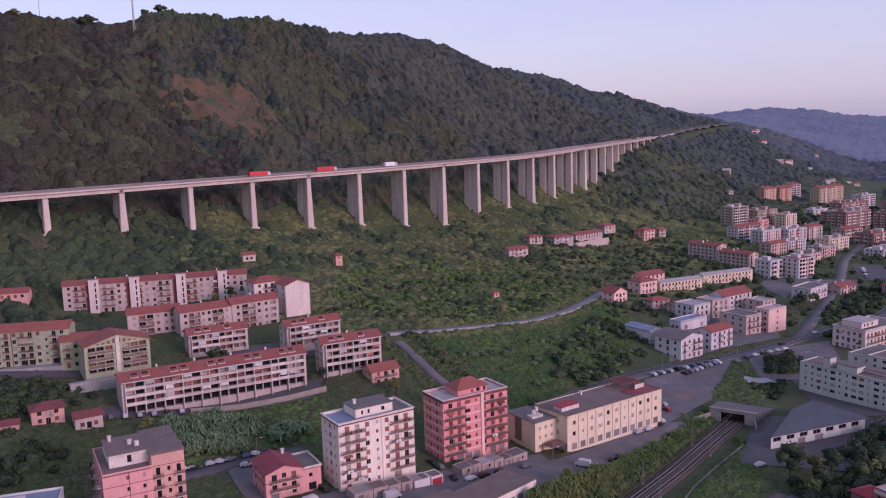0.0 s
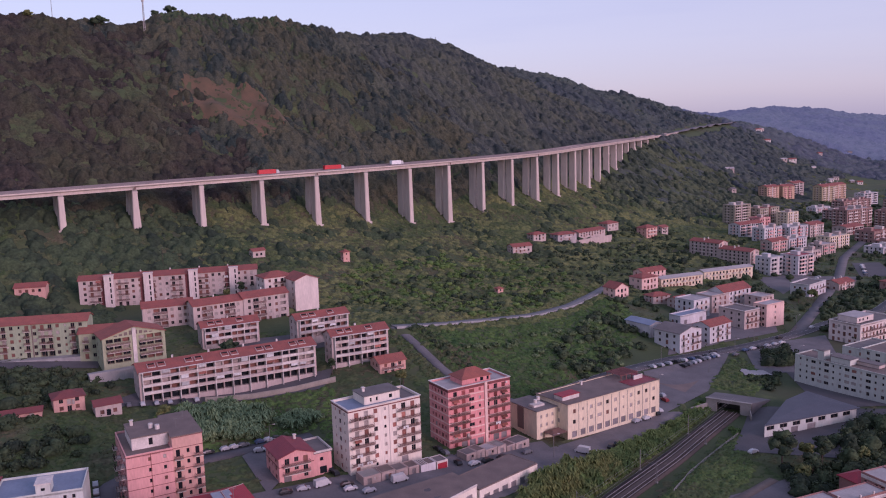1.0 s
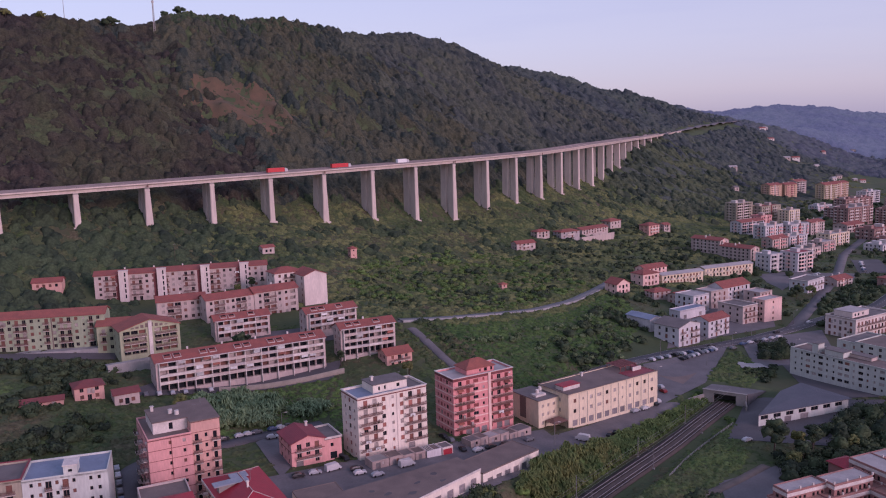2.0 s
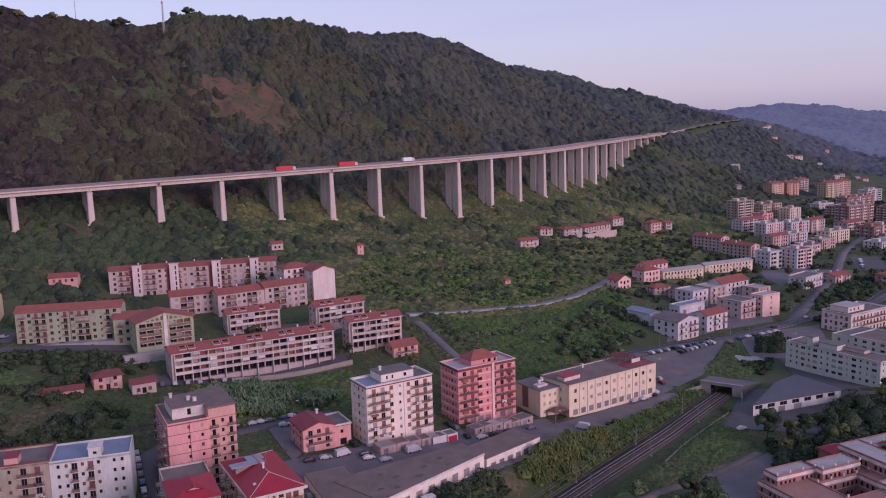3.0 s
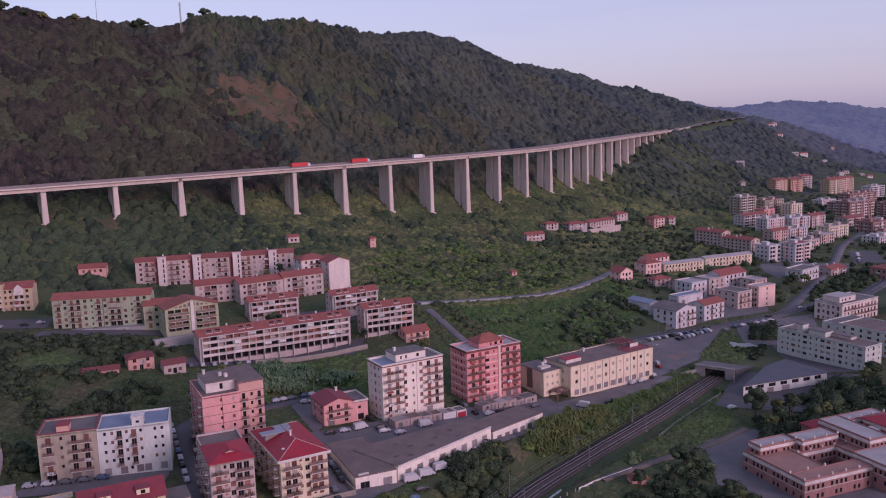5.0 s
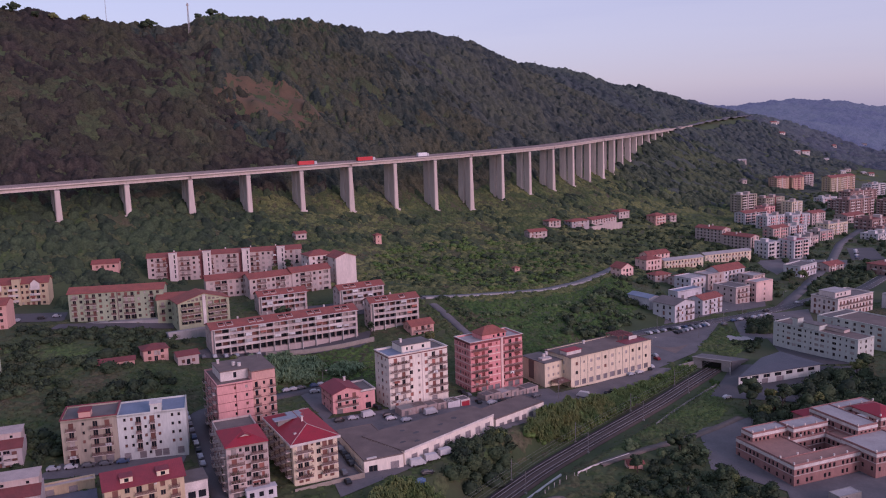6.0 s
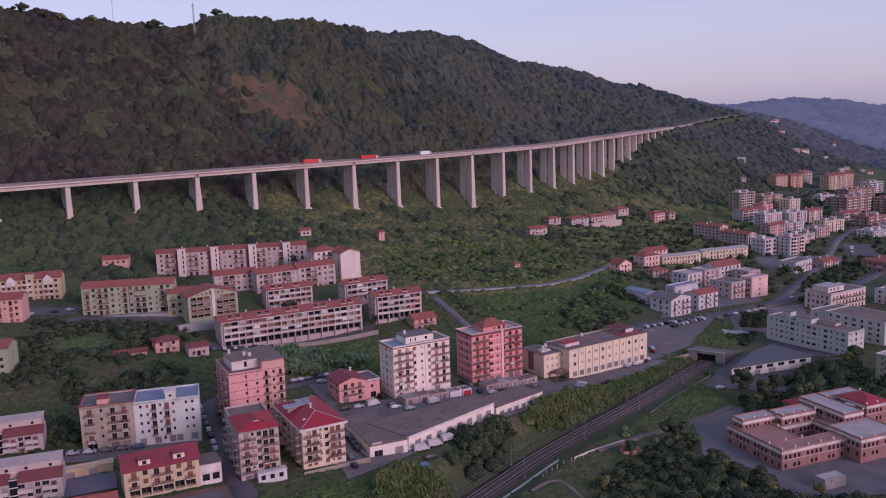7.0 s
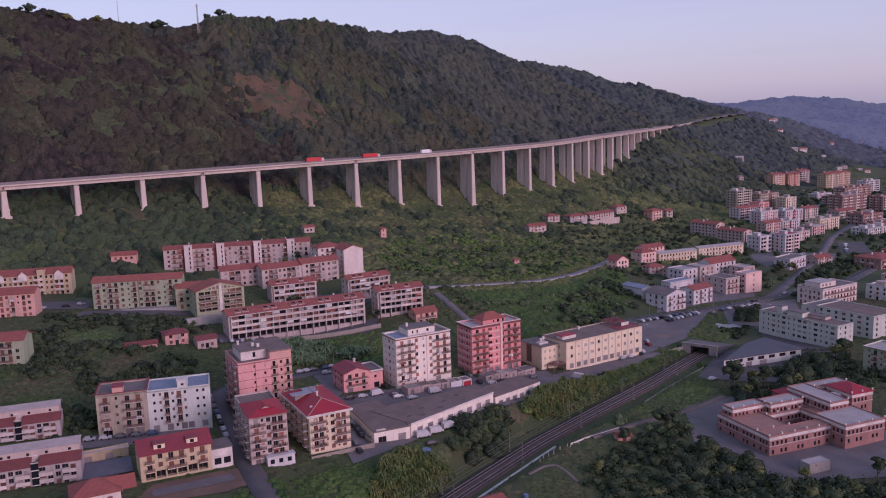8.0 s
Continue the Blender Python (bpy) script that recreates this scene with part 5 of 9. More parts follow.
# ---- blocks along the side street ----
t = block("apartment_tower", "salmon-pink apartment tower with a grey-roofed attic", -84.2, 239.4, 27.5, 12.3, 21.8, -8.4, 22.0, SALMON, 7, front="..s.s", left="DWDWD", bal_left=((0, 0), (2, 2), (4, 4)), roof=("flat", ROOF_DARK, None), shut=0.4, seed=20)
upper_box(t, 2.4, 12.2, 5.0, 18.5, 21.8, 25.2, TRIM, ROOF_DARK, label="cream attic with a brown felt roof", holes=((4.5, 5.6, 22.6, 24.6),))
w = upper_box(t, 12.31, 20.6, 0.6, 21.0, -3.5, 25.0, PEACH, ROOF_DARK, name="wing", label="peach wing one floor higher", holes=tuple((a, a + w_, 0.4 + b + 3.1 * k, 0.4 + b + h_ + 3.1 * k) for a, w_, b, h_ in ((0.9, 1.1, 0.1, 2.1), (3.8, 0.8, 0.9, 1.2), (6.2, 1.1, 0.1, 2.1)) for k in range(7)))
for k in range(1, 7):
    balcony(t, pose(13.8, 0.6, 3.1 * k), 2.4, 1.1, False)
    balcony(t, pose(19.2, 0.6, 3.1 * k), 2.4, 1.1, False)
bands(t, 12.3, 21.8, [3.1 * k for k in range(1, 8)], MAROON, 0.05, 0.14)
for k in range(1, 9):
    part("string_course", Shape().box(12.36, 20.65, 0.54, 0.597, 3.1 * k - 0.05, 3.1 * k + 0.09), MAROON, t)
pilaster(t, 6.4, 0.16, 0, 22.0, MAROON, 0.08, "downpipe")
roof_clutter(t, ((10, 9, "tank"), (8.5, 11, "tank"), (4, 16, "chimney"), (15, 8, "dish"), (18, 14, "dish")), 25.4)

t = block("apartment_building", "narrow pinkish apartment block with a crimson front roof", -70.4, 198.0, 25, 12.4, 25.5, -8.6, 16.2, SAND, 6, front="DsWDD", left="DWDWDWD", ground="G.WWW", bal=((-0.4, 1.0), (2.8, 4.4)), busy=2.5, rail=RAIL, shutter=SHUT_RUST, bal_left=((0, 0), (2, 2), (4, 4), (6, 6)), roof=("flat", ROOF_DARK, None), shut=0.45, seed=21)
pitched_roof(t, 0.2, 12.2, 0.2, 15.5, 16.55, 2.0, ROOF_CRIMSON, hip=6, axis="y", over=0.5, name="red_roof")
s = Shape().box(4.0, 8.6, 3.4, 6.4, 16.6, 17.7)
s.face([(4.0, 3.4, 17.7), (8.6, 3.4, 17.7), (6.3, 3.4, 18.5)])
d = part("dormer", s, SAND, t)
part("window", Shape().box(5.5, 7.1, 3.35, 3.396, 17.1, 17.8), GLASS, d)
s = Shape()
for a, b in ((3.8, 6.3), (8.8, 6.3)):
    s.face([(a, 3.1, 17.62), (b, 3.1, 18.55), (b, 8.0, 18.55), (a, 8.0, 17.62)])
    s.face([(a, 3.1, 17.74), (b, 3.1, 18.67), (b, 8.0, 18.67), (a, 8.0, 17.74)])
part("roof", s, ROOF_CRIMSON, d)
e = part("extension", Shape().box(4.6, 13.6, -3.0, -0.01, -2.5, 3.0).box(4.4, 13.8, -3.2, -0.01, 3.003, 3.25), WHITE_BLUE_SHADE, t, "white ground-floor extension")
for u in (6.2, 9.0, 11.8):
    part("window", pane_mesh(1.4, 1.5, "glass", GLASS), GLASS, e, at=pose(u, -3.25, 0.8))

t = block("apartment_building", "cream apartment block with a bright crimson hipped roof", -52.9, 208.4, 29, 14.6, 28.5, -9.6, 14.0, CREAM, 5, front="DDsWDD", left="DWDWDWDWD", ground="WW.WsW", bal=((-0.35, 1.35), (3.65, 5.35)), bal_left=((0, 0), (2, 2), (4, 4), (6, 6), (8, 8)), roof=("hip", 2.6, ROOF_CRIMSON, 0.8), shut=0.7, seed=22, deep=1.7, busy=2.0)
part("fascia", Shape().box(-0.85, 15.45, -0.95, -0.82, 13.3, 14.1).box(-0.98, -0.86, -0.95, 29.3, 13.3, 14.1), TRIM, t)
s = Shape()
for a, b in (((-0.7, -0.7, 13.95), (7.3, 7.3, 16.86)), ((15.3, -0.7, 13.95), (7.3, 7.3, 16.86)), ((7.3, 7.3, 16.86), (7.3, 21.2, 16.86)), ((-0.7, 29.2, 13.95), (7.3, 21.2, 16.86)), ((15.3, 29.2, 13.95), (7.3, 21.2, 16.86))):
    s.tube(a, b, 0.11, 0.11, 5)
part("ridge_cap", s, SAND, t, "pale ridge and hip caps")
part("roof_terrace", Shape().box(-0.7, 8.6, 15.2, 18.4, 16.45, 16.75).box(4.6, 9.4, 18.4, 21.6, 16.45, 16.75), ROOF_PALE_BLUE, t, "pale blue-grey flat terrace cut into the slope")
# Dark block added where a shaded gap lies below the slab.
part("terrace_wall", Shape().box(0.6, 8.0, 15.9, 18.2, 14.2, 16.44).box(5.6, 8.8, 18.21, 21.0, 14.6, 16.44), CONC_DARK, t)
part("chimney", Shape().box(6.7, 7.2, 10.5, 11.0, 15.8, 18.2).box(6.55, 7.35, 10.35, 11.15, 18.203, 18.4), TRIM, t)
part("aerial", Shape().tube((9.2, 16.0, 15.5), (9.2, 16.0, 19.4), 0.06, 0.04, 5).box(8.5, 9.9, 15.96, 16.04, 19.0, 19.08), GALV, t)
part("chimney", Shape().box(2.2, 3.0, 4.6, 5.4, 13.6, 15.5), TRIM, t)
part("garden_wall", Shape().box(-1.0, 22, -3.4, -3.1, -3.5, 0.9).box(21.7, 22, -3.1, 12, -3.5, 0.9), STONEWALL, t)

t = block("house", "salmon-pink house with a maroon gabled roof and terrace", -49.8, 271.9, 28, 11.5, 13.4, -9.7, 8.4, SALMON, 3, front="DWD", left="WsW", ground="G.W", bal=((0, 2),), roof=("gable", 1.9, ROOF_MAROON, "y"), seed=23, category="house")
upper_box(t, 11.51, 17.6, 0.4, 12.6, -3.5, 7.2, SALMON, ROOF_GREY, name="wing", label="flat-roofed salmon wing", holes=((2.0, 4.4, 0.3, 2.7), (2.2, 3.3, 4.6, 5.8)))
part("parapet", Shape().box(17.45, 17.85, 0.1, 12.9, 7.46, 8.1).box(11.7, 17.44, 0.1, 0.4, 7.46, 8.1).box(11.7, 17.44, 12.6, 12.9, 7.46, 8.1), TRIM, t)
part("string_course", Shape().box(-0.08, 11.5, -0.08, -0.003, 5.3, 5.5).box(-0.08, -0.003, 0, 13.4, 5.3, 5.5), MAROON, t)
roof_clutter(t, ((9, 11, "chimney"),), 9.6)

# garages
t = block("garage_block", "low white garage block with a patched dark felt roof", -32.5, 219.4, 25, 13.6, 31, -10.9, 4.3, TOWER_WHITE, 1, front="V.V", left="sssss", roof=("flat", ROOF_DARK, None, 0.12, ROOF_DARK), shut=0.3, seed=24, category="garage")
part("roof_box", Shape().box(1.2, 4.6, 0.5, 1.3, 4.5, 5.0), TRIM, t)
t = tagged(new("garage_block"), "long low white garage row with a dark felt roof", "garage")
t.matrix_world = pose(-19.9, 226.4, -11.2, 0, 0, 46.5)
PLAN = [(0, 0), (45, 0), (47, 11.5), (8.4, 20.5), (-0.5, 21)]
s = Shape()
doors = [(3.2 + 5.3 * k, 5.9 + 5.3 * k, 0.1, 2.9) for k in range(8)]
wall_face(s, lambda u, v, d: (u, d, v), 45, -3, 4.9, doors)
for a, b in zip(PLAN[1:], PLAN[2:] + PLAN[:1]):
    s.face([(*a, -3), (*b, -3), (*b, 4.9), (*a, 4.9)])
part("wall", s, TOWER_WHITE, t)
part("roof", Shape().prism(PLAN, 4.903, 5.2), ROOF_DARK, t, "patched dark felt roof")
part("fascia", Shape().box(0, 45, -0.25, -0.02, 4.6, 5.25), TRIM, t)
rng = random.Random(77)
for u, v in ((5, 6), (9, 3.4), (14, 9), (19, 4), (25, 8), (31, 3), (33, 8.5), (12, 14)):
    n = rng.randint(6, 9)
    part("felt_patch", Shape().prism([(u + math.cos(6.283 * k / n) * rng.uniform(0.7, 2.0), v + math.sin(6.283 * k / n) * rng.uniform(0.4, 1.2)) for k in range(n)], 5.205, 5.215), ASPHALT, t)
for a, b, c, d in doors:
    window(t, pose((a + b) / 2, 0, c), b - a, d - c, "garage")
t = block("garage_block", "lower end of the white garage row", 12.0, 261.5, 43, 27, 12, -13.6, 4.4, TOWER_WHITE, 1, front="GGGGGG", left="", roof=("flat", ROOF_DARK, None, 0.12, ROOF_DARK), seed=25, category="garage")
for x, y, a, L, W, z, h, roofing in ((-23.4, 269.6, 31, 6.2, 5.6, -10.3, 2.6, CONC_DARK), (-18.0, 272.9, 31, 5.0, 5.4, -10.6, 2.9, ROOF_DARK), (-13.6, 275.5, 31, 4.4, 5.2, -10.9, 2.7, ROOF_GREY),
                                     (-9.7, 277.9, 31, 4.0, 5.0, -11.2, 2.8, ROOF_DARK), (9.4, 291.6, 38, 4.6, 5.2, -13.0, 2.6, ROOF_GREY), (13.1, 294.5, 38, 3.6, 5.4, -13.4, 3.0, ROOF_DARK),
                                     (16.1, 296.9, 38, 5.4, 5.0, -13.9, 2.7, ROOF_PALE), (20.5, 300.3, 38, 4.2, 5.6, -14.4, 3.0, CONC_DARK), (24.0, 303.0, 38, 4.0, 5.0, -14.9, 2.5, ROOF_DARK), (27.3, 305.6, 38, 6.8, 5.8, -15.4, 2.9, ROOF_GREY)):
    t = block("shed", "low stained lean-to shed with a patched flat roof", x, y, a, L - 0.1, W, z, h, SHED_WALL, 1, front="G" if L < 4.5 else "Gs", roof=("flat", roofing, None, 0.12), category="shed", group="sheds by the towers", skirt=2, seed=int(x))
t = block("shed", "low shed under a white slatted frame", -5.8, 280.1, 31, 5.6, 5, -11.6, 2.7, WHITE_BLUE_SHADE, 1, front="", roof=("flat", ROOF_DARK, None, 0.12), category="shed", skirt=2)
for k in range(4):
    part("slat", Shape().box(0.2 + 0.75 * k, 0.5 + 0.75 * k, 0.1, 4.9, 3.15, 3.25), TRIM, t)
t = block("shed", "small garage with a bright red door", -0.6, 283.3, 31, 4.2, 5, -11.9, 2.8, WHITE, 1, front="", roof=("flat", ROOF_GREY, None, 0.15), category="shed", skirt=2)
part("door", Shape().box(0.3, 3.9, -0.06, -0.004, 0.1, 2.5), ROOF_CRIMSON, t, "bright red metal door")

# old grey block and its white neighbour
t = block("apartment_building", "stained grey apartment block with sagging balconies", -129.8, 220.2, 16.5, 17, 14.4, -6.2, 15.4, GREYWALL, 5, front="DsDD", left="W.W", ground="P.GG", bal=((0, 0), (2, 3)), roof=("flat", ROOF_GREY, ROOF_MAROON), shut=0.4, seed=26)
upper_box(t, 5.5, 9.0, 1.0, 6, 15.3, 17.6, PEACH, ROOF_MAROON)
t = block("apartment_building", "bluish-white apartment block with a blue-grey roof", -113.45, 225.05, 16.5, 21.6, 14.4, -6.4, 15.2, PALE_BLUE, 5, front="ssDsDs.ss", left="", ground="G.GsGG.G", bal=((2, 2), (4, 4)), roof=("flat", ROOF_BLUE, None), shut=0.3, seed=27)
upper_box(t, 10.5, 14.0, 0.02, 5, 15.4, 18.0, PALE_BLUE, TRIM, holes=((1.2, 2.2, 16.2, 17.0),))

# yellow flats and low yard building
t = block("apartment_building", "yellow low flats with maroon roof and dormers", -101.8, 185.2, 27, 21.8, 12.8, -7.2, 8.4, YELLOW, 3, front="DWDDWD", left="W", ground="PPPPPP", bal=((0, 0), (2, 3), (5, 5)), roof=("gable", 2.9, ROOF_MAROON), shut=0.4, seed=28, slab=CREAM)
for u in (6.2, 16.2):
    s = Shape().box(u - 1.7, u + 1.7, 1.2, 5.0, 8.9, 10.7)
    d = part("dormer", s, CREAM, t)
    part("window", Shape().box(u - 0.6, u + 0.6, 1.17, 1.197, 9.3, 10.4), GLASS, d)
    part("roof", Shape().box(u - 1.9, u + 1.9, 0.9, 5.2, 10.703, 10.85), ROOF_MAROON, d)
upper_box(t, 21.81, 28.5, 0.5, 9, -3.0, 5.6, TRIM, ROOF_GREY, name="wing", label="open flat-roofed wing", holes=((0.8, 3.0, 0.3, 2.5), (3.8, 6.0, 0.3, 2.5)))
block("yard_building", "long low yellow shed closing a paved court", -127.6, 198.9, 27, 15.5, 3.2, -7.2, 2.9, YELLOW, 1, front="G.G.", roof=("flat", SAND, YELLOW, 0.2), seed=29, category="shed")
yard("pavement", [(-121.0, 186.0), (-107.3, 193.0), (-113.0, 205.0), (-127.0, 198.0)], ROOF_BLUE_DARK, "blue-grey paved court beside the yellow flats", 0.45, 10)
t = block("house", "white house with crossed red tiled roofs", -112.0, 160.5, 27, 13, 11, -8.5, 7.5, WHITE, 2, front="WDW", left="W", roof=("hip", 2.6, ROOF_RED), seed=30, category="house")
pitched_roof(t, 7.5, 17, 2.0, 9, 7.2, 2.3, ROOF_RED, axis="x", name="cross_roof")


def stepped_row(label, x, y, ang, L, W, z, H, seed):
    """A pink-white row with a tiled apron and a set-back top storey, split by a dark stair bay."""
    t = block("terrace_block", label, x, y, ang, L, W, z, H, LILAC_GREY, 3, front="TDWTD.TDWTD", left="W.W", ground="WDWWD.WDWWD", bal=((0, 1), (3, 4), (6, 7), (9, 10)), roof=("flat", ROOF_GREY, None, 0.1), seed=seed, solid=True, group="pink-white stepped rows")
    s = Shape()
    for a, b in ((-0.4, L * 0.47), (L * 0.55, L + 0.4)):
        s.prism([(a, 0), (b, 0), (b, 0.01), (a, 0.01)], H, H + 0.02)
        for lift in (0.45, 0.68):
            s.face([(a, -0.7, H + lift), (b, -0.7, H + lift), (b, 4.2, H + lift + 1.6), (a, 4.2, H + lift + 1.6)])
        s.face([(a, -0.7, H + 0.45), (b, -0.7, H + 0.45), (b, -0.7, H + 0.68), (a, -0.7, H + 0.68)])
    part("tiled_apron", s, ROOF_WINE, t)
    upper_box(t, 0.3, L - 0.3, 4.25, W - 0.5, H + 0.2, H + 4.0, SAND, SAND, label="set-back top storey", holes=tuple((L * f, L * f + 0.9, H + 2.5, H + 3.4) for f in (0.12, 0.2, 0.4, 0.6, 0.85)))
    part("stair_bay", Shape().box(L * 0.47, L * 0.55, -0.5, -0.01, 0, H + 1.6), GLASS, t, "dark glazed stair bay")
    for k in range(5):
        part("stair_landing", Shape().box(L * 0.47 - 0.1, L * 0.55 + 0.1, -0.6, -0.51, 1.5 + 2.4 * k, 1.8 + 2.4 * k), TRIM, t)


stepped_row("pink-white stepped apartment row with a tiled apron", -168.3, 210.5, 21, 27, 12.5, -5.8, 6.6, 31)
stepped_row("pink-white stepped apartment row with a tiled apron", -146.0, 177.8, 21, 26.5, 12.5, -7.8, 7.2, 32)

# ---- east side: hospital-like block, hall, brick school ----
t = block("institution_building", "long pale four-storey institution with a flat roof", 187.2, 348.8, 31, 12.6, 47.2, -18.6, 11.2, INSTITUTE, 4, front="s.W.s", left="TssTsTTssTsTss", ground="s.W", ground_left="sWsWsTTWsTTWss", roof=("flat", ROOF_DARK, None, 0.5), shut=0.3, pale=0.85, seed=33, category="institution")
upper_box(t, 2, 8, 22, 31, 11.2, 13.6, INSTITUTE, ROOF_GREY, label="roof plant room")
upper_box(t, 1.5, 6, 34, 37, 11.2, 15.2, INSTITUTE, ROOF_GREY, label="lift head")
upper_box(t, 7, 11.5, 12, 34, 11.2, 12.6, SAND, ROOF_GREY, label="raised roof strip")
t = block("institution_building", "pale rear wing of the institution", 213.5, 366, 31, 22, 34, -19.0, 11.6, INSTITUTE, 4, front="W.W.W", left="WTWTWTW", roof=("flat", ROOF_DARK, None, 0.5), shut=0.35, seed=34, category="institution")
t = block("institution_building", "low link wing of the institution", 199, 394, 31, 24, 13, -19.2, 10.5, INSTITUTE, 3, front="WWW", left="WW", roof=("flat", ROOF_GREY, None, 0.5), seed=35, category="institution")
t = block("office_building", "pale office block with brown shutters and a roof storey", 222.5, 447, 31, 34, 18, -21.0, 10.8, WHITE, 3, front="DDDDDDDDDD", left="DWDWD", bal=((0, 9),), roof=("flat", ROOF_GREY, TRIM), shut=0.8, seed=36, category="office")
upper_box(t, 3, 18, 4, 15, 11, 14, WHITE, ROOF_PALE, holes=((2, 3.2, 11.8, 13.2), (5, 6.2, 11.8, 13.2), (9, 10.2, 11.8, 13.2)))
block("apartment_building", "olive apartment block with small balconies", 190.0, 300.5, 33, 15, 14, -18.4, 11.2, OLIVE, 4, front="WDW", left="DsDs", bal_left=((0, 0), (2, 2)), roof=("flat", ROOF_PALE, TRIM), seed=37)
t = tagged(new("hall"), "low white hall with a slate-blue sheet roof", "hall")
t.matrix_world = pose(121.8, 320.6, -19.3, 0, 0, 20)
s = Shape()
wins = [(1.0 + 6.2 * k, 4.6 + 6.2 * k, 2.7, 4.3) for k in range(7)] + [(12.6, 16.0, 0.1, 2.4), (20.5, 24.5, 0.1, 2.4)]
wall_face(s, lambda u, v, d: (u, d, v), 45, -3, 5.0, wins)
HALL = [(0, 0), (45, 0), (42, 22.5), (28, 17.6)]
for a, b in zip(HALL[1:], HALL[2:] + HALL[:1]):
    s.face([(*a, -3), (*b, -3), (*b, 5.0), (*a, 5.0)])
part("wall", s, PALE_BLUE, t)
for a, b, c, d in wins:
    window(t, pose((a + b) / 2, 0, c), b - a, d - c, "glass" if c > 1 else "garage")
s = Shape()
rim = [(-1, -1, 5.0), (46, -1, 5.0), (43, 23.6, 5.0), (27.4, 18.6, 5.0)]
peak = [(22, 7, 5.7), (38, 9, 5.7)]
for lift in (0, 0.25):
    up = lambda p: (p[0], p[1], p[2] + lift)
    s.face([up(rim[0]), up(rim[1]), up(peak[1]), up(peak[0])])
    s.face([up(rim[1]), up(rim[2]), up(peak[1])])
    s.face([up(rim[2]), up(rim[3]), up(peak[0]), up(peak[1])])
    s.face([up(rim[3]), up(rim[0]), up(peak[0])])
for a, b in zip(rim, rim[1:] + rim[:1]):
    s.face([a, b, (b[0], b[1], b[2] + 0.25), (a[0], a[1], a[2] + 0.25)])
part("roof", s, ROOF_SLATE, t)

SCHOOL = tagged(new("school"), "red-brick school with terraces round a courtyard", "school")
SCHOOL.matrix_world = pose(106.9, 223.2, -19.6, 0, 0, 22)


def school_bar(x0, x1, y0, y1, z0, z1, top, faces):
    """One brick range with a pale band, windows and parapet posts."""
    s = Shape()
    w, d = x1 - x0, y1 - y0
    for face in ("front", "left", "right", "back"):
        wide = w if face in ("front", "back") else d
        n = int(wide / 1.9) if face in faces else 0
        hs = [(0.7 + (wide - 1.4) * (k + 0.24) / n, 0.7 + (wide - 1.4) * (k + 0.76) / n, z1 - 3.3, z1 - 1.8) for k in range(n) if k % 5 != 4]
        hs += [(a, b, z1 - 6.4, z1 - 4.9) for i, (a, b, _, _) in enumerate(hs) if z1 - z0 > 8.5 and i % 3 != 1]
        f = face_map(face, w, d)
        put = lambda u, v, dd, f=f: (x0 + f(u, v, dd)[0], y0 + f(u, v, dd)[1], v)
        wall_face(s, put, wide, z0, z1, hs)
        for a, b, c, e in hs:
            p = put((a + b) / 2, c, 0)
            part("window", pane_mesh(round(b - a, 1), 1.5, "glass", GLASS), GLASS, SCHOOL, at=pose(*p, 0, 0, TURN[face]))
    part("wall", s, BRICK, SCHOOL)
    part("sill_course", Shape().box(x0 - 0.08, x1 + 0.08, y0 - 0.08, y0 - 0.004, z1 - 3.62, z1 - 3.36).box(x0 - 0.08, x0 - 0.004, y0, y1, z1 - 3.62, z1 - 3.36), SAND, SCHOOL)
    part("band", Shape().box(x0 - 0.12, x1 + 0.12, y0 - 0.12, y0 - 0.004, z1 - 1.3, z1 - 0.25).box(x0 - 0.12, x0 - 0.004, y0, y1, z1 - 1.3, z1 - 0.25), TRIM, SCHOOL)
    part("roof", Shape().box(x0 + 0.25, x1 - 0.25, y0 + 0.25, y1 - 0.25, z1 + 0.003, z1 + 0.12), top, SCHOOL)
    s = Shape().box(x0, x1, y0, y0 + 0.22, z1, z1 + 0.45).box(x0, x1, y1 - 0.22, y1, z1, z1 + 0.45).box(x0, x0 + 0.22, y0 + 0.22, y1 - 0.22, z1, z1 + 0.45).box(x1 - 0.22, x1, y0 + 0.22, y1 - 0.22, z1, z1 + 0.45)
    part("parapet", s, BRICK, SCHOOL)
    for k in range(int(w / 5) + 1):
        xx = x0 + w * k / max(int(w / 5), 1)
        part("parapet_post", Shape().box(xx - 0.25, xx + 0.25, y0 - 0.05, y0 + 0.4, z1 + 0.453, z1 + 1.2), TRIM, SCHOOL)


school_bar(0, 28.38, 0, 6, -3, 6.2, TERRA, ("front", "left"))
school_bar(0, 14.5, 6.01, 27.5, -3, 6.2, TERRA, ("left",))
school_bar(14.51, 35.98, 17.5, 27.5, -3, 6.2, TERRA, ("front",))
school_bar(2, 17.3, 21.5, 27.2, 6.35, 9.2, ROOF_PALE, ("front", "left"))
school_bar(17.31, 33, 18.5, 25.5, 6.35, 9.6, ROOF_PALE, ("front", "left"))
school_bar(28.4, 47.2, -6.5, 8, -3, 7.7, ROOF_PALE, ("front", "left"))
school_bar(31, 35.98, 8.01, 17.49, -3, 6.2, TERRA, ("left",))
school_bar(36, 45, 8.01, 30, -3, 10.6, ROOF_PALE, ("front", "left"))
school_bar(45.01, 62, 25, 30, -3, 10.6, ROOF_PALE, ("front",))
school_bar(45.01, 49.49, 12, 24.99, -3, 6.2, TERRA, ("front",))
school_bar(49.5, 60, 10.5, 23, -3, 11.2, TERRA, ("front", "left"))
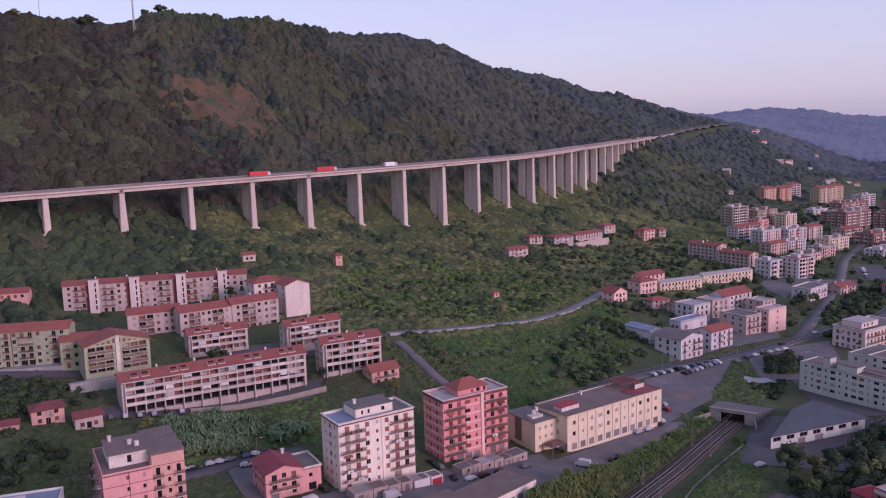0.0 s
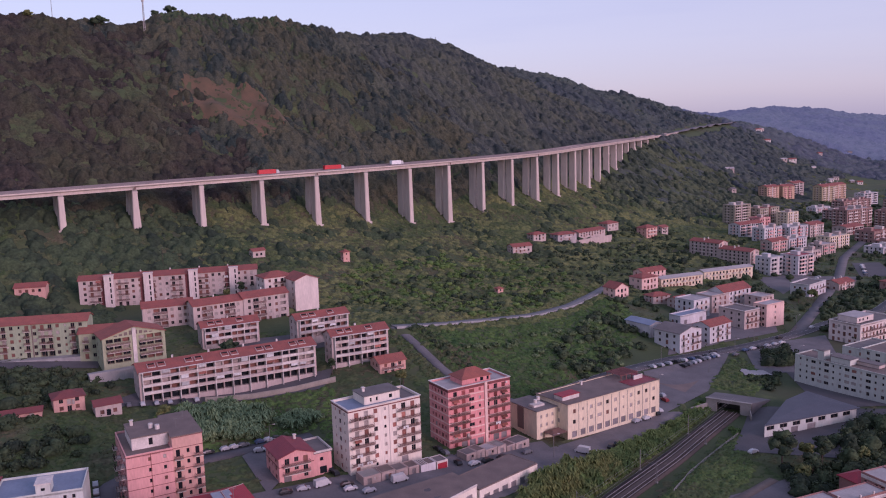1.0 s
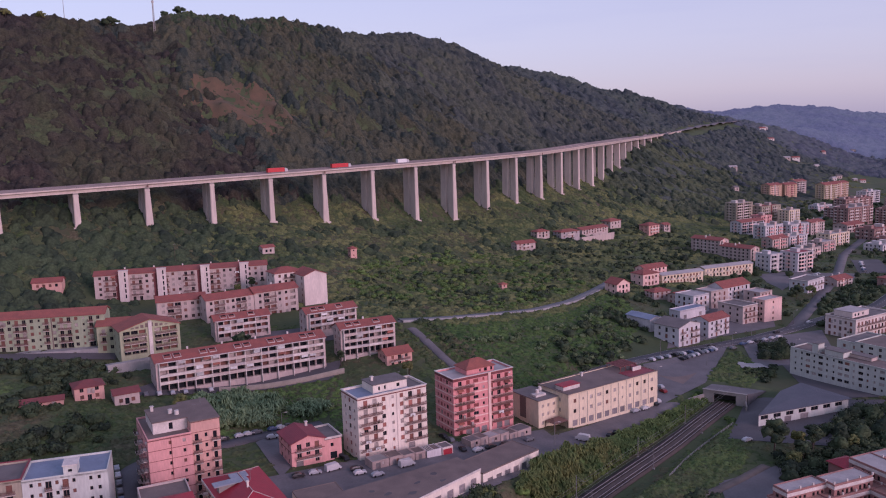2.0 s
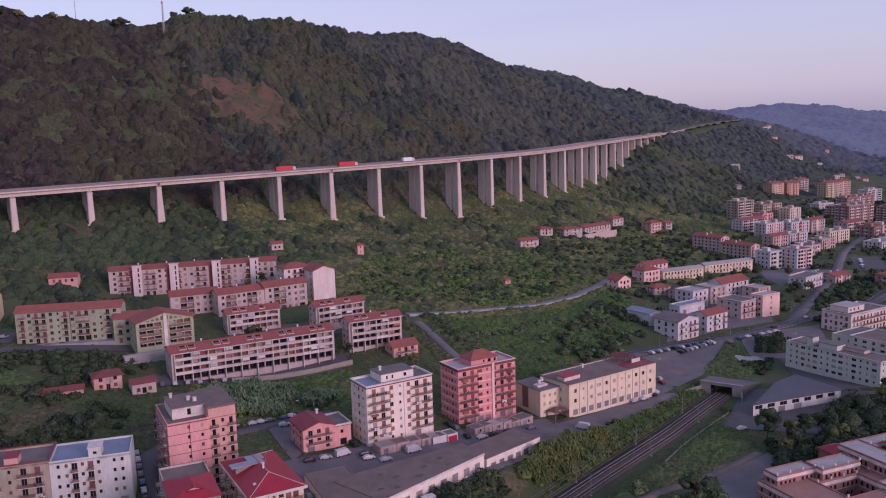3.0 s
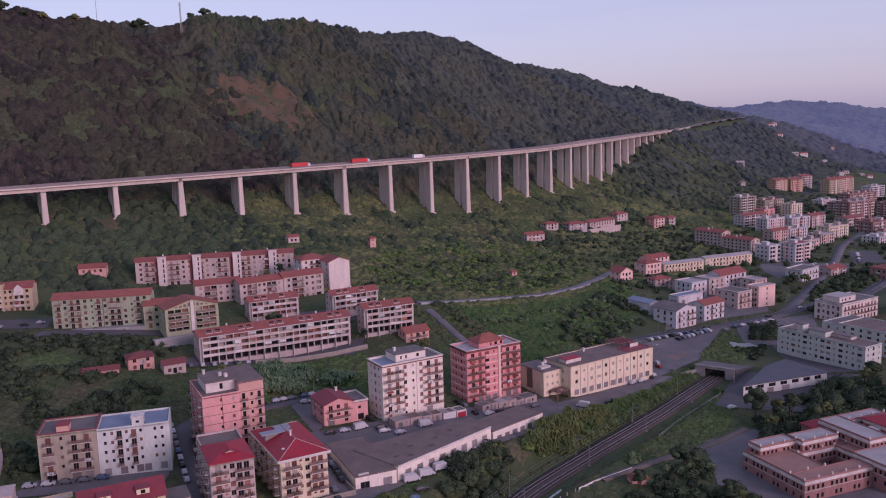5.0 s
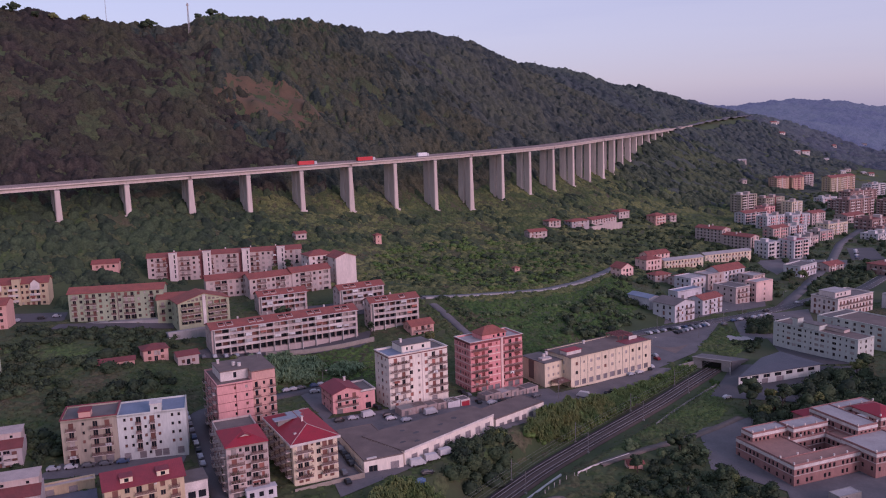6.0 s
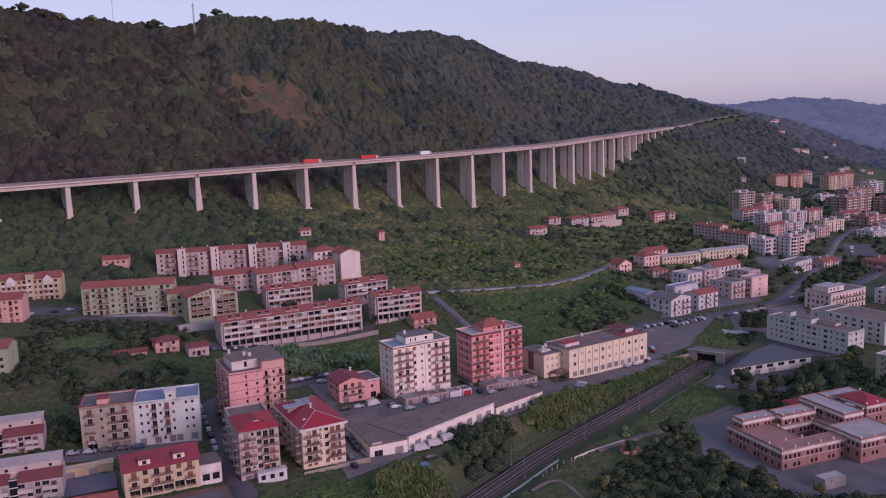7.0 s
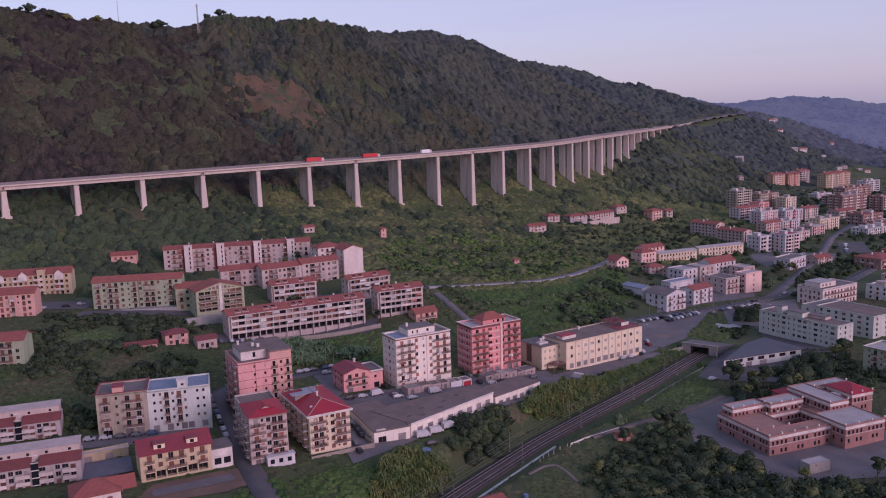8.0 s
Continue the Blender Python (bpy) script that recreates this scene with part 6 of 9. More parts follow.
pitched_roof(SCHOOL, 49.5, 60, 10.5, 23, 11.5, 1.9, ROOF_CRIMSON, hip=5.2, axis="y", name="red_roof")
pitched_roof(SCHOOL, 36, 44, 31, 38, 6.8, 1.5, ROOF_CRIMSON, hip=3.4, axis="x", name="red_roof")
part("annexe", Shape().box(36, 44, 31, 38, -3, 6.8), BRICK, SCHOOL)
part("stair_head", Shape().box(45.2, 48.8, 15, 18.5, 6.35, 10.2), TRIM, SCHOOL)
FOOTPRINTS.append((106.9, 223.2, 22, 62, 38))
FOOTPRINTS.append((121.8, 320.6, 20, 46, 23))
FOOTPRINTS.append((-19.9, 226.4, 46.5, 46, 21))
block("kiosk", "small grey outbuilding by the school", 115.0, 208.5, 22, 9.0, 4.4, -19.6, 1.9, CONC_DARK, 1, front="s.", roof=("flat", ROOF_PALE, None, 0.1), category="shed", skirt=2)

# ---- houses on the slope and the east side of town ----


def house(label, x, y, ang, L, W, H, wall, roof, floors=2, front="WDW", left="WW", z=None, name="house", plain=True, bal=(), **more):
    z = ground_at(x, y) if z is None else z
    return block(name, label, x, y, ang, L, W, z, H, wall, floors, front=front, left=left, roof=roof, plain=plain, bal=bal, category=more.pop("category", "house"), **more)


house("peach cottage with a wine-red hipped roof", -138, 315, 30, 10.5, 9, 5.4, PEACH, ("hip", 1.6, ROOF_WINE), z=1.0, plain=False)
house("low red-tiled outbuilding beside the cottage", -154, 304.5, 22, 15, 5, 2.7, PEACH, ("gable", 1.0, ROOF_WINE), floors=1, front="W.W", z=1.6)
house("grey cottage with a wine-red tiled roof beside parked cars", -123, 314.5, 30, 9, 8, 4.2, SAND, ("gable", 1.2, ROOF_WINE), floors=1, front="WDW", z=-0.6)
house("low pink house with a red roof among trees", -219, 455, 12, 15, 8, 3.6, PEACH, ("gable", 1.8, ROOF_RED), floors=1, front="WDWW")
house("orange house with red tiles by the junction", -24.0, 367.3, 30, 12.5, 9, 6.0, PEACH, ("gable", 2.0, ROOF_ORANGE), z=-5.0, plain=False, bal=((0, 2),))
house("small stone tower house in the fields", -58.5, 562, 30, 4.5, 4.5, 6.5, PEACH, ("hip", 1.2, ROOF_RED), front="s")
house("small roofed field store", -110.5, 532, 35, 8, 6, 4, SAND, ("gable", 1.2, ROOF_RED), floors=1, front="WW")
house("small orange hut in the fields", 39, 527, 30, 4, 3.5, 3.0, PEACH, ("hip", 0.8, ROOF_ORANGE), floors=1, front="s")
house("pinkish hillside house with a red roof", 61.5, 660, 25, 17, 9, 5, SAND, ("gable", 1.8, ROOF_RED), front="WDWW", bal=((1, 2),))
house("pinkish hillside house with a red roof", 83, 706, 30, 13, 9, 5.2, SAND, ("hip", 1.5, ROOF_RED))
house("white hillside villa with red tiles", 104.7, 716, 30, 20, 11, 5.6, LILAC_GREY, ("hip", 1.6, ROOF_RED), front="WDDW", bal=((1, 2),))
villa = house("wide pale villa terrace with red tiles", 127, 742, 40, 36, 12, 4.4, SAND, ("gable", 1.7, ROOF_RED), front="WDWWDWWDW")
part("terrace_wall", Shape().box(-14, 30, -12, -11.5, -7, 0.6).box(-14, -13.5, -11.5, 0, -7, 0.4), SAND, villa, "long pale retaining wall below the villa")
house("pale hillside house with red tiles", 162, 790, 40, 16, 11, 7, SAND, ("hip", 2.0, ROOF_RED))
house("orange villa with red tiles", 199, 793, 35, 15, 12, 9.5, PEACH, ("hip", 2.2, ROOF_RED), floors=3, bal=((0, 2),))
house("white annexe of the orange villa", 217, 806, 35, 9, 9, 6, SAND, ("gable", 1.6, ROOF_RED))

house("white hall with a blue-grey sheet roof", 112.5, 450.0, 33, 9, 17, 7.4, WHITE_BLUE_SHADE, ("gable", 1.2, ROOF_BLUE, "y"), front="T", left="T.T", floors=1, name="workshop", category="workshop", z=-14)
house("white apartment house with gable and balconies", 122.8, 431, 36, 17.5, 16, 10.4, WHITE_BLUE_SHADE, ("gable", 2.3, ROOF_GREY, "y"), floors=3, front="DWDD", left="WDW", z=-17.4, plain=False, bal=((0, 0), (2, 3)))
house("white apartment house with a red gabled roof", 143.7, 448.2, 36, 18.5, 10.5, 9.6, WHITE_BLUE_SHADE, ("gable", 2.0, ROOF_RED), floors=3, front="WDWD", left="W.W", z=-17.8, plain=False, bal=((1, 1), (3, 3)))
house("flat-roofed grey apartment house", 173.8, 480, 31, 13, 18, 10.2, SAND, ("flat", ROOF_GREY, TRIM), floors=3, front="DWD", left="WWW", z=-18.6, plain=False, bal=((0, 2),))
house("plain pink apartment block by the road", 189.3, 487.5, 32, 16, 9, 13.2, ROSE_PALE, ("flat", ROOF_PALE, None), floors=4, front=".W.", left="WDW", z=-19.9, plain=False)
house("pale apartment block with frames", 150.5, 497, 33, 14, 14, 10, WHITE_BLUE_SHADE, ("flat", ROOF_PALE, None), floors=3, front="DDD", left="WDW", bal=((0, 2),))
house("pale apartment block with small balconies", 166, 512, 33, 16, 12, 10.5, SAND, ("flat", ROOF_PALE, None), floors=3, front="DWD", left="WW", bal=((0, 0),))
house("pale block with a red tiled roof", 176, 520, 33, 26, 12, 12.5, WHITE_BLUE_SHADE, ("gable", 3.0, ROOF_RED), floors=4, front="DWDDWD", left="WW", bal=((0, 0), (2, 3)))
house("pale apartment block with a flat roof", 196, 512, 33, 12, 12, 12, SAND, ("flat", ROOF_PALE, None), floors=4, front="DWD", left="WW", bal=((0, 2),))
house("low white store with a blue roof", 137, 478, 33, 22, 8, 5, WHITE_BLUE_SHADE, ("flat", ROOF_BLUE, None), floors=1, front="G.G")
house("cream villa with a flat roof and porch", 250.5, 568.5, 40, 24, 13, 8.0, WHITE_BLUE_SHADE, ("flat", ROOF_GREY, TRIM), front="DWDWD", left="WDW", z=-20.6, bal=((0, 1), (3, 4)), plain=False)
house("red-tiled house in a garden", 112.8, 533.5, 30, 11, 11, 6.5, ROSE_PALE, ("gable", 3.0, ROOF_RED, "y"))
house("pink house with a red hipped roof", 139, 572, 30, 15, 12, 8, ROSE_PALE, ("hip", 2.2, ROOF_RED), front="WDDW")
house("pale garden house with red tiles", 133.7, 522.5, 25, 13, 9, 4.6, SAND, ("hip", 1.6, ROOF_RED))
house("pale garden house with red tiles", 147, 515, 33, 10, 9, 5.5, SAND, ("gable", 1.8, ROOF_RED))
house("pale cottage with a grey gable", 152.5, 511, 33, 11, 9, 6, WHITE_BLUE_SHADE, ("gable", 2.0, ROOF_GREY, "y"))
house("red-roofed farmhouse by the road", 147, 600, 30, 22, 10, 6, ROSE_PALE, ("gable", 2.2, ROOF_RED), front="WDWDW")
for x, y, L in ((155.5, 584.5, 36), (196, 618, 46)):
    house("low cream row houses with grey roofs", x, y, 23, L, 9, 6.8, CREAM, ("gable", 1.2, ROOF_PALE), front="DW" * int(L / 6), z=ground_at(x + 10, y) - 0.3, bal=tuple((2 * k, 2 * k) for k in range(int(L / 6))), group="cream row houses")

# far apartment district
def far_block(label, x, y, L, W, H, wall, roof=("flat", ROOF_PALE, None), ang=31, lift=0.0):
    rng = random.Random(int(x) * 3 + int(y))
    small = L < 20 and H < 5
    n, m, f = max(2, int(L / 3.3)), max(1, int(W / 4.2)), max(1, round(H / 3.2))
    z = ground_at(x, y) - 0.3 + lift
    far = y > 640
    rows = rng.choice(("DDWD", "WDDs", "DDsD", "LLWL"))
    pat = "WD" if small else "".join(rows[k % 4] for k in range(n))
    pairs = () if small else tuple((k, k + 1) if pat[k:k + 2] in ("DD", "LL") else (k, k) for k in range(n) if pat[k] in "DL" and not (k and pat[k - 1:k + 1] in ("DD", "LL")))
    t = block("farmhouse" if small else "apartment_building", label, x, y, ang, L, W, z, H, wall, f, front=pat, left="".join("WD"[k % 2] for k in range(m)), bal=pairs, bal_left=() if small else tuple((k, k) for k in range(1, m, 2)),
              roof=roof, plain=True, joined=far, skirt=5, group="scattered farmhouses" if small else "apartment blocks of the far district", seed=int(x), solid=True, slab=rng.choice((SLAB, TRIM, TRIM, ROSE_PALE, SALMON)), category="house" if small else "apartment building")
    if small:
        return t
    # a stair strip of another colour, and roof things
    u = L * rng.uniform(0.4, 0.6)
    part("stair_strip", Shape().box(u - 0.9, u + 0.9, -0.35, -0.004, 0, H + 0.6), rng.choice((TRIM, SAND, ROSE_PALE, MAROON)), t)
    if roof[0] == "flat":
        for k in range(max(1, int(L / 12))):
            a = L * (k + rng.uniform(0.2, 0.6)) / max(1, int(L / 12))
            part("roof_room", Shape().box(a - 1.8, a + 1.8, W * 0.3, W * 0.7, H - 0.1, H + 2.5).box(a - 2.0, a + 2.0, W * 0.3 - 0.2, W * 0.7 + 0.2, H + 2.503, H + 2.7), rng.choice((TRIM, wall, SAND)), t)
    else:
        for a in (0.25, 0.7):
            part("chimney", Shape().box(L * a - 0.5, L * a + 0.5, W * 0.55, W * 0.55 + 0.9, H + 0.5, H + roof[1] + 1.2), TRIM, t)
    return t


far_block("long pinkish apartment row with red tiles", 257, 690, 12, 30, 11.5, SAND, ("gable", 2, ROOF_RED, "y"), 35)
far_block("long pinkish apartment row with red tiles", 240, 715, 12, 30, 11.5, SAND, ("gable", 2, ROOF_RED, "y"), 35, 1)
far_block("white apartment block with pink panels", 257, 649, 15, 14, 14, WHITE_BLUE_SHADE)
far_block("white apartment block with red penthouse", 277, 646, 19, 16, 15, WHITE_BLUE_SHADE, ("flat", ROOF_CRIMSON, None))
far_block("tall grey apartment slab with balconies", 322, 905, 26, 16, 21, GREYWALL)
far_block("tall grey apartment slab with balconies", 352, 912, 32, 16, 20, GREYWALL, ("flat", ROOF_RED, None))
far_block("pale cream apartment slab in town", 376, 898, 18, 14, 18, CREAM)
far_block("bright orange-red apartment block in town", 336, 872, 17, 14, 14, SALMON, ("flat", ROOF_CRIMSON, None))
far_block("white apartment row with red tiles and balconies", 301, 832, 34, 14, 12, WHITE_BLUE_SHADE, ("gable", 2, ROOF_RED))
far_block("white apartment row with red tiles and balconies", 313, 802, 26, 14, 13, WHITE_BLUE_SHADE)
far_block("white apartment block with flat roof", 346, 822, 28, 14, 13, WHITE_BLUE_SHADE)
far_block("pale apartment block with small balconies", 376, 845, 22, 14, 13, SAND, ("gable", 2, ROOF_RED))
far_block("pinkish apartment block with red tiles", 300, 752, 22, 12, 10, SAND, ("gable", 2, ROOF_RED))
far_block("pale low block among apartment houses", 322, 768, 26, 13, 9, WHITE_BLUE_SHADE)
far_block("pinkish low block with grey roof", 306, 705, 26, 12, 8, SAND, ("flat", ROOF_GREY, None))
far_block("cream apartment block with balconies", 360, 770, 30, 14, 12, CREAM)
far_block("grey low block beside the road", 340, 742, 20, 14, 9, SAND)
far_block("red-brown brick factory block in town", 420, 806, 34, 20, 11, BRICK_PALE, ("flat", ROOF_RED, None))
far_block("red-brown long hall with flat roof", 416, 772, 50, 16, 6, BRICK_PALE, ("flat", ROOF_RED, None))
far_block("red-brown brick apartment slab in town", 448, 915, 46, 18, 20, BRICK_PALE)
far_block("red-brown brick apartment slab in town", 500, 925, 40, 18, 18, BRICK_PALE)
far_block("red-brown low block with red roof", 470, 985, 50, 18, 12, BRICK_PALE, ("flat", ROOF_RED, None))
far_block("orange apartment row on the edge of town", 468, 1182, 26, 15, 18, APRICOT, ("gable", 2.5, ROOF_RED))
far_block("orange apartment row on the edge of town", 496, 1196, 26, 15, 18, APRICOT, ("gable", 2.5, ROOF_RED))
far_block("pink apartment block with red tiles", 530, 1240, 24, 15, 17, SAND, ("gable", 2.5, ROOF_RED))
far_block("yellow apartment tower with gables", 552, 1196, 30, 15, 22, YELLOW, ("gable", 3, ROOF_RED))
far_block("peach apartment block with orange tiles", 592, 1245, 30, 15, 20, APRICOT, ("gable", 2.5, ROOF_RED))
far_block("white apartment block with flat roof", 606, 1185, 34, 15, 16, WHITE_BLUE_SHADE)
far_block("red-brown brick apartment slab in town", 536, 1100, 60, 18, 13, BRICK_PALE, ("flat", ROOF_RED, None))
far_block("red-brown brick apartment slab in town", 610, 1110, 60, 18, 14, BRICK_PALE, ("flat", ROOF_RED, None))
far_block("white low block at the town edge", 490, 1080, 30, 14, 7, WHITE_BLUE_SHADE)
far_block("red-roofed brick hall beside the railway", 318, 566, 30, 22, 8, BRICK_PALE, ("hip", 2, ROOF_RED))
far_block("red-roofed brick hall beside the railway", 352, 600, 30, 18, 8, BRICK_PALE, ("hip", 2, ROOF_RED))
far_block("pale red-roofed house beside the railway", 281, 590, 18, 12, 5, SAND, ("gable", 2, ROOF_RED))
far_block("pale office block with flat roof", 268, 456, 26, 16, 9, WHITE_BLUE_SHADE)
far_block("pale shop block with grey roof", 300, 500, 30, 16, 7, SAND, ("flat", ROOF_GREY, None))
far_block("white low warehouse with flat roof", 392, 738, 36, 18, 6, WHITE_BLUE_SHADE)
far_block("pale low block among apartment houses", 420, 860, 30, 16, 8, SAND, ("gable", 2, ROOF_RED))
# scattered farms and hamlets up the valley
rng = random.Random(7)
for x, y, L_ in ((649, 1572, 18), (672, 1589, 22), (706, 1567, 14), (674, 1758, 24), (693, 1783, 20), (1026, 2379, 14), (454, 1306, 18), (662, 1678, 22), (797, 1738, 14), (913, 1848, 14), (689, 1461, 14), (710, 1491, 16), (738, 1484, 16), (747, 1479, 14), (415, 1172, 12)):
    far_block("small far farmhouse among trees", x, y, L_ * 0.7, rng.uniform(6, 9), rng.uniform(3, 4.5), rng.choice((TRIM, SAND, SAND)), ("gable", 1.8, rng.choice((ROOF_PALE, ROOF_GREY, ROOF_RED))), rng.uniform(0, 40), 0.6)

# ---- railway ----
RAILWAY = WAYS["railway"]
track = tagged(new("railway_track"), "double railway track on dark ballast in a shallow cutting", "railway track", kind="structure")


def offset_line(line, off, lift):
    t = np.gradient(line[:, :2], axis=0)
    t /= np.linalg.norm(t, axis=1)[:, None]
    return np.concatenate([line[:, :2] + np.stack([-t[:, 1], t[:, 0]], 1) * off, line[:, 2:] + lift], 1)


def sweep(line, half, z0, z1):
    """A long bar of rectangular section along a line."""
    a, b = offset_line(line, -half, 0), offset_line(line, half, 0)
    k = len(line)
    v = np.concatenate([a + (0, 0, z0), a + (0, 0, z1), b + (0, 0, z1), b + (0, 0, z0)])
    f = [(r * k + i, r * k + i + 1, ((r + 1) % 4) * k + i + 1, ((r + 1) % 4) * k + i) for r in range(4) for i in range(k - 1)]
    return v, np.array(f)


def rail_part(name, material, line, half, z0, z1):
    v, f = sweep(line, half, z0, z1)
    ob = quads(name, material, v, f)
    ob.parent = track
    return ob


rail_part("ballast", BALLAST, RAILWAY, 4.4, -0.4, 0.35)
for mid in (-2.0, 2.0):
    for side in (-0.75, 0.75):
        rail_part("rail", STEEL, offset_line(RAILWAY, mid + side, 0), 0.085, 0.5, 0.68)
s = Shape()
run = np.concatenate([[0], np.cumsum(np.hypot(*np.diff(RAILWAY[:, :2], axis=0).T))])
for mid in (-2.0, 2.0):
    ln = offset_line(RAILWAY, mid, 0)
    for at in np.arange(140, run[-1], 0.65):
        p = [float(np.interp(at, run, ln[:, c])) for c in range(3)]
        q = [float(np.interp(at + 0.3, run, ln[:, c])) for c in range(3)]
        d = Vector((q[0] - p[0], q[1] - p[1], 0)).normalized()
        n = Vector((-d.y, d.x, 0))
        c = Vector(p)
        top = [c + n * a + d * b + Vector((0, 0, 0.45)) for a, b in ((-1.25, -0.13), (1.25, -0.13), (1.25, 0.13), (-1.25, 0.13))]
        low = [v - Vector((0, 0, 0.2)) for v in top]
        s.face(top)
        for i in range(4):
            s.face([top[i], top[(i + 1) % 4], low[(i + 1) % 4], low[i]])
ob = part("sleepers", s, SLEEPER, track)
tagged(ob, kind="stuff")
# cable trough and pale edge wall on the right of the line
wall_line = offset_line(RAILWAY, -7.4, 0)[40:92]
v, f = sweep(wall_line, 0.16, -1.0, 0.75)
tagged(quads("retaining_wall", WHITEWASH, v, f), "low pale wall beside the railway line", "wall", kind="structure")
q = np.array([(37.6, 229.0), (39.1, 230.2), (43.6, 234.6), (47.2, 237.4), (50.8, 240.1), (54.4, 243.0), (58.1, 246.0)])
v, f = sweep(np.concatenate([q, land(q[:, 0], q[:, 1])[:, None]], 1), 0.09, -0.8, 0.5)
tagged(quads("garden_wall", TRIM, v, f), "thin broken whitewashed garden wall", "wall", kind="structure")


def catenary_mast():
    top = tagged(new("catenary_mast"), "grey steel catenary mast beside the railway", "catenary mast", "catenary masts")
    part("pole", Shape().tube((0, 0, -0.6), (0, 0, 7.6), 0.16, 0.11, 6), GALV, top)
    part("arm", Shape().tube((0, 0, 6.0), (3.2, 0, 6.3), 0.05, 0.04, 5).tube((0, 0, 7.2), (3.0, 0, 6.35), 0.03, 0.03, 4), GALV, top)
    part("footing", Shape().box(-0.4, 0.4, -0.4, 0.4, -1.2, 0.15), CONC_DARK, top)
    return top


mast = catenary_mast()
spots = []
for k, at in enumerate(np.arange(170, run[-1] - 6, 42.0)):
    for side, turn in ((-4.6, 180), (4.6, 0)):
        ln = offset_line(RAILWAY, side, 0)
        p = [float(np.interp(at + (0 if side < 0 else 6), run, ln[:, c])) for c in range(3)]
        a = math.degrees(math.atan2(RAILWAY[-1, 1] - RAILWAY[-12, 1], RAILWAY[-1, 0] - RAILWAY[-12, 0]))
        spots.append(pose(p[0], p[1], p[2] + 0.35, 0, 0, a - 90 + turn))
mast.matrix_basis = spots[0]
for m in spots[1:]:
    copy_thing(mast, m)
for mid in (-1.8, 1.8):
    wire = new("contact_wire", None)
    tagged(wire, "thin overhead contact wires above the railway", "overhead wire")
    for h in (6.2, 7.3):
        v, f = sweep(offset_line(RAILWAY, mid, 0), 0.02, h, h + 0.04)
        w_ = quads("wire", GALV, v, f)
        w_.parent = wire

# road bridge over the line
bridge = tagged(new("railway_underpass"), "weathered concrete underpass portal where the line goes below the road", "underpass")
bridge.matrix_world = pose(120.3, 354.6, -21.5, 0, 0, -33)
part("portal", Shape().box(-9, -4.7, 0, 1.0, -1, 4.1).box(4.7, 9, 0, 1.0, -1, 4.1).box(-9, 9, -0.1, 1.0, 4.103, 5.2).box(-9.3, 9.3, -0.4, 0.9, 5.203, 5.5), CONC_DARK, bridge)
# Dark lining and an added back plate stand for the unlit depth.
part("tunnel_side", Shape().box(-5.4, -4.65, 1.0, 6, -1, 4.1), TUNNEL, bridge)
part("tunnel_roof", Shape().box(-5.4, 5.4, 1.0, 6, 4.103, 4.25), TUNNEL, bridge)
part("tunnel_side", Shape().box(4.65, 5.4, 1.0, 6, -1, 4.1), TUNNEL, bridge)
part("tunnel_end", Shape().box(-5.4, 5.4, 6.01, 6.3, -1, 4.2), TUNNEL, bridge)
s = Shape()
deck = [(-9.2, 0.95, 5.3), (9.2, 0.95, 5.3), (13, 19, 2.2), (-10, 19, 2.2)]
s.face(deck)
for p, q in zip(deck[1:], deck[2:] + deck[:1]):
    s.face([p, q, (q[0], q[1], -1.0), (p[0], p[1], -1.0)])
part("bridge_deck", s, ASPHALT_PALE, bridge, "asphalt road deck over the line")
part("wing_wall", Shape().prism([(-9, 0), (-8.5, 0), (-12.5, -9), (-13, -9)], -1, 3.2), CONC_DARK, bridge)
part("wing_wall", Shape().prism([(9, 0), (8.5, 0), (10.5, -7), (11, -7)], -1, 2.6), CONC_DARK, bridge)

# garden wall below the long terrace
for a, b in (((-90, 337.5), (-57, 351.5)), ((-57, 351.5), (-42, 360))):
    n = 8
    pts = [(a[0] + (b[0] - a[0]) * k / n, a[1] + (b[1] - a[1]) * k / n) for k in range(n + 1)]
    ln = np.array([(x, y, ground_at(x, y)) for x, y in pts])
    v, f = sweep(ln, 0.22, -1.5, 2.3)
    tagged(quads("retaining_wall", STONEWALL, v, f), "old stained garden wall below the terrace", "wall", kind="structure")
ln = np.array([(84.1, 320.4, -21.2), (87.0, 328, -20.8), (91.0, 336.0, -20.4), (96.0, 342.5, -20.2), (101.6, 348.3, -20.0)])
v, f = sweep(ln, 0.08, -0.8, 1.7)
tagged(quads("fence", PALE_GREY, v, f), "pale sheet fence curving along the railway bank", "fence", kind="structure")

# wire fence round the triangular lawn
lawn_fence = tagged(new("wire_fence"), "low pale wire fence along the edge of the triangular lawn", "fence")
FENCE = [(75, 276), (85.5, 294), (97, 308), (105.4, 317.3), (114.1, 326.2)]
for n, (p, q) in enumerate(zip(FENCE, FENCE[1:])):
    k = 6
    pts = [(p[0] + (q[0] - p[0]) * i / k, p[1] + (q[1] - p[1]) * i / k) for i in range(k + 1)]
    ln = np.array([(x, y, ground_at(x, y)) for x, y in pts])
    for h in (0.35, 0.75, 1.15):
        v, f = sweep(ln, 0.05, h, h + 0.08)
        w_ = quads("wire", PALE_GREY, v, f)
        w_.parent = lawn_fence
    for x, y, z in ln[:-1]:
        part("post", Shape().box(x - 0.07, x + 0.07, y - 0.07, y + 0.07, z - 0.3, z + 1.3), PALE_GREY, lawn_fence)

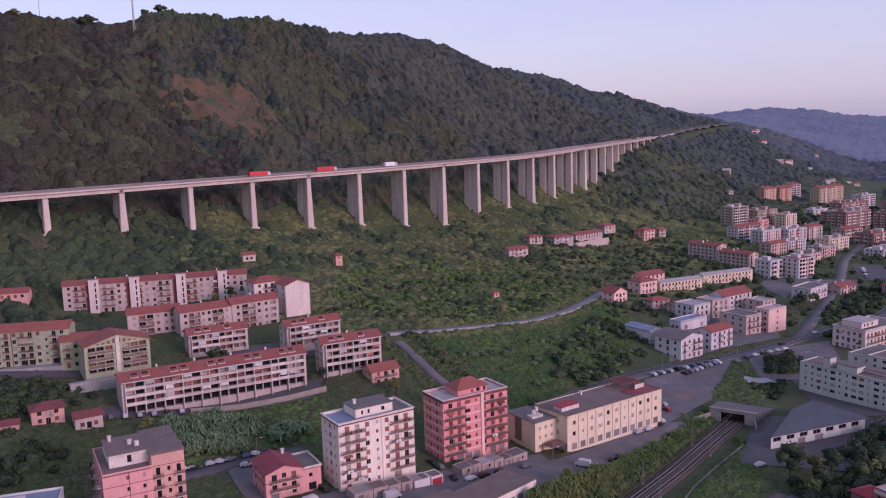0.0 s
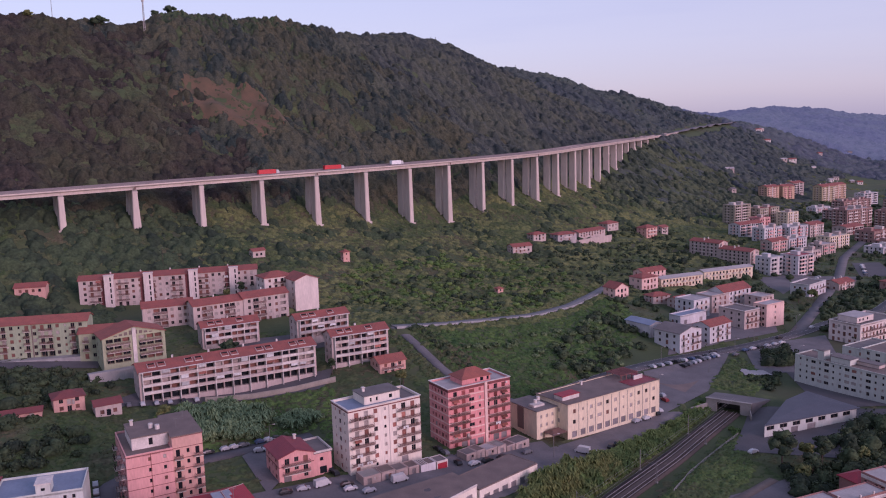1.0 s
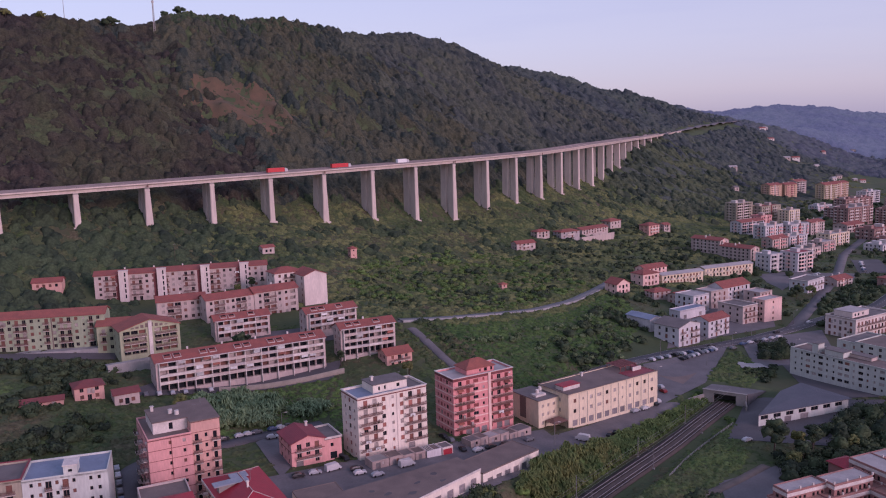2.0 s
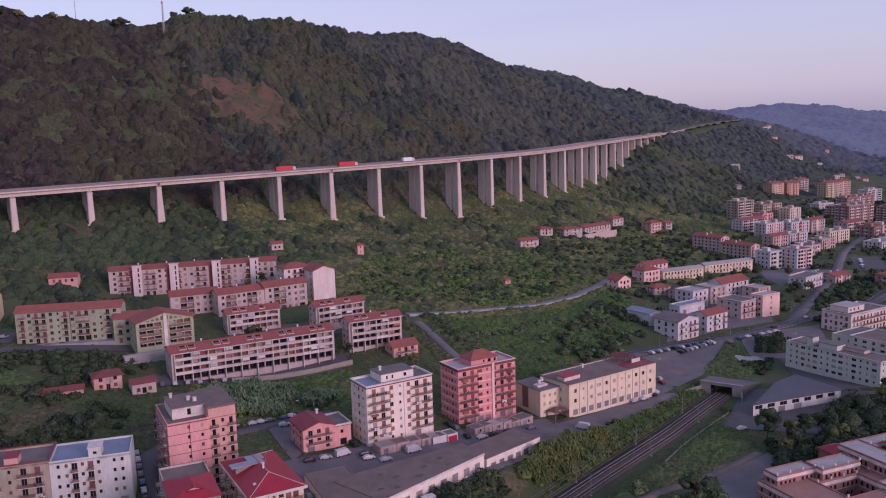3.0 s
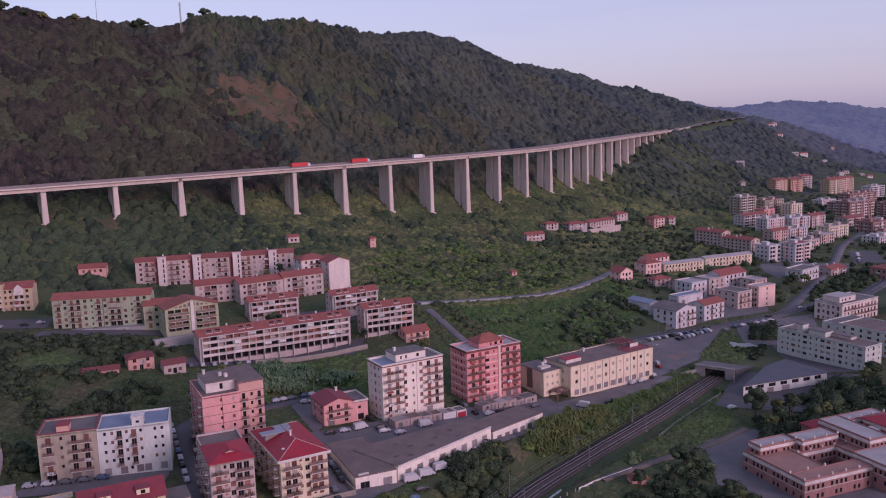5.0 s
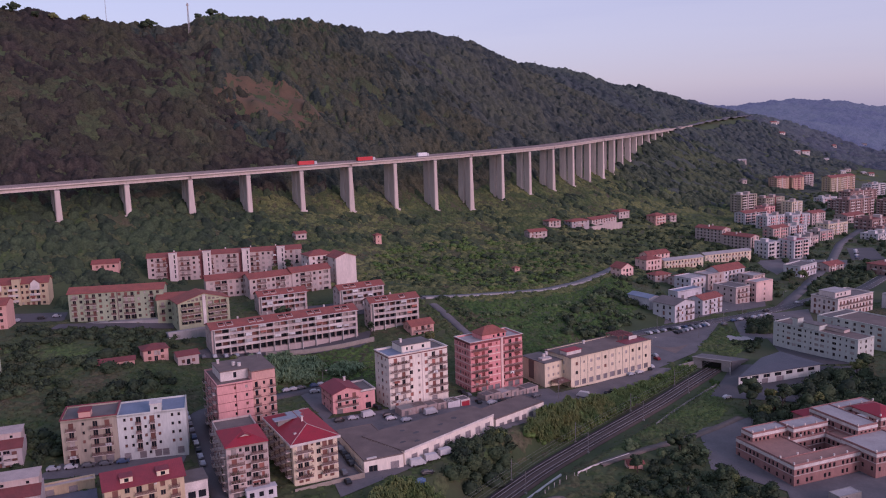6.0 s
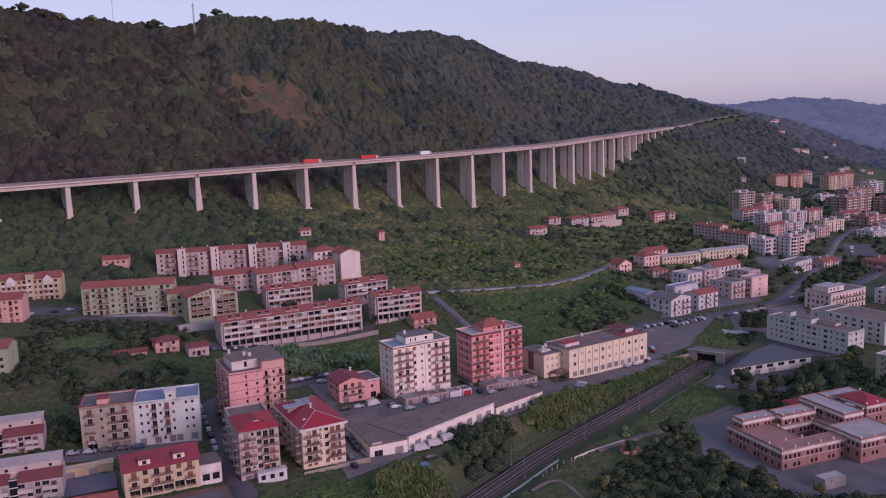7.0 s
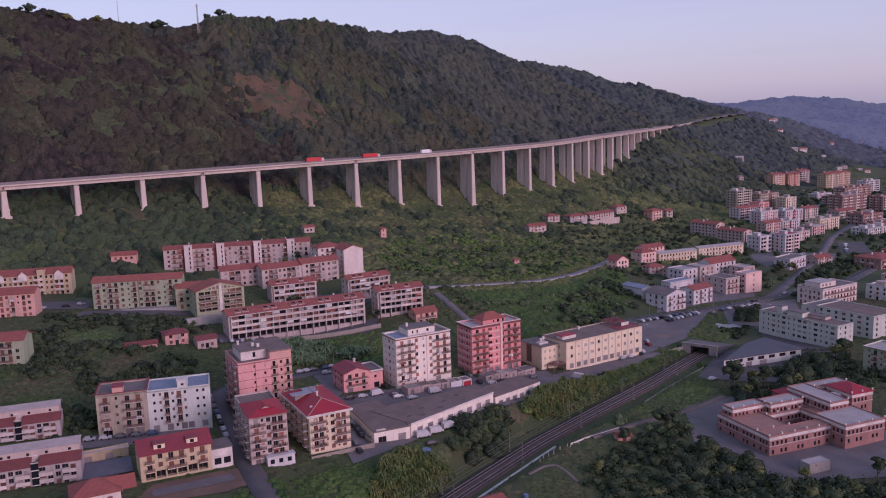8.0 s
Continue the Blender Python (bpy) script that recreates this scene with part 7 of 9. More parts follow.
# ---- plants ----
def clear_of_things(x, y, gap=1.5, roads=True):
    """True where no building, road or line stands."""
    ok = np.ones(len(x), bool)
    for bx, by, ang, L, W in FOOTPRINTS:
        c, n = math.cos(radians(ang)), math.sin(radians(ang))
        u, v = (x - bx) * c + (y - by) * n, (y - by) * c - (x - bx) * n
        ok &= ~((u > -gap) & (u < L + gap) & (v > -gap) & (v < W + gap))
    for corners in YARDS:
        ok &= ~inside(x, y, corners)
    for line, half in LANES:
        near = np.flatnonzero(ok & (x > line[:, 0].min() - 8) & (x < line[:, 0].max() + 8) & (y > line[:, 1].min() - 8) & (y < line[:, 1].max() + 8))
        if len(near):
            ok[near] &= ((x[near, None] - line[:, 0]) ** 2 + (y[near, None] - line[:, 1]) ** 2).min(1) > (half + 1.0 + gap * 0.5) ** 2
    if roads:
        for name, line in WAYS.items():
            half = GRADED[name][0] + gap * 0.6
            near = np.flatnonzero(ok & (x > line[:, 0].min() - 20) & (x < line[:, 0].max() + 20) & (y > line[:, 1].min() - 20) & (y < line[:, 1].max() + 20))
            for a in range(0, len(near), 4000):
                i = near[a:a + 4000]
                ok[i] &= ((x[i, None] - line[:, 0]) ** 2 + (y[i, None] - line[:, 1]) ** 2).min(1) > half**2
    return ok


PAVED = None


def clear_of_walls(x, y, gap=2.5):
    """True outside the buildings alone: trees may stand in paving."""
    ok = np.ones(len(x), bool)
    for bx, by, ang, L, W in FOOTPRINTS:
        c, n = math.cos(radians(ang)), math.sin(radians(ang))
        u, v = (x - bx) * c + (y - by) * n, (y - by) * c - (x - bx) * n
        ok &= ~((u > -gap) & (u < L + gap) & (v > -gap) & (v < W + gap))
    return ok


def inside(x, y, poly):
    ok = np.zeros(len(x), bool)
    for (x0, y0), (x1, y1) in zip(poly, poly[1:] + poly[:1]):
        cross = (y0 > y) != (y1 > y)
        ok ^= cross & (x < (x1 - x0) * (y - y0) / ((y1 - y0) or 1e-9) + x0)
    return ok


def scatter(rng, box, gap):
    """Uneven spots about gap apart over x0, x1, y0, y1."""
    x0, x1, y0, y1 = box
    nx, ny = max(1, int((x1 - x0) / gap)), max(1, int((y1 - y0) / gap))
    gx, gy = np.meshgrid(np.arange(nx), np.arange(ny))
    x = x0 + (gx.ravel() + rng.rand(nx * ny)) * (x1 - x0) / nx
    y = y0 + (gy.ravel() + rng.rand(nx * ny)) * (y1 - y0) / ny
    return x, y


def dome(segs, lifts):
    """A unit crown: rings at the given angles above the waist and a closed top, as corners and four-sided faces."""
    v = [(math.cos(radians(e)) * math.cos(2 * math.pi * (k + 0.5 * (n % 2)) / segs), math.cos(radians(e)) * math.sin(2 * math.pi * (k + 0.5 * (n % 2)) / segs), math.sin(radians(e))) for n, e in enumerate(lifts) for k in range(segs)]
    f = [(n * segs + k, n * segs + (k + 1) % segs, (n + 1) * segs + (k + 1) % segs, (n + 1) * segs + k) for n in range(len(lifts) - 1) for k in range(segs)]
    base = (len(lifts) - 1) * segs
    f += [(len(v), base + k, base + k + 1, base + (k + 2) % segs) for k in range(0, segs, 2)]
    return np.array(v + [(0, 0, 1.0)]), np.array(f)


DOMES = {"far": dome(6, (-25, 24, 60)), "mid": dome(8, (-28, 14, 50)), "near": dome(10, (-40, -5, 28, 58))}


def canopy(name, label, category, place, spots, material, fine="mid", leaves=0, leaf=0.5, seed=0, rugged=0.16, raised=0.0, kind="stuff", heights=None):
    """A cover of many lumpy crowns with loose sprays of leaves on them, as one body of uncounted growth.
    place: from u, v to x, y and heading; spots: u, v, radius, height of each crown."""
    rng = np.random.RandomState(seed + 500)
    cu, cv, cr, ch = spots
    n = len(cu)
    if not n:
        return None
    x, y, _ = place(cu, cv)
    z = land(x, y) + raised if heights is None else heights
    unit, faces = DOMES[fine]
    k = len(unit)
    turn = rng.rand(n) * 6.283
    c, q = np.cos(turn)[:, None], np.sin(turn)[:, None]
    swell = 1 + rugged * rng.normal(size=(n, k))
    # two or three lobes on each crown
    lobes = rng.normal(size=(n, 3, 3)) + (0, 0, 0.4)
    lobes /= np.linalg.norm(lobes, axis=2)[..., None]
    swell *= 0.70 + 0.32 * np.clip(np.einsum("kj,nlj->nkl", unit, lobes), 0, 1).max(2) ** 2
    px, py = unit[:, 0] * cr[:, None] * (0.85 + 0.3 * rng.rand(n, 1)), unit[:, 1] * cr[:, None]
    v = np.stack([x[:, None] + (px * c - py * q) * swell, y[:, None] + (px * q + py * c) * swell, z[:, None] + ch[:, None] * (0.30 + 0.70 * unit[:, 2] * swell)], 2)
    f = (np.arange(n)[:, None, None] * k + faces).reshape(-1, 4)
    tint = rng.rand(n)
    tone = np.repeat(tint, k)
    v = v.reshape(-1, 3)
    if leaves:
        leafy = leaves >= 40 and heights is None
        leaves, leaf = int(leaves * (1.5 if leafy else 0.8)) + 5, leaf * (1.6 if leafy else 1.5)
        way = rng.normal(size=(n, leaves, 3)) + (0, 0, 0.5)
        way[..., 2] = abs(way[..., 2])
        way /= np.linalg.norm(way, axis=2)[..., None]
        at = np.stack([x, y, z + 0.3 * ch], 1)[:, None] + way * np.stack([cr, cr, 0.72 * ch], 1)[:, None] * (0.72 + (0.46 if leafy else 0.36) * rng.rand(n, leaves, 1))
        nrm = way + 0.5 * rng.normal(size=way.shape)
        nrm /= np.linalg.norm(nrm, axis=2)[..., None]
        p = np.cross(nrm, rng.normal(size=way.shape))
        p /= np.linalg.norm(p, axis=2)[..., None]
        w = np.cross(nrm, p)
        size = leaf * (0.5 + 0.9 * rng.rand(n, leaves, 1))
        p, w = p * size, w * size * 0.7
        spray = np.stack([at - p, at - w, at + p * 0.9, at + w * 1.1], 2).reshape(-1, 3)
        f = np.concatenate([f, len(v) + np.arange(len(spray)).reshape(-1, 4)])
        v = np.concatenate([v, spray])
        tone = np.concatenate([tone, np.repeat(np.clip(np.repeat(tint, leaves) + 0.35 * rng.normal(size=n * leaves), 0, 1), 4)])
    ob = quads(name, material, v, f)
    ob.data.shade_smooth()
    at_ = ob.data.attributes.new("tone", "FLOAT", "POINT")
    at_.data.foreach_set("value", np.ascontiguousarray(tone, np.float32))
    return tagged(ob, label, category, kind=kind) if label else ob


def mantle(name, label, category, grid, place, spots, material, step, leaves=0, leaf=0.5, seed=0, rugged=0.06, raised=0.0, kind="stuff"):
    """A closed cover of soft rounded crowns as one rolling leaf surface, with a few loose sprays on it.
    grid: u0, u1, v0, v1; place: from u, v to x, y and heading; spots: u, v, radius, height of each crown."""
    rng = np.random.RandomState(seed + 500)
    u0, u1, v0, v1 = grid
    gu, gv = np.arange(u0, u1 + step, step), np.arange(v0, v1 + step, step)
    w, hgt = len(gu), len(gv)
    lift, tone = np.zeros((hgt, w)), np.zeros((hgt, w))
    cu, cv, cr, ch = spots
    tint = rng.rand(len(cu))
    turn, bend = rng.rand(len(cu)) * 6.283, 0.10 + 0.18 * rng.rand(len(cu))
    for k in range(len(cu)):
        reach = cr[k] * 1.35
        a, b = max(0, int((cu[k] - reach - u0) / step)), min(w, int((cu[k] + reach - u0) / step) + 2)
        c, e = max(0, int((cv[k] - reach - v0) / step)), min(hgt, int((cv[k] + reach - v0) / step) + 2)
        if a >= b or c >= e:
            continue
        du, dv = gu[None, a:b] - cu[k], gv[c:e, None] - cv[k]
        way = np.arctan2(dv, du)
        q = np.hypot(du, dv) / (cr[k] * (1 + bend[k] * np.sin(3 * way + turn[k]) + 0.10 * np.sin(5 * way + 2 * turn[k])))
        hump = ch[k] * np.clip(1 - q * q, 0, 1) ** 0.52
        part_ = lift[c:e, a:b]
        up = hump > part_
        part_[up] = hump[up]
        tone[c:e, a:b][up] = tint[k]
    grown = lift > 0
    lift = np.where(grown, lift + rugged * (1.2 + lift) * rng.normal(size=lift.shape), 0)
    soft = tone.copy()
    soft[1:-1, 1:-1] = 0.4 * tone[1:-1, 1:-1] + 0.15 * (tone[:-2, 1:-1] + tone[2:, 1:-1] + tone[1:-1, :-2] + tone[1:-1, 2:])
    mu, mv = np.meshgrid(gu, gv)
    jit = np.where(grown, 0.22 * step, 0)
    x, y, ang = place((mu + jit * rng.normal(size=mu.shape)).ravel(), (mv + jit * rng.normal(size=mv.shape)).ravel())
    flat = lift.ravel()
    verts = np.stack([x, y, land(x, y) + np.where(grown.ravel(), flat + raised, raised - 0.35 if raised == 0 else -3.0)], 1)
    i = (np.arange(hgt - 1)[:, None] * w + np.arange(w - 1)).ravel()
    f = np.stack([i, i + 1, i + w + 1, i + w], 1)
    f = f[grown.ravel()[f].any(1)]
    used_ = np.unique(f)
    slot = np.full(len(verts), -1, np.int64)
    slot[used_] = np.arange(len(used_))
    sheet_v, sheet_f, sheet_t = verts[used_], slot[f], soft.ravel()[used_]
    if leaves:
        n = len(cu)
        rad, th = np.sqrt(rng.rand(n, leaves)) * 0.9, rng.rand(n, leaves) * 6.283
        lu, lv = cu[:, None] + cr[:, None] * rad * np.cos(th), cv[:, None] + cr[:, None] * rad * np.sin(th)
        iu, iv = np.clip(np.rint((lu - u0) / step).astype(int), 0, w - 1), np.clip(np.rint((lv - v0) / step).astype(int), 0, hgt - 1)
        on = grown[iv, iu].ravel()
        at = verts[(iv * w + iu).ravel()][on]
        lt = np.clip(np.repeat(tint, leaves)[on] + 0.25 * rng.normal(size=int(on.sum())), 0, 1)
        nrm = rng.normal(size=at.shape) * 0.6 + (0, -0.3, 0.8)
        nrm /= np.linalg.norm(nrm, axis=1)[:, None]
        at = at + rng.normal(size=at.shape) * step * 0.3 + nrm * leaf * 0.3
        p = np.cross(nrm, rng.normal(size=nrm.shape))
        p /= np.linalg.norm(p, axis=1)[:, None]
        q = np.cross(nrm, p)
        size = leaf * (0.5 + 0.9 * rng.rand(len(at), 1))
        p, q = p * size, q * size * 0.7
        quad = np.stack([at - p, at - q, at + p * 0.9, at + q * 1.1], 1).reshape(-1, 3)
        sheet_f = np.concatenate([sheet_f, len(sheet_v) + np.arange(len(quad)).reshape(-1, 4)])
        sheet_v = np.concatenate([sheet_v, quad])
        sheet_t = np.concatenate([sheet_t, np.repeat(lt, 4)])
    ob = quads(name, material, sheet_v, sheet_f)
    ob.data.shade_smooth()
    at_ = ob.data.attributes.new("tone", "FLOAT", "POINT")
    at_.data.foreach_set("value", np.ascontiguousarray(sheet_t, np.float32))
    return tagged(ob, label, category, kind=kind)


def mesh_kind(step):
    return "near" if step < 0.85 else "mid" if step < 1.6 else "far"


def hill_canopy(name, label, s0, s1, d0, d1, gap, low, high, tall, material, step, leaves, leaf, seed, test, power=1.6, near_piers=False, rugged=0.06, raised=0.0):
    """Closed growth on the hillside, placed along and off the viaduct's axis."""
    rng = np.random.RandomState(seed)
    s, d = scatter(rng, (s0, s1, d0, d1), gap)
    ok = test(s, d)
    s, d = s[ok], d[ok]
    x, y, _ = along_axis(s, d)
    ok = clear_of_things(x, y, 3.0)
    if not near_piers:
        ok &= ~((d > -4) & (d < 21) & (s > -420) & (s < 920) & (rng.rand(len(s)) < 0.7))
        ok &= ~((d > -16) & (d < 22) & (s > 1150) & (s < 1540))
    s, d = s[ok], d[ok]
    r = low + (high - low) * rng.rand(len(s)) ** power
    return mantle(name, label, "woodland", (s0 - 6, s1 + 6, d0 - 6, d1 + 6), along_axis, (s, d, r, r * tall * (0.7 + 0.5 * rng.rand(len(s)))), material, step, leaves // 3, leaf, seed, rugged, raised)


def field_canopy(name, label, category, poly, gap, low, high, tall, material, step, leaves, leaf, seed, keep=1.0, clumps=0.0, margin=1.5, rugged=0.06):
    rng = np.random.RandomState(seed)
    xs, ys = [p[0] for p in poly], [p[1] for p in poly]
    box = (min(xs), max(xs), min(ys), max(ys))
    x, y = scatter(rng, box, gap)
    ok = inside(x, y, poly) & (clear_of_things(x, y, margin) if margin is not PAVED else clear_of_walls(x, y)) & (rng.rand(len(x)) < keep)
    if clumps:
        ok &= waves(x, y, clumps, seed + 3) > -0.15
    x, y = x[ok], y[ok]
    r = low + (high - low) * rng.rand(len(x)) ** 1.6
    spots = (x, y, r, r * tall * (0.75 + 0.5 * rng.rand(len(x))))
    if tall < 0.7:
        return mantle(name, label, category, (box[0] - 4, box[1] + 4, box[2] - 4, box[3] + 4), lambda u, v: (u, v, 0.0), spots, material, step, leaves, leaf, seed, rugged)
    return canopy(name, label, category, lambda u, v: (u, v, 0.0), spots, material, mesh_kind(step), leaves, leaf, seed, rugged + 0.06)


def cane(name, label, poly, gap, height, material, seed, blades=70, margin=0.2):
    """A stand of tall cane: many long leaves that rise from each clump, arch over and droop."""
    rng = np.random.RandomState(seed + 900)
    xs, ys = [p[0] for p in poly], [p[1] for p in poly]
    x, y = scatter(rng, (min(xs), max(xs), min(ys), max(ys)), gap)
    ok = inside(x, y, poly) & clear_of_things(x, y, margin)
    x, y = x[ok], y[ok]
    n = len(x)
    tall = height * (0.78 + 0.34 * rng.rand(n, 1)) * (1 + 0.30 * waves(x, y, 9, seed))[:, None]
    z = land(x, y)[:, None]
    turn = rng.rand(n, blades) * 6.283
    out = np.stack([np.cos(turn), np.sin(turn), 0 * turn], 2)
    side = np.stack([-np.sin(turn), np.cos(turn), 0 * turn], 2)
    reach = gap * (0.5 + 1.1 * rng.rand(n, blades))
    rise = tall * (0.35 + 0.65 * rng.rand(n, blades) ** 0.7)
    root = np.stack([x, y], 1)[:, None] + 0.3 * gap * rng.normal(size=(n, blades, 2))
    lift = lambda k: np.concatenate([root, (z + k)[..., None]], 2)
    low = lift(rise * 0.45)
    mid = lift(rise) + out * (reach * 0.45)[..., None]
    tip = lift(rise * (0.62 + 0.3 * rng.rand(n, blades))) + out * reach[..., None]
    wide = side * (0.13 + 0.20 * rng.rand(n, blades, 1))
    v = np.stack([low - wide * 0.5, low + wide * 0.5, mid + wide, mid - wide, tip + wide * 0.15, tip - wide * 0.15], 2).reshape(-1, 3)
    k = np.arange(n * blades)[:, None] * 6
    f = np.concatenate([k + (0, 1, 2, 3), k + (3, 2, 4, 5)])
    ob = quads(name, material, v, f)
    tone = ob.data.attributes.new("tone", "FLOAT", "POINT")
    tone.data.foreach_set("value", np.repeat(np.clip(0.5 + 0.3 * rng.normal(size=n * blades), 0, 1), 6).astype(np.float32))
    return tagged(ob, label, "reeds", kind="stuff")


def scar(s, d):
    """The bare landslip on the hill."""
    return (((s - 190 + 0.35 * (d - 155)) / 42) ** 2 + ((d - 152) / 36) ** 2) < 1 + 0.5 * waves(s, d, 30, 9) + 0.35 * waves(s, d, 11, 19)


def openness(s, d):
    """How open the wood is: high where grass and low scrub show between the trees."""
    o = 0.55 * waves(s, d * 1.6, 85, 21) + 0.35 * waves(s * 1.2 + 0.7 * d, d, 34, 22) + 0.2 * waves(s, d, 14, 23)
    high = np.exp(-(((d - 175) / 60) ** 2)) * np.exp(-(((s - 150) / 190) ** 2))
    high = high + 1.3 * np.exp(-(((d - 200) / 55) ** 2) - ((s - 305) / 42) ** 2) + 1.0 * np.exp(-(((d - 150) / 70) ** 2) - ((s + 45) / 30) ** 2)
    return o + 0.45 * high - 0.5 * ease(s, 380, 560) - 0.5 * np.exp(-(((d - 75) / 32) ** 2) - ((s - 250) / 95) ** 2) - 0.8 * ease(d, 245, 268)


def wood(s, d):
    return ~scar(s, d) & (openness(s, d) < 0.34 + 0.42 * np.sin(s * 7.3 + d * 5.1)) & (d < 330)


def glade(s, d):
    return ~scar(s, d) & (openness(s, d) > 0.12) & (d < 262)


hill_canopy("hill_wood", "dense mixed brown and olive woodland covering the steep hill", -330, 170, 26, 330, 3.5, 1.4, 4.6, 1.2, FOREST, 1.2, 9, 0.5, 31, lambda s, d: wood(s, d) & (s + 45 * waves(s, d, 60, 27) < 160))
hill_canopy("hill_wood", "dark green broadleaf wood on the steep hill", 50, 580, 26, 330, 3.6, 1.4, 4.6, 1.2, FOREST_GREEN, 1.25, 9, 0.55, 40, lambda s, d: wood(s, d) & (s + 45 * waves(s, d, 60, 27) > 140) & (s + 70 * waves(s, d, 80, 29) < 480))
hill_canopy("hill_wood", "dense green woodland covering the long hill", 380, 1000, 26, 335, 4.4, 1.8, 5.4, 1.2, FOREST_LONG_HAZED, 1.6, 8, 0.8, 32, lambda s, d: wood(s, d) & (s + 70 * waves(s, d, 80, 29) > 470))
hill_canopy("hill_wood", "blue-green woodland on the far hill", 1000, 1500, 24, 325, 5.6, 2.0, 6.0, 1.05, FOREST_MID_HAZED, 3.0, 3, 1.1, 33, lambda s, d: d < 320, raised=1.5)
hill_canopy("hill_scrub", "brown and olive scrub in the open parts of the hill", -330, 520, 26, 300, 3.0, 0.9, 2.6, 0.7, HEATH, 1.5, 5, 0.45, 34, lambda s, d: glade(s, d) & (waves(s, d, 18, 48) > -0.75), 1.4)
hill_canopy("landslip_scrub", "sparse dry scrub clinging to the landslip", 120, 270, 95, 210, 2.6, 0.7, 2.2, 0.4, HEATH, 1.2, 3, 0.4, 41, lambda s, d: scar(s, d) & (waves(s, d, 16, 42) > 0.25))
hill_canopy("slope_wood", "dark trees on the slope below the viaduct", -330, 90, -115, 30, 5.0, 1.4, 4.6, 0.95, TREE_LEAF, 1.35, 10, 0.5, 35, lambda s, d: (d > -95 + 25 * waves(s, d, 60, 8)) & (waves(s, d, 30, 28) > -0.6), near_piers=True)
hill_canopy("slope_wood", "dark trees on the slope below the viaduct", 90, 640, -95, 30, 6.4, 1.5, 4.4, 0.95, TREE_LEAF, 1.2, 14, 0.55, 36, lambda s, d: waves(s, d, 55, 12) > 0.22)
hill_canopy("slope_wood", "dark green woodland on the slope beyond the viaduct", 580, 1060, -330, 28, 5.4, 1.6, 5.2, 1.1, FOREST_SLOPE, 2.0, 6, 0.8, 37, lambda s, d: (d > -150 - 0.03 * s + 45 * waves(s, d, 160, 13)) & (waves(s, d, 70, 87) > -0.4) & (s + 60 * waves(s, d, 90, 30) < 1000), raised=0.4)
hill_canopy("slope_wood", "dark bluish-green woodland on the far spur", 920, 1500, -330, 28, 6.4, 1.8, 5.8, 1.05, FOREST_MID_HAZED, 2.6, 4, 1.0, 97, lambda s, d: (d > -190 + 45 * waves(s, d, 160, 13)) & (waves(s, d, 70, 87) > -0.55) & (s + 60 * waves(s, d, 90, 30) > 990), raised=0.6)
hill_canopy("slope_scrub", "pale grassy terraces on the slope beyond the town", 640, 1500, -330, 28, 6.0, 2.2, 4.2, 0.3, FAR_SCRUB_HAZED, 4.0, 0, 1.0, 88, lambda s, d: d > -190 - 0.03 * s, raised=0.6)
hill_canopy("slope_scrub", "bright scrub and vines on the valley slope", 60, 660, -212, 20, 3.3, 0.9, 2.6, 0.6, SCRUB, 1.25, 5, 0.4, 38, lambda s, d: waves(s, d, 38, 15) > -0.75, near_piers=True)
hill_canopy("slope_scrub", "low scrub on the valley floor", 640, 1400, -420, -100, 11.0, 1.8, 4.0, 0.7, SCRUB, 2.6, 8, 0.9, 39, lambda s, d: waves(s, d, 90, 16) > 0.1)
hill_canopy("pier_scrub", "grass, weeds and low scrub between the viaduct piers", -120, 640, -58, 34, 2.6, 0.9, 2.0, 0.5, GRASS_TUFT, 1.4, 5, 0.4, 43, lambda s, d: waves(s, d, 26, 44) > -0.45, near_piers=True)


def valley_head(name, label, material, r0, r1, gap, low, high, seed, kind, keep=1.0):
    """Woods over the broad hillside at the valley's head, between two distances."""
    rng = np.random.RandomState(seed)
    x, y = scatter(rng, (r0 * 0.12, r1 * 0.62, r0 * 0.75, r1), gap)
    r = np.hypot(x, y)
    s, d = off_axis(x, y)
    ok = (r > r0) & (r < r1) & (x > 0.12 * y) & ((s > 1480) | (d < -320)) & ((r > 1150) | (x > 640)) & (rng.rand(len(x)) < keep) & clear_of_things(x, y, 4.0, False)
    x, y = x[ok], y[ok]
    r = low + (high - low) * rng.rand(len(x))
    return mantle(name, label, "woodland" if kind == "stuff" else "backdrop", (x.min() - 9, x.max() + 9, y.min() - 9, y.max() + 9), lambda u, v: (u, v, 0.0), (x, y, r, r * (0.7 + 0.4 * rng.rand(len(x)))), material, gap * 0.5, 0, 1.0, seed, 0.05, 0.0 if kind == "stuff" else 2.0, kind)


valley_head("far_wood", "blue-green far woods with clearings in the valley", FOREST_FAR_HAZED, 900, 2050, 8.5, 2.6, 6.4, 86, "stuff", 0.9)
# Self-glowing hill; its haze is colour and emission.
valley_head("backdrop", "distant bluish wooded hillside at the valley's head", FAR_HILL_HAZED, 2050, 3600, 12.0, 5.5, 11.0, 89, "structure")
hill_canopy("ridge_pines", "dark row of pines along the crest of the hill", 172, 430, 262, 300, 4.4, 2.2, 4.2, 1.5, TREE_LEAF, 1.2, 16, 0.5, 45, lambda s, d: abs(d - 280 - 8 * waves(s, d * 0, 70, 46)) < 9)


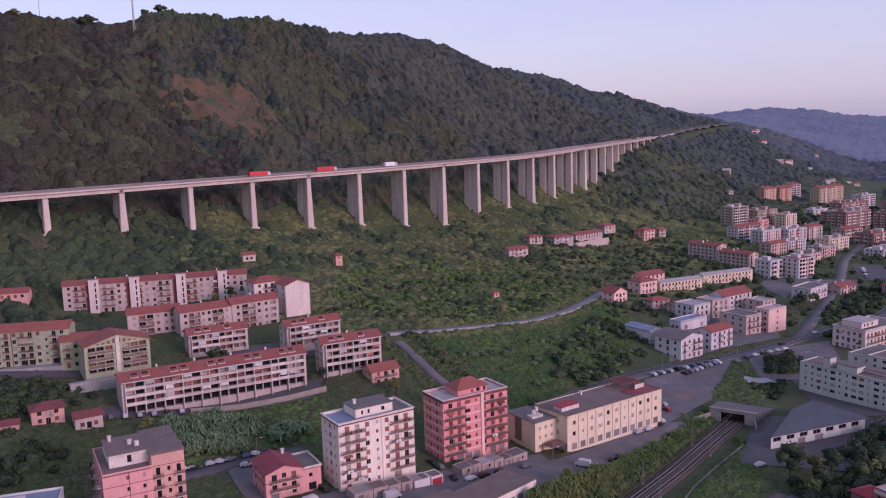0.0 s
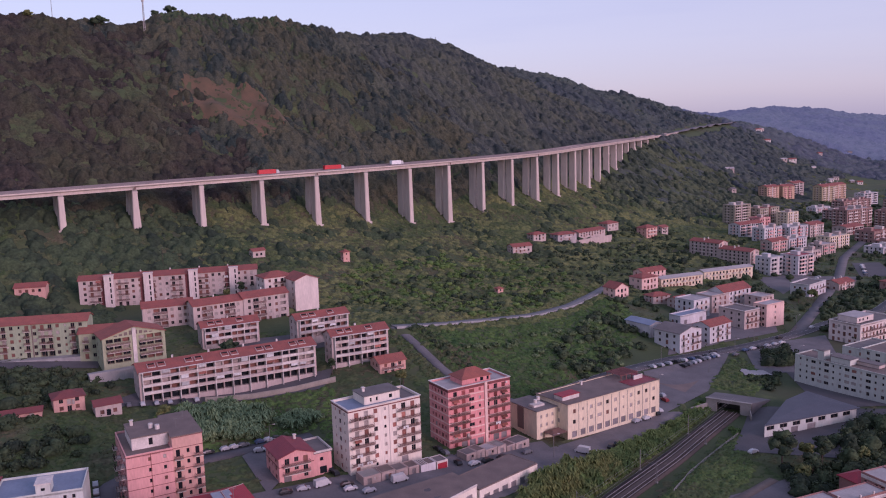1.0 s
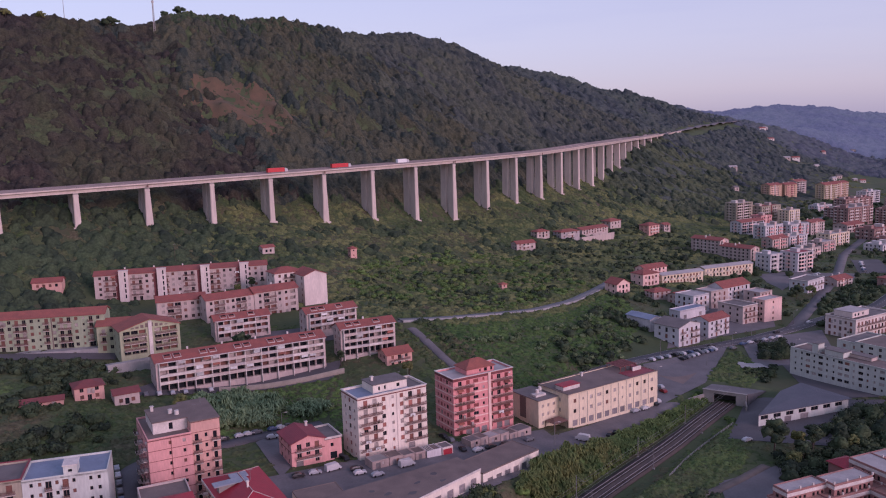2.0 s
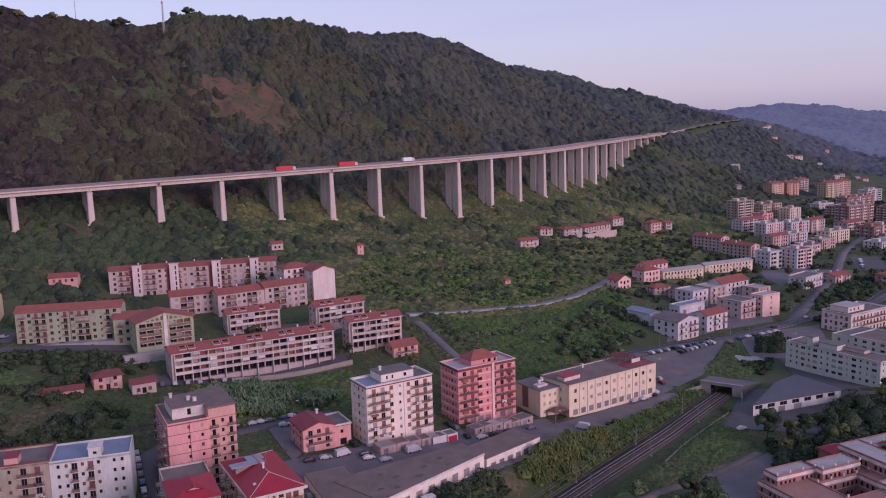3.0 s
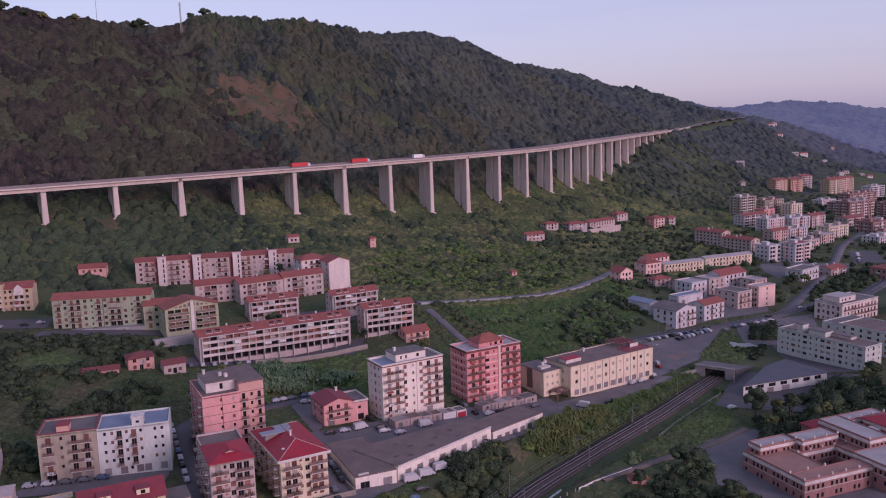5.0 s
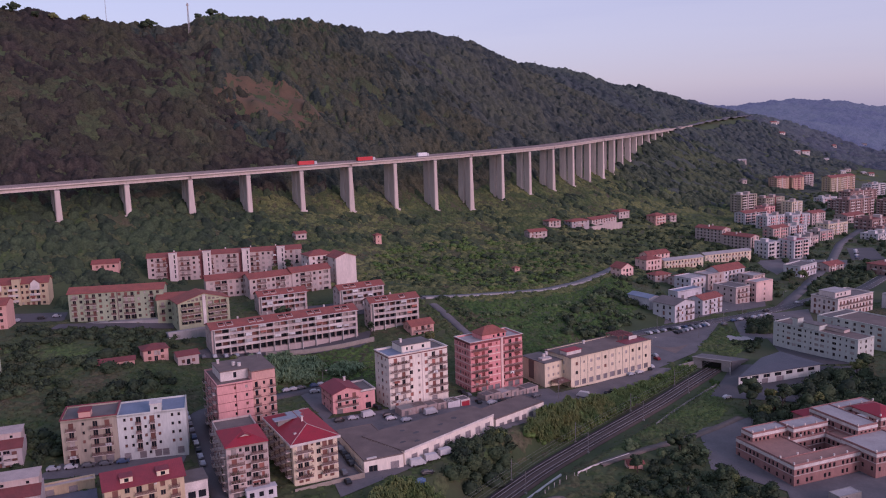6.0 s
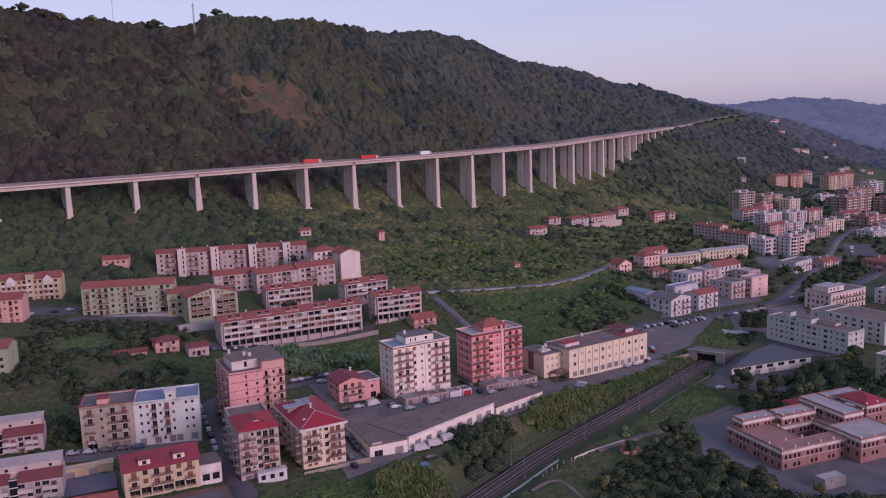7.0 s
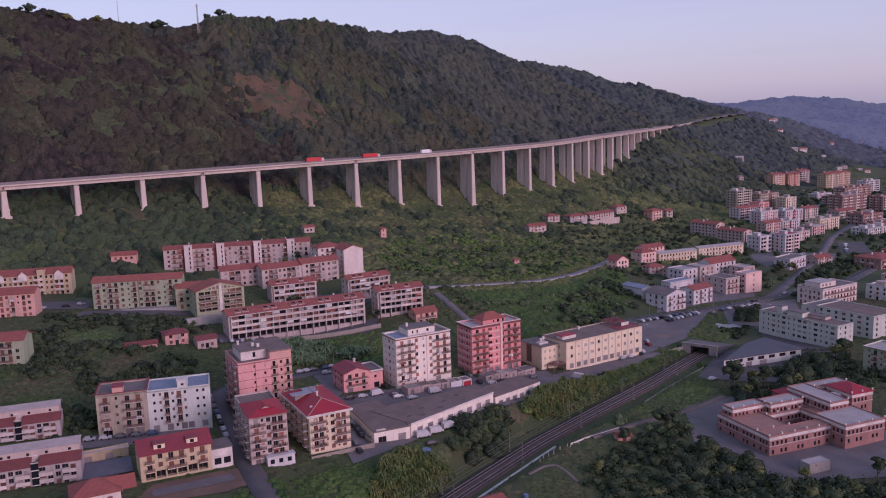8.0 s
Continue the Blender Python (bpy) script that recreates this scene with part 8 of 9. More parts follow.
def slope_patch(name, label, material, s0, s1, d0, d1, test, step=4.0, lift=0.5):
    """Bare or grassy ground on the hill where the wood is open."""
    ss, dd = np.arange(s0, s1 + 1, step), np.arange(d0, d1 + 1, step)
    gs, gd = np.meshgrid(ss, dd)
    x, y, _ = along_axis(gs.ravel(), gd.ravel())
    v = np.stack([x, y, land(x, y) + lift], 1)
    w = len(ss)
    i = (np.arange(len(dd) - 1)[:, None] * w + np.arange(w - 1)).ravel()
    i = i[test(gs.ravel(), gd.ravel())[i]]
    return tagged(quads(name, material, v, np.stack([i, i + 1, i + w + 1, i + w], 1)), label, "ground", kind="structure")


slope_patch("landslip", "bare brown landslip on the wooded hill", LANDSLIP, 110, 300, 85, 220, scar, 1.5, 0.4)

# land between the town's blocks
field_canopy("orchard", "dark orchard trees between apartment rows", "orchard", [(-205, 322), (-168, 346), (-142, 352), (-131, 330), (-118, 300), (-112, 268), (-150, 252), (-190, 275)], 4.8, 1.6, 3.8, 1.0, TREE_LEAF, 0.7, 60, 0.3, 1, 0.9, 34)
field_canopy("rough_field", "rough grassy scrub between blocks", "scrub", [(-215, 300), (-120, 322), (-100, 300), (-104, 258), (-136, 234), (-215, 245)], 2.6, 0.7, 1.8, 0.5, GRASS_TUFT, 0.9, 7, 0.3, 2, 0.9)
field_canopy("field_growth", "bright green rough field below the garden wall", "scrub", [(-104, 330), (-45, 358), (-26, 334), (-36, 300), (-100, 284)], 2.2, 0.7, 1.6, 0.5, CANE, 0.8, 8, 0.28, 5, margin=1.0)
field_canopy("field_growth", "bright green rough field beside the link road", "scrub", [(-14, 404), (30, 432), (70, 468), (112, 540), (112, 460), (80, 398), (36, 358), (8, 376)], 2.4, 0.8, 1.9, 0.5, FIELD, 0.9, 7, 0.32, 6, margin=1.0)
field_canopy("field_trees", "bushes and small trees in the field above the main road", "bushes", [(50, 400), (70, 440), (104, 505), (116, 455), (96, 415), (66, 385)], 4.2, 1.4, 3.6, 1.0, TREE_LEAF, 0.8, 40, 0.34, 7, 0.9, 30)
field_canopy("field_growth", "dense undergrowth below the cane", "bushes", [(-96, 322), (-80, 334), (-62, 327), (-64, 308), (-84, 300)], 2.0, 1.0, 2.0, 1.25, GREYLEAF, 0.5, 14, 0.3, 3)
cane("cane_stand", "tall grey-green cane stand in the field", [(-96, 322), (-80, 334), (-62, 327), (-64, 308), (-84, 300)], 1.7, 4.4, CANE_GREY, 44, 60)
field_canopy("field_growth", "dense undergrowth below the cane", "bushes", [(-66, 322), (-50, 334), (-42, 326), (-54, 312)], 2.4, 1.0, 1.8, 1.25, GREYLEAF, 0.5, 14, 0.3, 4)
cane("cane_stand", "tall grey-green cane stand in the field", [(-60, 323), (-50, 331), (-43, 326), (-53, 315)], 1.7, 3.4, CANE_GREY, 38, 60)
field_canopy("field_trees", "grey-green bushes in the field above the main road", "bushes", [(8, 400), (40, 430), (90, 470), (110, 440), (80, 398), (40, 376)], 7.0, 1.3, 2.8, 0.95, GREYLEAF, 0.7, 40, 0.32, 57, 0.6)
field_canopy("field_trees", "bushes behind the cream building", "bushes", [(22, 340), (34, 360), (70, 390), (78, 384), (58, 360), (40, 340)], 3.6, 1.3, 2.8, 1.0, GREYLEAF, 0.7, 40, 0.3, 8, 0.85)
BANK = [(22, 258), (36, 267), (54, 277), (61, 287), (64, 304), (57, 303), (44, 294), (31, 276)]
HEDGE = [(56, 300), (64, 310), (76, 321), (92, 338), (106, 354), (110, 352), (98, 337), (85, 316), (72, 300), (61, 289)]
field_canopy("bank_growth", "dense undergrowth below the cane on the railway bank", "bushes", BANK, 2.2, 1.2, 2.2, 1.1, CANE, 0.5, 12, 0.3, 9, margin=0.2)
cane("cane_stand", "tall yellow-green cane thicket on the railway bank", BANK, 1.45, 4.4, CANE_TIP, 9, 80)
field_canopy("bank_growth", "green undergrowth along the railway bank", "bushes", HEDGE, 2.2, 1.1, 2.0, 1.0, CANE, 0.5, 12, 0.3, 11, margin=0.0)
cane("cane_stand", "green cane and tall grass along the railway bank", HEDGE, 1.5, 2.9, CANE_GREEN, 11, 60, 0.0)
field_canopy("bank_growth", "green hedge along the far side of the cutting", "bushes", [(112, 338), (122, 350), (130, 356), (132, 352), (124, 340), (114, 328)], 2.0, 1.0, 1.9, 1.0, CANE, 0.5, 40, 0.22, 70, margin=0.2)
field_canopy("bank_trees", "dark dense trees at the end of the garages", "trees", [(-5, 222), (3, 225), (15, 237), (19, 250), (12, 258), (6, 247), (-5, 238)], 3.6, 2.0, 3.8, 1.25, TREE_LEAF, 0.5, 90, 0.26, 12, margin=0.2)
field_canopy("bank_growth", "yellow-green trees and brambles by the railway", "bushes", [(-26, 208), (-8, 214), (0, 210), (-14, 190), (-30, 184)], 2.8, 1.5, 3.3, 1.2, CANE_DRY, 0.5, 60, 0.24, 13, 0.9, margin=0.2)
cane("cane_stand", "yellow-green cane by the railway", [(-26, 208), (-8, 214), (0, 210), (-14, 190), (-30, 184)], 1.6, 4.4, CANE_TIP, 13, 70)
field_canopy("bank_trees", "yellow-green bush at the end of the garages", "bushes", [(9, 249), (15, 249), (15, 255), (9, 255)], 2.6, 1.6, 2.4, 1.3, CANE_DRY, 0.5, 60, 0.26, 112, margin=0.2)
field_canopy("waste_growth", "rough green waste ground below the blocks", "scrub", [(-66, 184), (-40, 201), (-14, 208), (-20, 178), (-50, 150), (-84, 160)], 1.9, 0.8, 1.9, 0.5, FIELD, 0.6, 16, 0.26, 14, margin=0.4)
field_canopy("garden_growth", "garden bushes and trees beside the line", "bushes", [(36, 200), (50, 224), (88, 262), (96, 244), (80, 205), (56, 176)], 4.0, 1.2, 3.2, 1.05, TREE_LEAF, 0.6, 60, 0.26, 17, 0.85)
field_canopy("garden_growth", "grey-green olive bushes beside the line", "bushes", [(62, 246), (78, 258), (96, 268), (92, 252), (74, 236)], 8.0, 1.8, 3.0, 1.05, GREYLEAF, 0.6, 60, 0.26, 71, 0.7)
field_canopy("garden_growth", "dark hedge and trees behind the brick school", "trees", [(96, 268), (118, 292), (150, 300), (186, 312), (186, 292), (150, 276), (110, 262)], 4.0, 1.7, 3.8, 1.15, TREE_LEAF, 0.6, 60, 0.28, 19, 0.9)
field_canopy("lawn_growth", "rough lawn above the underpass", "grass", [(121, 383), (140, 416), (151, 426), (155, 400), (146, 380), (134, 368)], 2.2, 1.0, 1.9, 0.5, LAWN, 0.7, 12, 0.26, 20, margin=0.3)
field_canopy("lawn_growth", "dark bushes on the lawn above the underpass", "bushes", [(140, 380), (146, 405), (158, 415), (160, 396), (148, 376)], 4.0, 1.2, 2.4, 0.9, TREE_LEAF, 0.7, 40, 0.3, 72, 0.8)
field_canopy("lawn_growth", "rough triangular lawn beside the cutting", "grass", [(58, 256), (76, 284), (106, 322), (116, 332), (112, 304), (104, 286), (86, 268), (70, 254)], 2.0, 1.0, 1.8, 0.4, LAWN, 0.6, 14, 0.24, 73, margin=0.3)
field_canopy("town_trees", "dark trees along the buried line in town", "trees", [(196, 470), (250, 540), (300, 610), (330, 600), (280, 540), (226, 476)], 6.0, 1.8, 4.0, 1.1, TREE_LEAF, 1.0, 30, 0.5, 21, 0.85)
field_canopy("town_trees", "trees scattered through the eastern quarter", "trees", [(110, 470), (140, 620), (230, 740), (330, 900), (480, 1150), (640, 1250), (560, 900), (380, 640), (230, 480)], 11.0, 1.8, 4.2, 1.1, TREE_LEAF, 1.5, 24, 0.6, 22, 0.7)
field_canopy("town_trees", "bushes round the hillside houses", "bushes", [(100, 500), (110, 590), (60, 640), (100, 760), (240, 840), (230, 740), (150, 600), (130, 500)], 6.0, 1.3, 3.4, 1.0, TREE_LEAF, 1.1, 24, 0.5, 23, 0.8, 40)
field_canopy("town_grass", "rough grass between the houses of the eastern quarter", "grass", [(110, 440), (118, 600), (230, 740), (330, 900), (480, 1150), (640, 1250), (560, 900), (380, 640), (230, 480), (150, 440)], 4.0, 1.2, 2.6, 0.3, GRASS_TUFT, 1.8, 4, 0.4, 74, 0.8, 60)
field_canopy("verge_growth", "rough grass and weeds along the link road", "grass", [(-30, 412), (-10, 422), (12, 394), (34, 366), (30, 350), (0, 362), (-18, 392)], 2.0, 0.8, 1.8, 0.55, GRASS_TUFT, 0.8, 10, 0.28, 77, margin=0.0)
field_canopy("verge_growth", "bushes along the link road", "bushes", [(-16, 420), (-6, 416), (14, 388), (32, 366), (26, 362), (8, 384), (-8, 406)], 3.4, 1.2, 2.6, 1.0, TREE_LEAF, 0.7, 30, 0.3, 78, 0.8, margin=0.8)
for side in (-1, 1):
    way = WAYS["country_road"]
    t_ = np.gradient(way[:, :2], axis=0)
    t_ /= np.linalg.norm(t_, axis=1)[:, None]
    n_ = np.stack([-t_[:, 1], t_[:, 0]], 1) * side
    inner, outer = way[:, :2] + n_ * 3.4, way[:, :2] + n_ * 10.5
    field_canopy("verge_growth", "rough grass and brambles along the country road", "grass", [tuple(p) for p in inner[::5]] + [tuple(p) for p in outer[::-5]], 2.3, 0.8, 2.1, 0.6, SCRUB, 0.9, 8, 0.3, 79 + side, margin=0.9)
field_canopy("garden_growth", "lighter bushes and fruit trees in front of the brick school", "bushes", [(50, 176), (70, 212), (92, 230), (104, 202), (150, 196), (150, 180), (92, 160)], 7.5, 1.6, 3.2, 1.15, SCRUB, 0.6, 60, 0.26, 84, 0.75)
field_canopy("bank_growth", "green hedge beside the underpass", "bushes", [(104, 352), (112, 366), (117, 368), (116, 360), (110, 352)], 2.0, 1.0, 2.0, 1.1, CANE, 0.5, 40, 0.22, 85, margin=0.0)
field_canopy("orchard_lawn", "bright mown grass strip between the orchard trees", "grass", [(-204, 326), (-184, 336), (-164, 322), (-172, 306), (-196, 308)], 1.9, 1.0, 1.7, 0.3, LAWN, 0.9, 4, 0.26, 90, margin=0.3)
field_canopy("orchard", "dark orchard trees beside the lane", "orchard", [(-210, 352), (-150, 358), (-128, 346), (-132, 330), (-160, 328), (-176, 342), (-206, 338)], 4.2, 1.5, 3.2, 1.0, TREE_LEAF, 0.7, 40, 0.28, 91, 0.9)
field_canopy("bushes", "dark bushes and small trees below the old block", "bushes", [(-176, 226), (-150, 246), (-134, 236), (-138, 214), (-150, 205), (-150, 196), (-136, 196), (-134, 206), (-140, 214), (-160, 222)], 3.2, 1.3, 2.8, 1.05, TREE_LEAF, 0.6, 40, 0.26, 92, 0.9)
field_canopy("garden_growth", "dark dense trees in front of the brick school", "trees", [(46, 170), (70, 214), (92, 232), (102, 202), (160, 200), (160, 176), (90, 150)], 3.8, 1.6, 3.8, 1.1, TREE_LEAF, 0.6, 80, 0.27, 18, 0.9)
field_canopy("near_grass", "tufted rough grass round the near blocks", "grass", [(-230, 150), (-230, 350), (-120, 420), (60, 400), (190, 330), (190, 150)], 2.6, 0.9, 1.9, 0.3, GRASS_TUFT, 1.3, 2, 0.3, 61, 0.9, margin=0.3)
field_canopy("near_grass", "rough grass round the institution", "grass", [(150, 286), (186, 400), (250, 480), (330, 520), (300, 380), (230, 280)], 2.8, 0.9, 1.9, 0.3, GRASS_TUFT, 1.4, 2, 0.3, 98, 0.9, margin=0.3)
field_canopy("hall_trees", "dark umbrella-shaped trees beside the hall", "trees", [(138, 310), (150, 322), (168, 330), (186, 322), (176, 304), (150, 300)], 4.4, 2.0, 4.2, 1.5, TREE_LEAF, 0.6, 80, 0.28, 99, 0.85, margin=PAVED)
field_canopy("street_trees", "dark dense trees beside the main road", "trees", [(158, 412), (166, 432), (178, 436), (182, 424), (172, 410)], 4.0, 2.0, 3.8, 1.5, TREE_LEAF, 0.7, 80, 0.3, 101, 0.9, margin=PAVED)
field_canopy("slope_grass", "tufted bright grass on the valley slope", "grass", [(-130, 500), (-20, 420), (60, 470), (120, 580), (120, 720), (40, 700), (-60, 610)], 2.8, 0.9, 2.0, 0.35, GRASS_TUFT, 1.1, 5, 0.35, 62, 0.85)
field_canopy("slope_thicket", "bright cane and fruit bushes on the valley slope", "bushes", [(-60, 470), (20, 446), (60, 480), (108, 570), (70, 650), (0, 620), (-50, 560)], 4.2, 1.2, 3.2, 0.8, CANE, 1.0, 20, 0.4, 63, 0.85, 34)
field_canopy("slope_thicket", "dark fruit trees on the valley slope", "bushes", [(-60, 450), (10, 446), (60, 490), (100, 600), (40, 600), (-40, 540)], 6.5, 1.6, 3.4, 0.9, TREE_LEAF, 1.0, 26, 0.45, 64, 0.6, 40)
field_canopy("garden_lawn", "rough mown garden grass beside the line", "grass", [(20, 196), (27, 206), (33, 216), (46, 228), (52, 218), (48, 200), (34, 190)], 1.7, 0.8, 1.5, 0.22, GRASS_TUFT, 0.8, 4, 0.22, 93, margin=0.2)
field_canopy("bank_grass", "rough grass on the railway bank", "grass", [(4, 226), (22, 252), (42, 274), (58, 286), (100, 340), (112, 354), (116, 346), (60, 282), (22, 230)], 1.7, 0.7, 1.5, 0.35, GRASS_TUFT, 0.7, 5, 0.25, 94, margin=0.0)
field_canopy("garden_growth", "silvery olive bush by the lane", "bushes", [(58, 247), (66, 247), (66, 255), (58, 255)], 2.4, 1.2, 2.2, 1.1, GREYLEAF, 0.6, 60, 0.26, 95, margin=0.2)


def tree_template(k, height, spread, leaf_material):
    """A tree with a tapered trunk, limbs and a lumpy crown of leaf quads."""
    rng = np.random.RandomState(100 + k)
    top = new("tree")
    s = Shape().tube((0, 0, -0.4), (0.15, 0.1, height * 0.5), 0.28, 0.16, 7)
    for j in range(5):
        a = 6.283 * j / 5 + k
        s.tube((0.1, 0.05, height * (0.3 + 0.04 * j)), (math.cos(a) * spread * 0.6, math.sin(a) * spread * 0.6, height * (0.62 + 0.05 * (j % 3))), 0.11, 0.04, 5)
    part("trunk", s, BARK, top)
    k_ = 14
    lump = rng.normal(size=(k_, 3)) * (spread * 0.36, spread * 0.36, height * 0.10) + (0, 0, height * 0.62)
    rad = spread * (0.34 + 0.22 * rng.rand(k_))
    crown = canopy("crown", "", "", lambda u, v: (u, v, 0.0), (lump[:, 0], lump[:, 1], rad, rad * (0.8 + 0.4 * rng.rand(k_))), leaf_material, "near", 60, 0.22, 300 + k, 0.2, heights=lump[:, 2])
    crown.name = "crown"
    crown.parent = top
    return top


TREES = []
for k, (h, sp, lm) in enumerate(((8.5, 3.6, TREE_LEAF), (7.0, 3.2, SCRUB), (10, 4.4, TREE_LEAF), (6.0, 2.8, SCRUB), (9, 2.2, TREE_LEAF))):
    TREES.append(tagged(tree_template(k, h, sp, lm), "leafy dark green broad tree with an uneven crown", "tree", "single trees"))
used = set()


def plant(x, y, kind, size=1.0, turn=0.0):
    m = pose(x, y, ground_at(x, y), 0, 0, turn) @ Matrix.Scale(1.0, 4)
    if kind not in used:
        used.add(kind)
        TREES[kind].matrix_basis = m
        TREES[kind].scale = (size, size, size)
        return
    ob = copy_thing(TREES[kind], m)
    ob.scale = (size, size, size)


EAST_TREES = [(168, 425), (174, 430), (180, 436), (190, 462), (163, 421), (134, 300), (140, 305), (152, 312), (158, 316), (164, 320), (172, 324), (178, 330), (184, 334), (146, 296), (130, 292), (124, 286), (118, 282), (98, 229), (92, 240), (102, 236), (58, 232), (66, 250), (76, 246), (44, 208), (70, 214), (84, 222), (-100, 318)]
TOWN_TREES = [(-92, 292), (-50, 362), (-44, 366), (-58, 358), (-98, 372), (-90, 380), (-112, 470), (-104, 468), (-150, 392), (-142, 388), (-66, 300), (-14, 360), (0, 352), (96, 214), (103, 207), (100, 229), (112, 204), (134, 201), (146, 203), (152, 198), (118, 296), (128, 298), (206, 384), (210, 378), (250, 560), (236, 552), (262, 640), (284, 640)]
for n, (x, y) in enumerate(EAST_TREES + TOWN_TREES):
    if bool(clear_of_things(np.array([float(x)]), np.array([float(y)]), 0.5)[0]):
        plant(x, y, n % 5 if n % 5 != 3 or n > 12 else 0, 0.75 + 0.5 * ((n * 37) % 10) / 10, n * 67.0)
# single trees on the skyline
for n, (s_, d_) in enumerate(((114, 274), (120, 277), (30, 272), (14, 270), (-4, 268), (60, 276), (180, 296), (200, 300), (212, 302))):
    x, y, _ = along_axis(s_, d_)
    plant(float(x), float(y), (0, 2, 1)[n % 3], 1.25, n * 50.0)
for k in range(5):
    if k not in used:
        plant(-120 + k, 470, k)

# ---- masts, poles and lamps ----
def lattice_mast(x, y, h):
    top = tagged(new("radio_mast"), "slender lattice radio mast on the ridge", "radio mast")
    top.matrix_world = pose(x, y, ground_at(x, y) - 0.5)
    s = Shape()
    for a in range(3):
        t0 = 2.094 * a
        s.tube((1.1 * math.cos(t0), 1.1 * math.sin(t0), 0), (0.5 * math.cos(t0), 0.5 * math.sin(t0), h), 0.24, 0.18, 5)
    part("mast_legs", s, GALV, top)
    s = Shape()
    for k in range(int(h / 2)):
        r0, r1 = 1.1 - 0.6 * k * 2 / h, 1.1 - 0.6 * (k + 1) * 2 / h
        for a in range(3):
            t0, t1 = 2.094 * a, 2.094 * (a + 1)
            s.tube((r0 * math.cos(t0), r0 * math.sin(t0), 2 * k), (r1 * math.cos(t1), r1 * math.sin(t1), 2 * k + 2), 0.11, 0.11, 4)
    part("bracing", s, GALV, top)
    part("aerials", Shape().box(-1.2, 1.2, -0.15, 0.15, h - 3, h - 1.2).box(-0.15, 0.15, -1.2, 1.2, h - 6, h - 4.2), TRIM, top)


def pole(x, y, h, label, kind="utility pole", lamp=False, first=[None]):
    top = tagged(new("street_lamp" if lamp else "utility_pole"), label, "street lamp" if lamp else "utility pole", "street lamps" if lamp else "utility poles")
    top.matrix_world = pose(x, y, ground_at(x, y))
    part("post", Shape().tube((0, 0, -0.6), (0, 0, h), 0.13, 0.08, 6), GALV if lamp else BARK, top)
    if lamp:
        part("arm", Shape().tube((0, 0, h - 0.1), (1.6, 0, h + 0.2), 0.05, 0.04, 5), GALV, top)
        part("lamp_head", Shape().box(1.3, 2.1, -0.15, 0.15, h + 0.1, h + 0.25), TRIM, top)
    else:
        part("crossbar", Shape().box(-0.8, 0.8, -0.05, 0.05, h - 0.5, h - 0.35), GALV, top)
    return top


x, y, _ = along_axis(161, 277)
lattice_mast(float(x), float(y), 34)
x, y, _ = along_axis(79, 276)
ridge_pole = pole(float(x), float(y), 26, "tall thin pole on the ridge")
part("stay", Shape().tube((0, 0, -0.6), (0, 0, 25.5), 0.3, 0.2, 6), GALV, ridge_pole)
for x, y, h in ((-106, 546, 12), (-158, 508, 13), (-12, 655, 14), (20, 640, 10), (150, 690, 12), (330, 1010, 16), (300, 960, 15), (-60, 590, 10)):
    pole(x, y, h, "tall grey utility pole on the slope")
for x, y in ((107.9, 411), (149.9, 428.8), (128, 402), (96, 372), (170, 456), (205, 484), (-58, 300), (-90, 250), (-78, 222), (40, 300), (178, 418), (120, 300)):
    pole(x, y, 8.5, "grey street lamp with a single arm", lamp=True)


# ---- vehicles ----
PAINT = {n: mat("car_paint_" + n, c, tuple(v * 0.9 for v in c), rough=0.35, size=2, fine=0.5, bump=0.0) for n, c in
         (("white", (0.50, 0.48, 0.48)), ("silver", (0.36, 0.36, 0.38)), ("black", (0.02, 0.02, 0.022)), ("blue", (0.06, 0.09, 0.16)), ("red", (0.22, 0.03, 0.03)), ("grey", (0.12, 0.12, 0.13)))}
TYRE = mat("tyre_rubber", (0.02, 0.02, 0.02), rough=0.9, size=1, fine=0.2, bump=0.0)
LAMP = mat("lamp_lens", (0.55, 0.53, 0.50), rough=0.2, size=1, fine=0.2, bump=0.0)


def hull(profile, half, tuck):
    """A body from a side outline, its upper parts drawn in by tuck."""
    s = Shape()
    top = max(z for _, z in profile)
    low = min(z for _, z in profile)
    w = lambda z: half - tuck * max(0.0, (z - low) / (top - low) - 0.45)
    a = [(x, -w(z), z) for x, z in profile]
    b = [(x, w(z), z) for x, z in profile]
    s.face(a)
    s.face(b[::-1])
    for i in range(len(a)):
        j = (i + 1) % len(a)
        s.face([a[i], b[i], b[j], a[j]])
    return s


def vehicle(name, label, category, paint, body, glass, half, wheels, tuck=0.35):
    top = tagged(new(name), label, category, "parked vehicles")
    part("body", hull(body, half, tuck), PAINT[paint], top)
    part("cabin_glass", hull(glass, half - 0.06, tuck), GLASS, top)
    for x in wheels:
        for side in (-1, 1):
            part("wheel", Shape().tube((x, side * (half - 0.22), 0.32), (x, side * (half + 0.01), 0.32), 0.32, 0.32, 10), TYRE, top)
    nose = max(x for x, _ in body)
    for side in (-1, 1):
        part("headlight", Shape().box(nose - 0.12, nose + 0.01, side * half * 0.72 - 0.18, side * half * 0.72 + 0.18, 0.62, 0.78), LAMP, top)
    return top


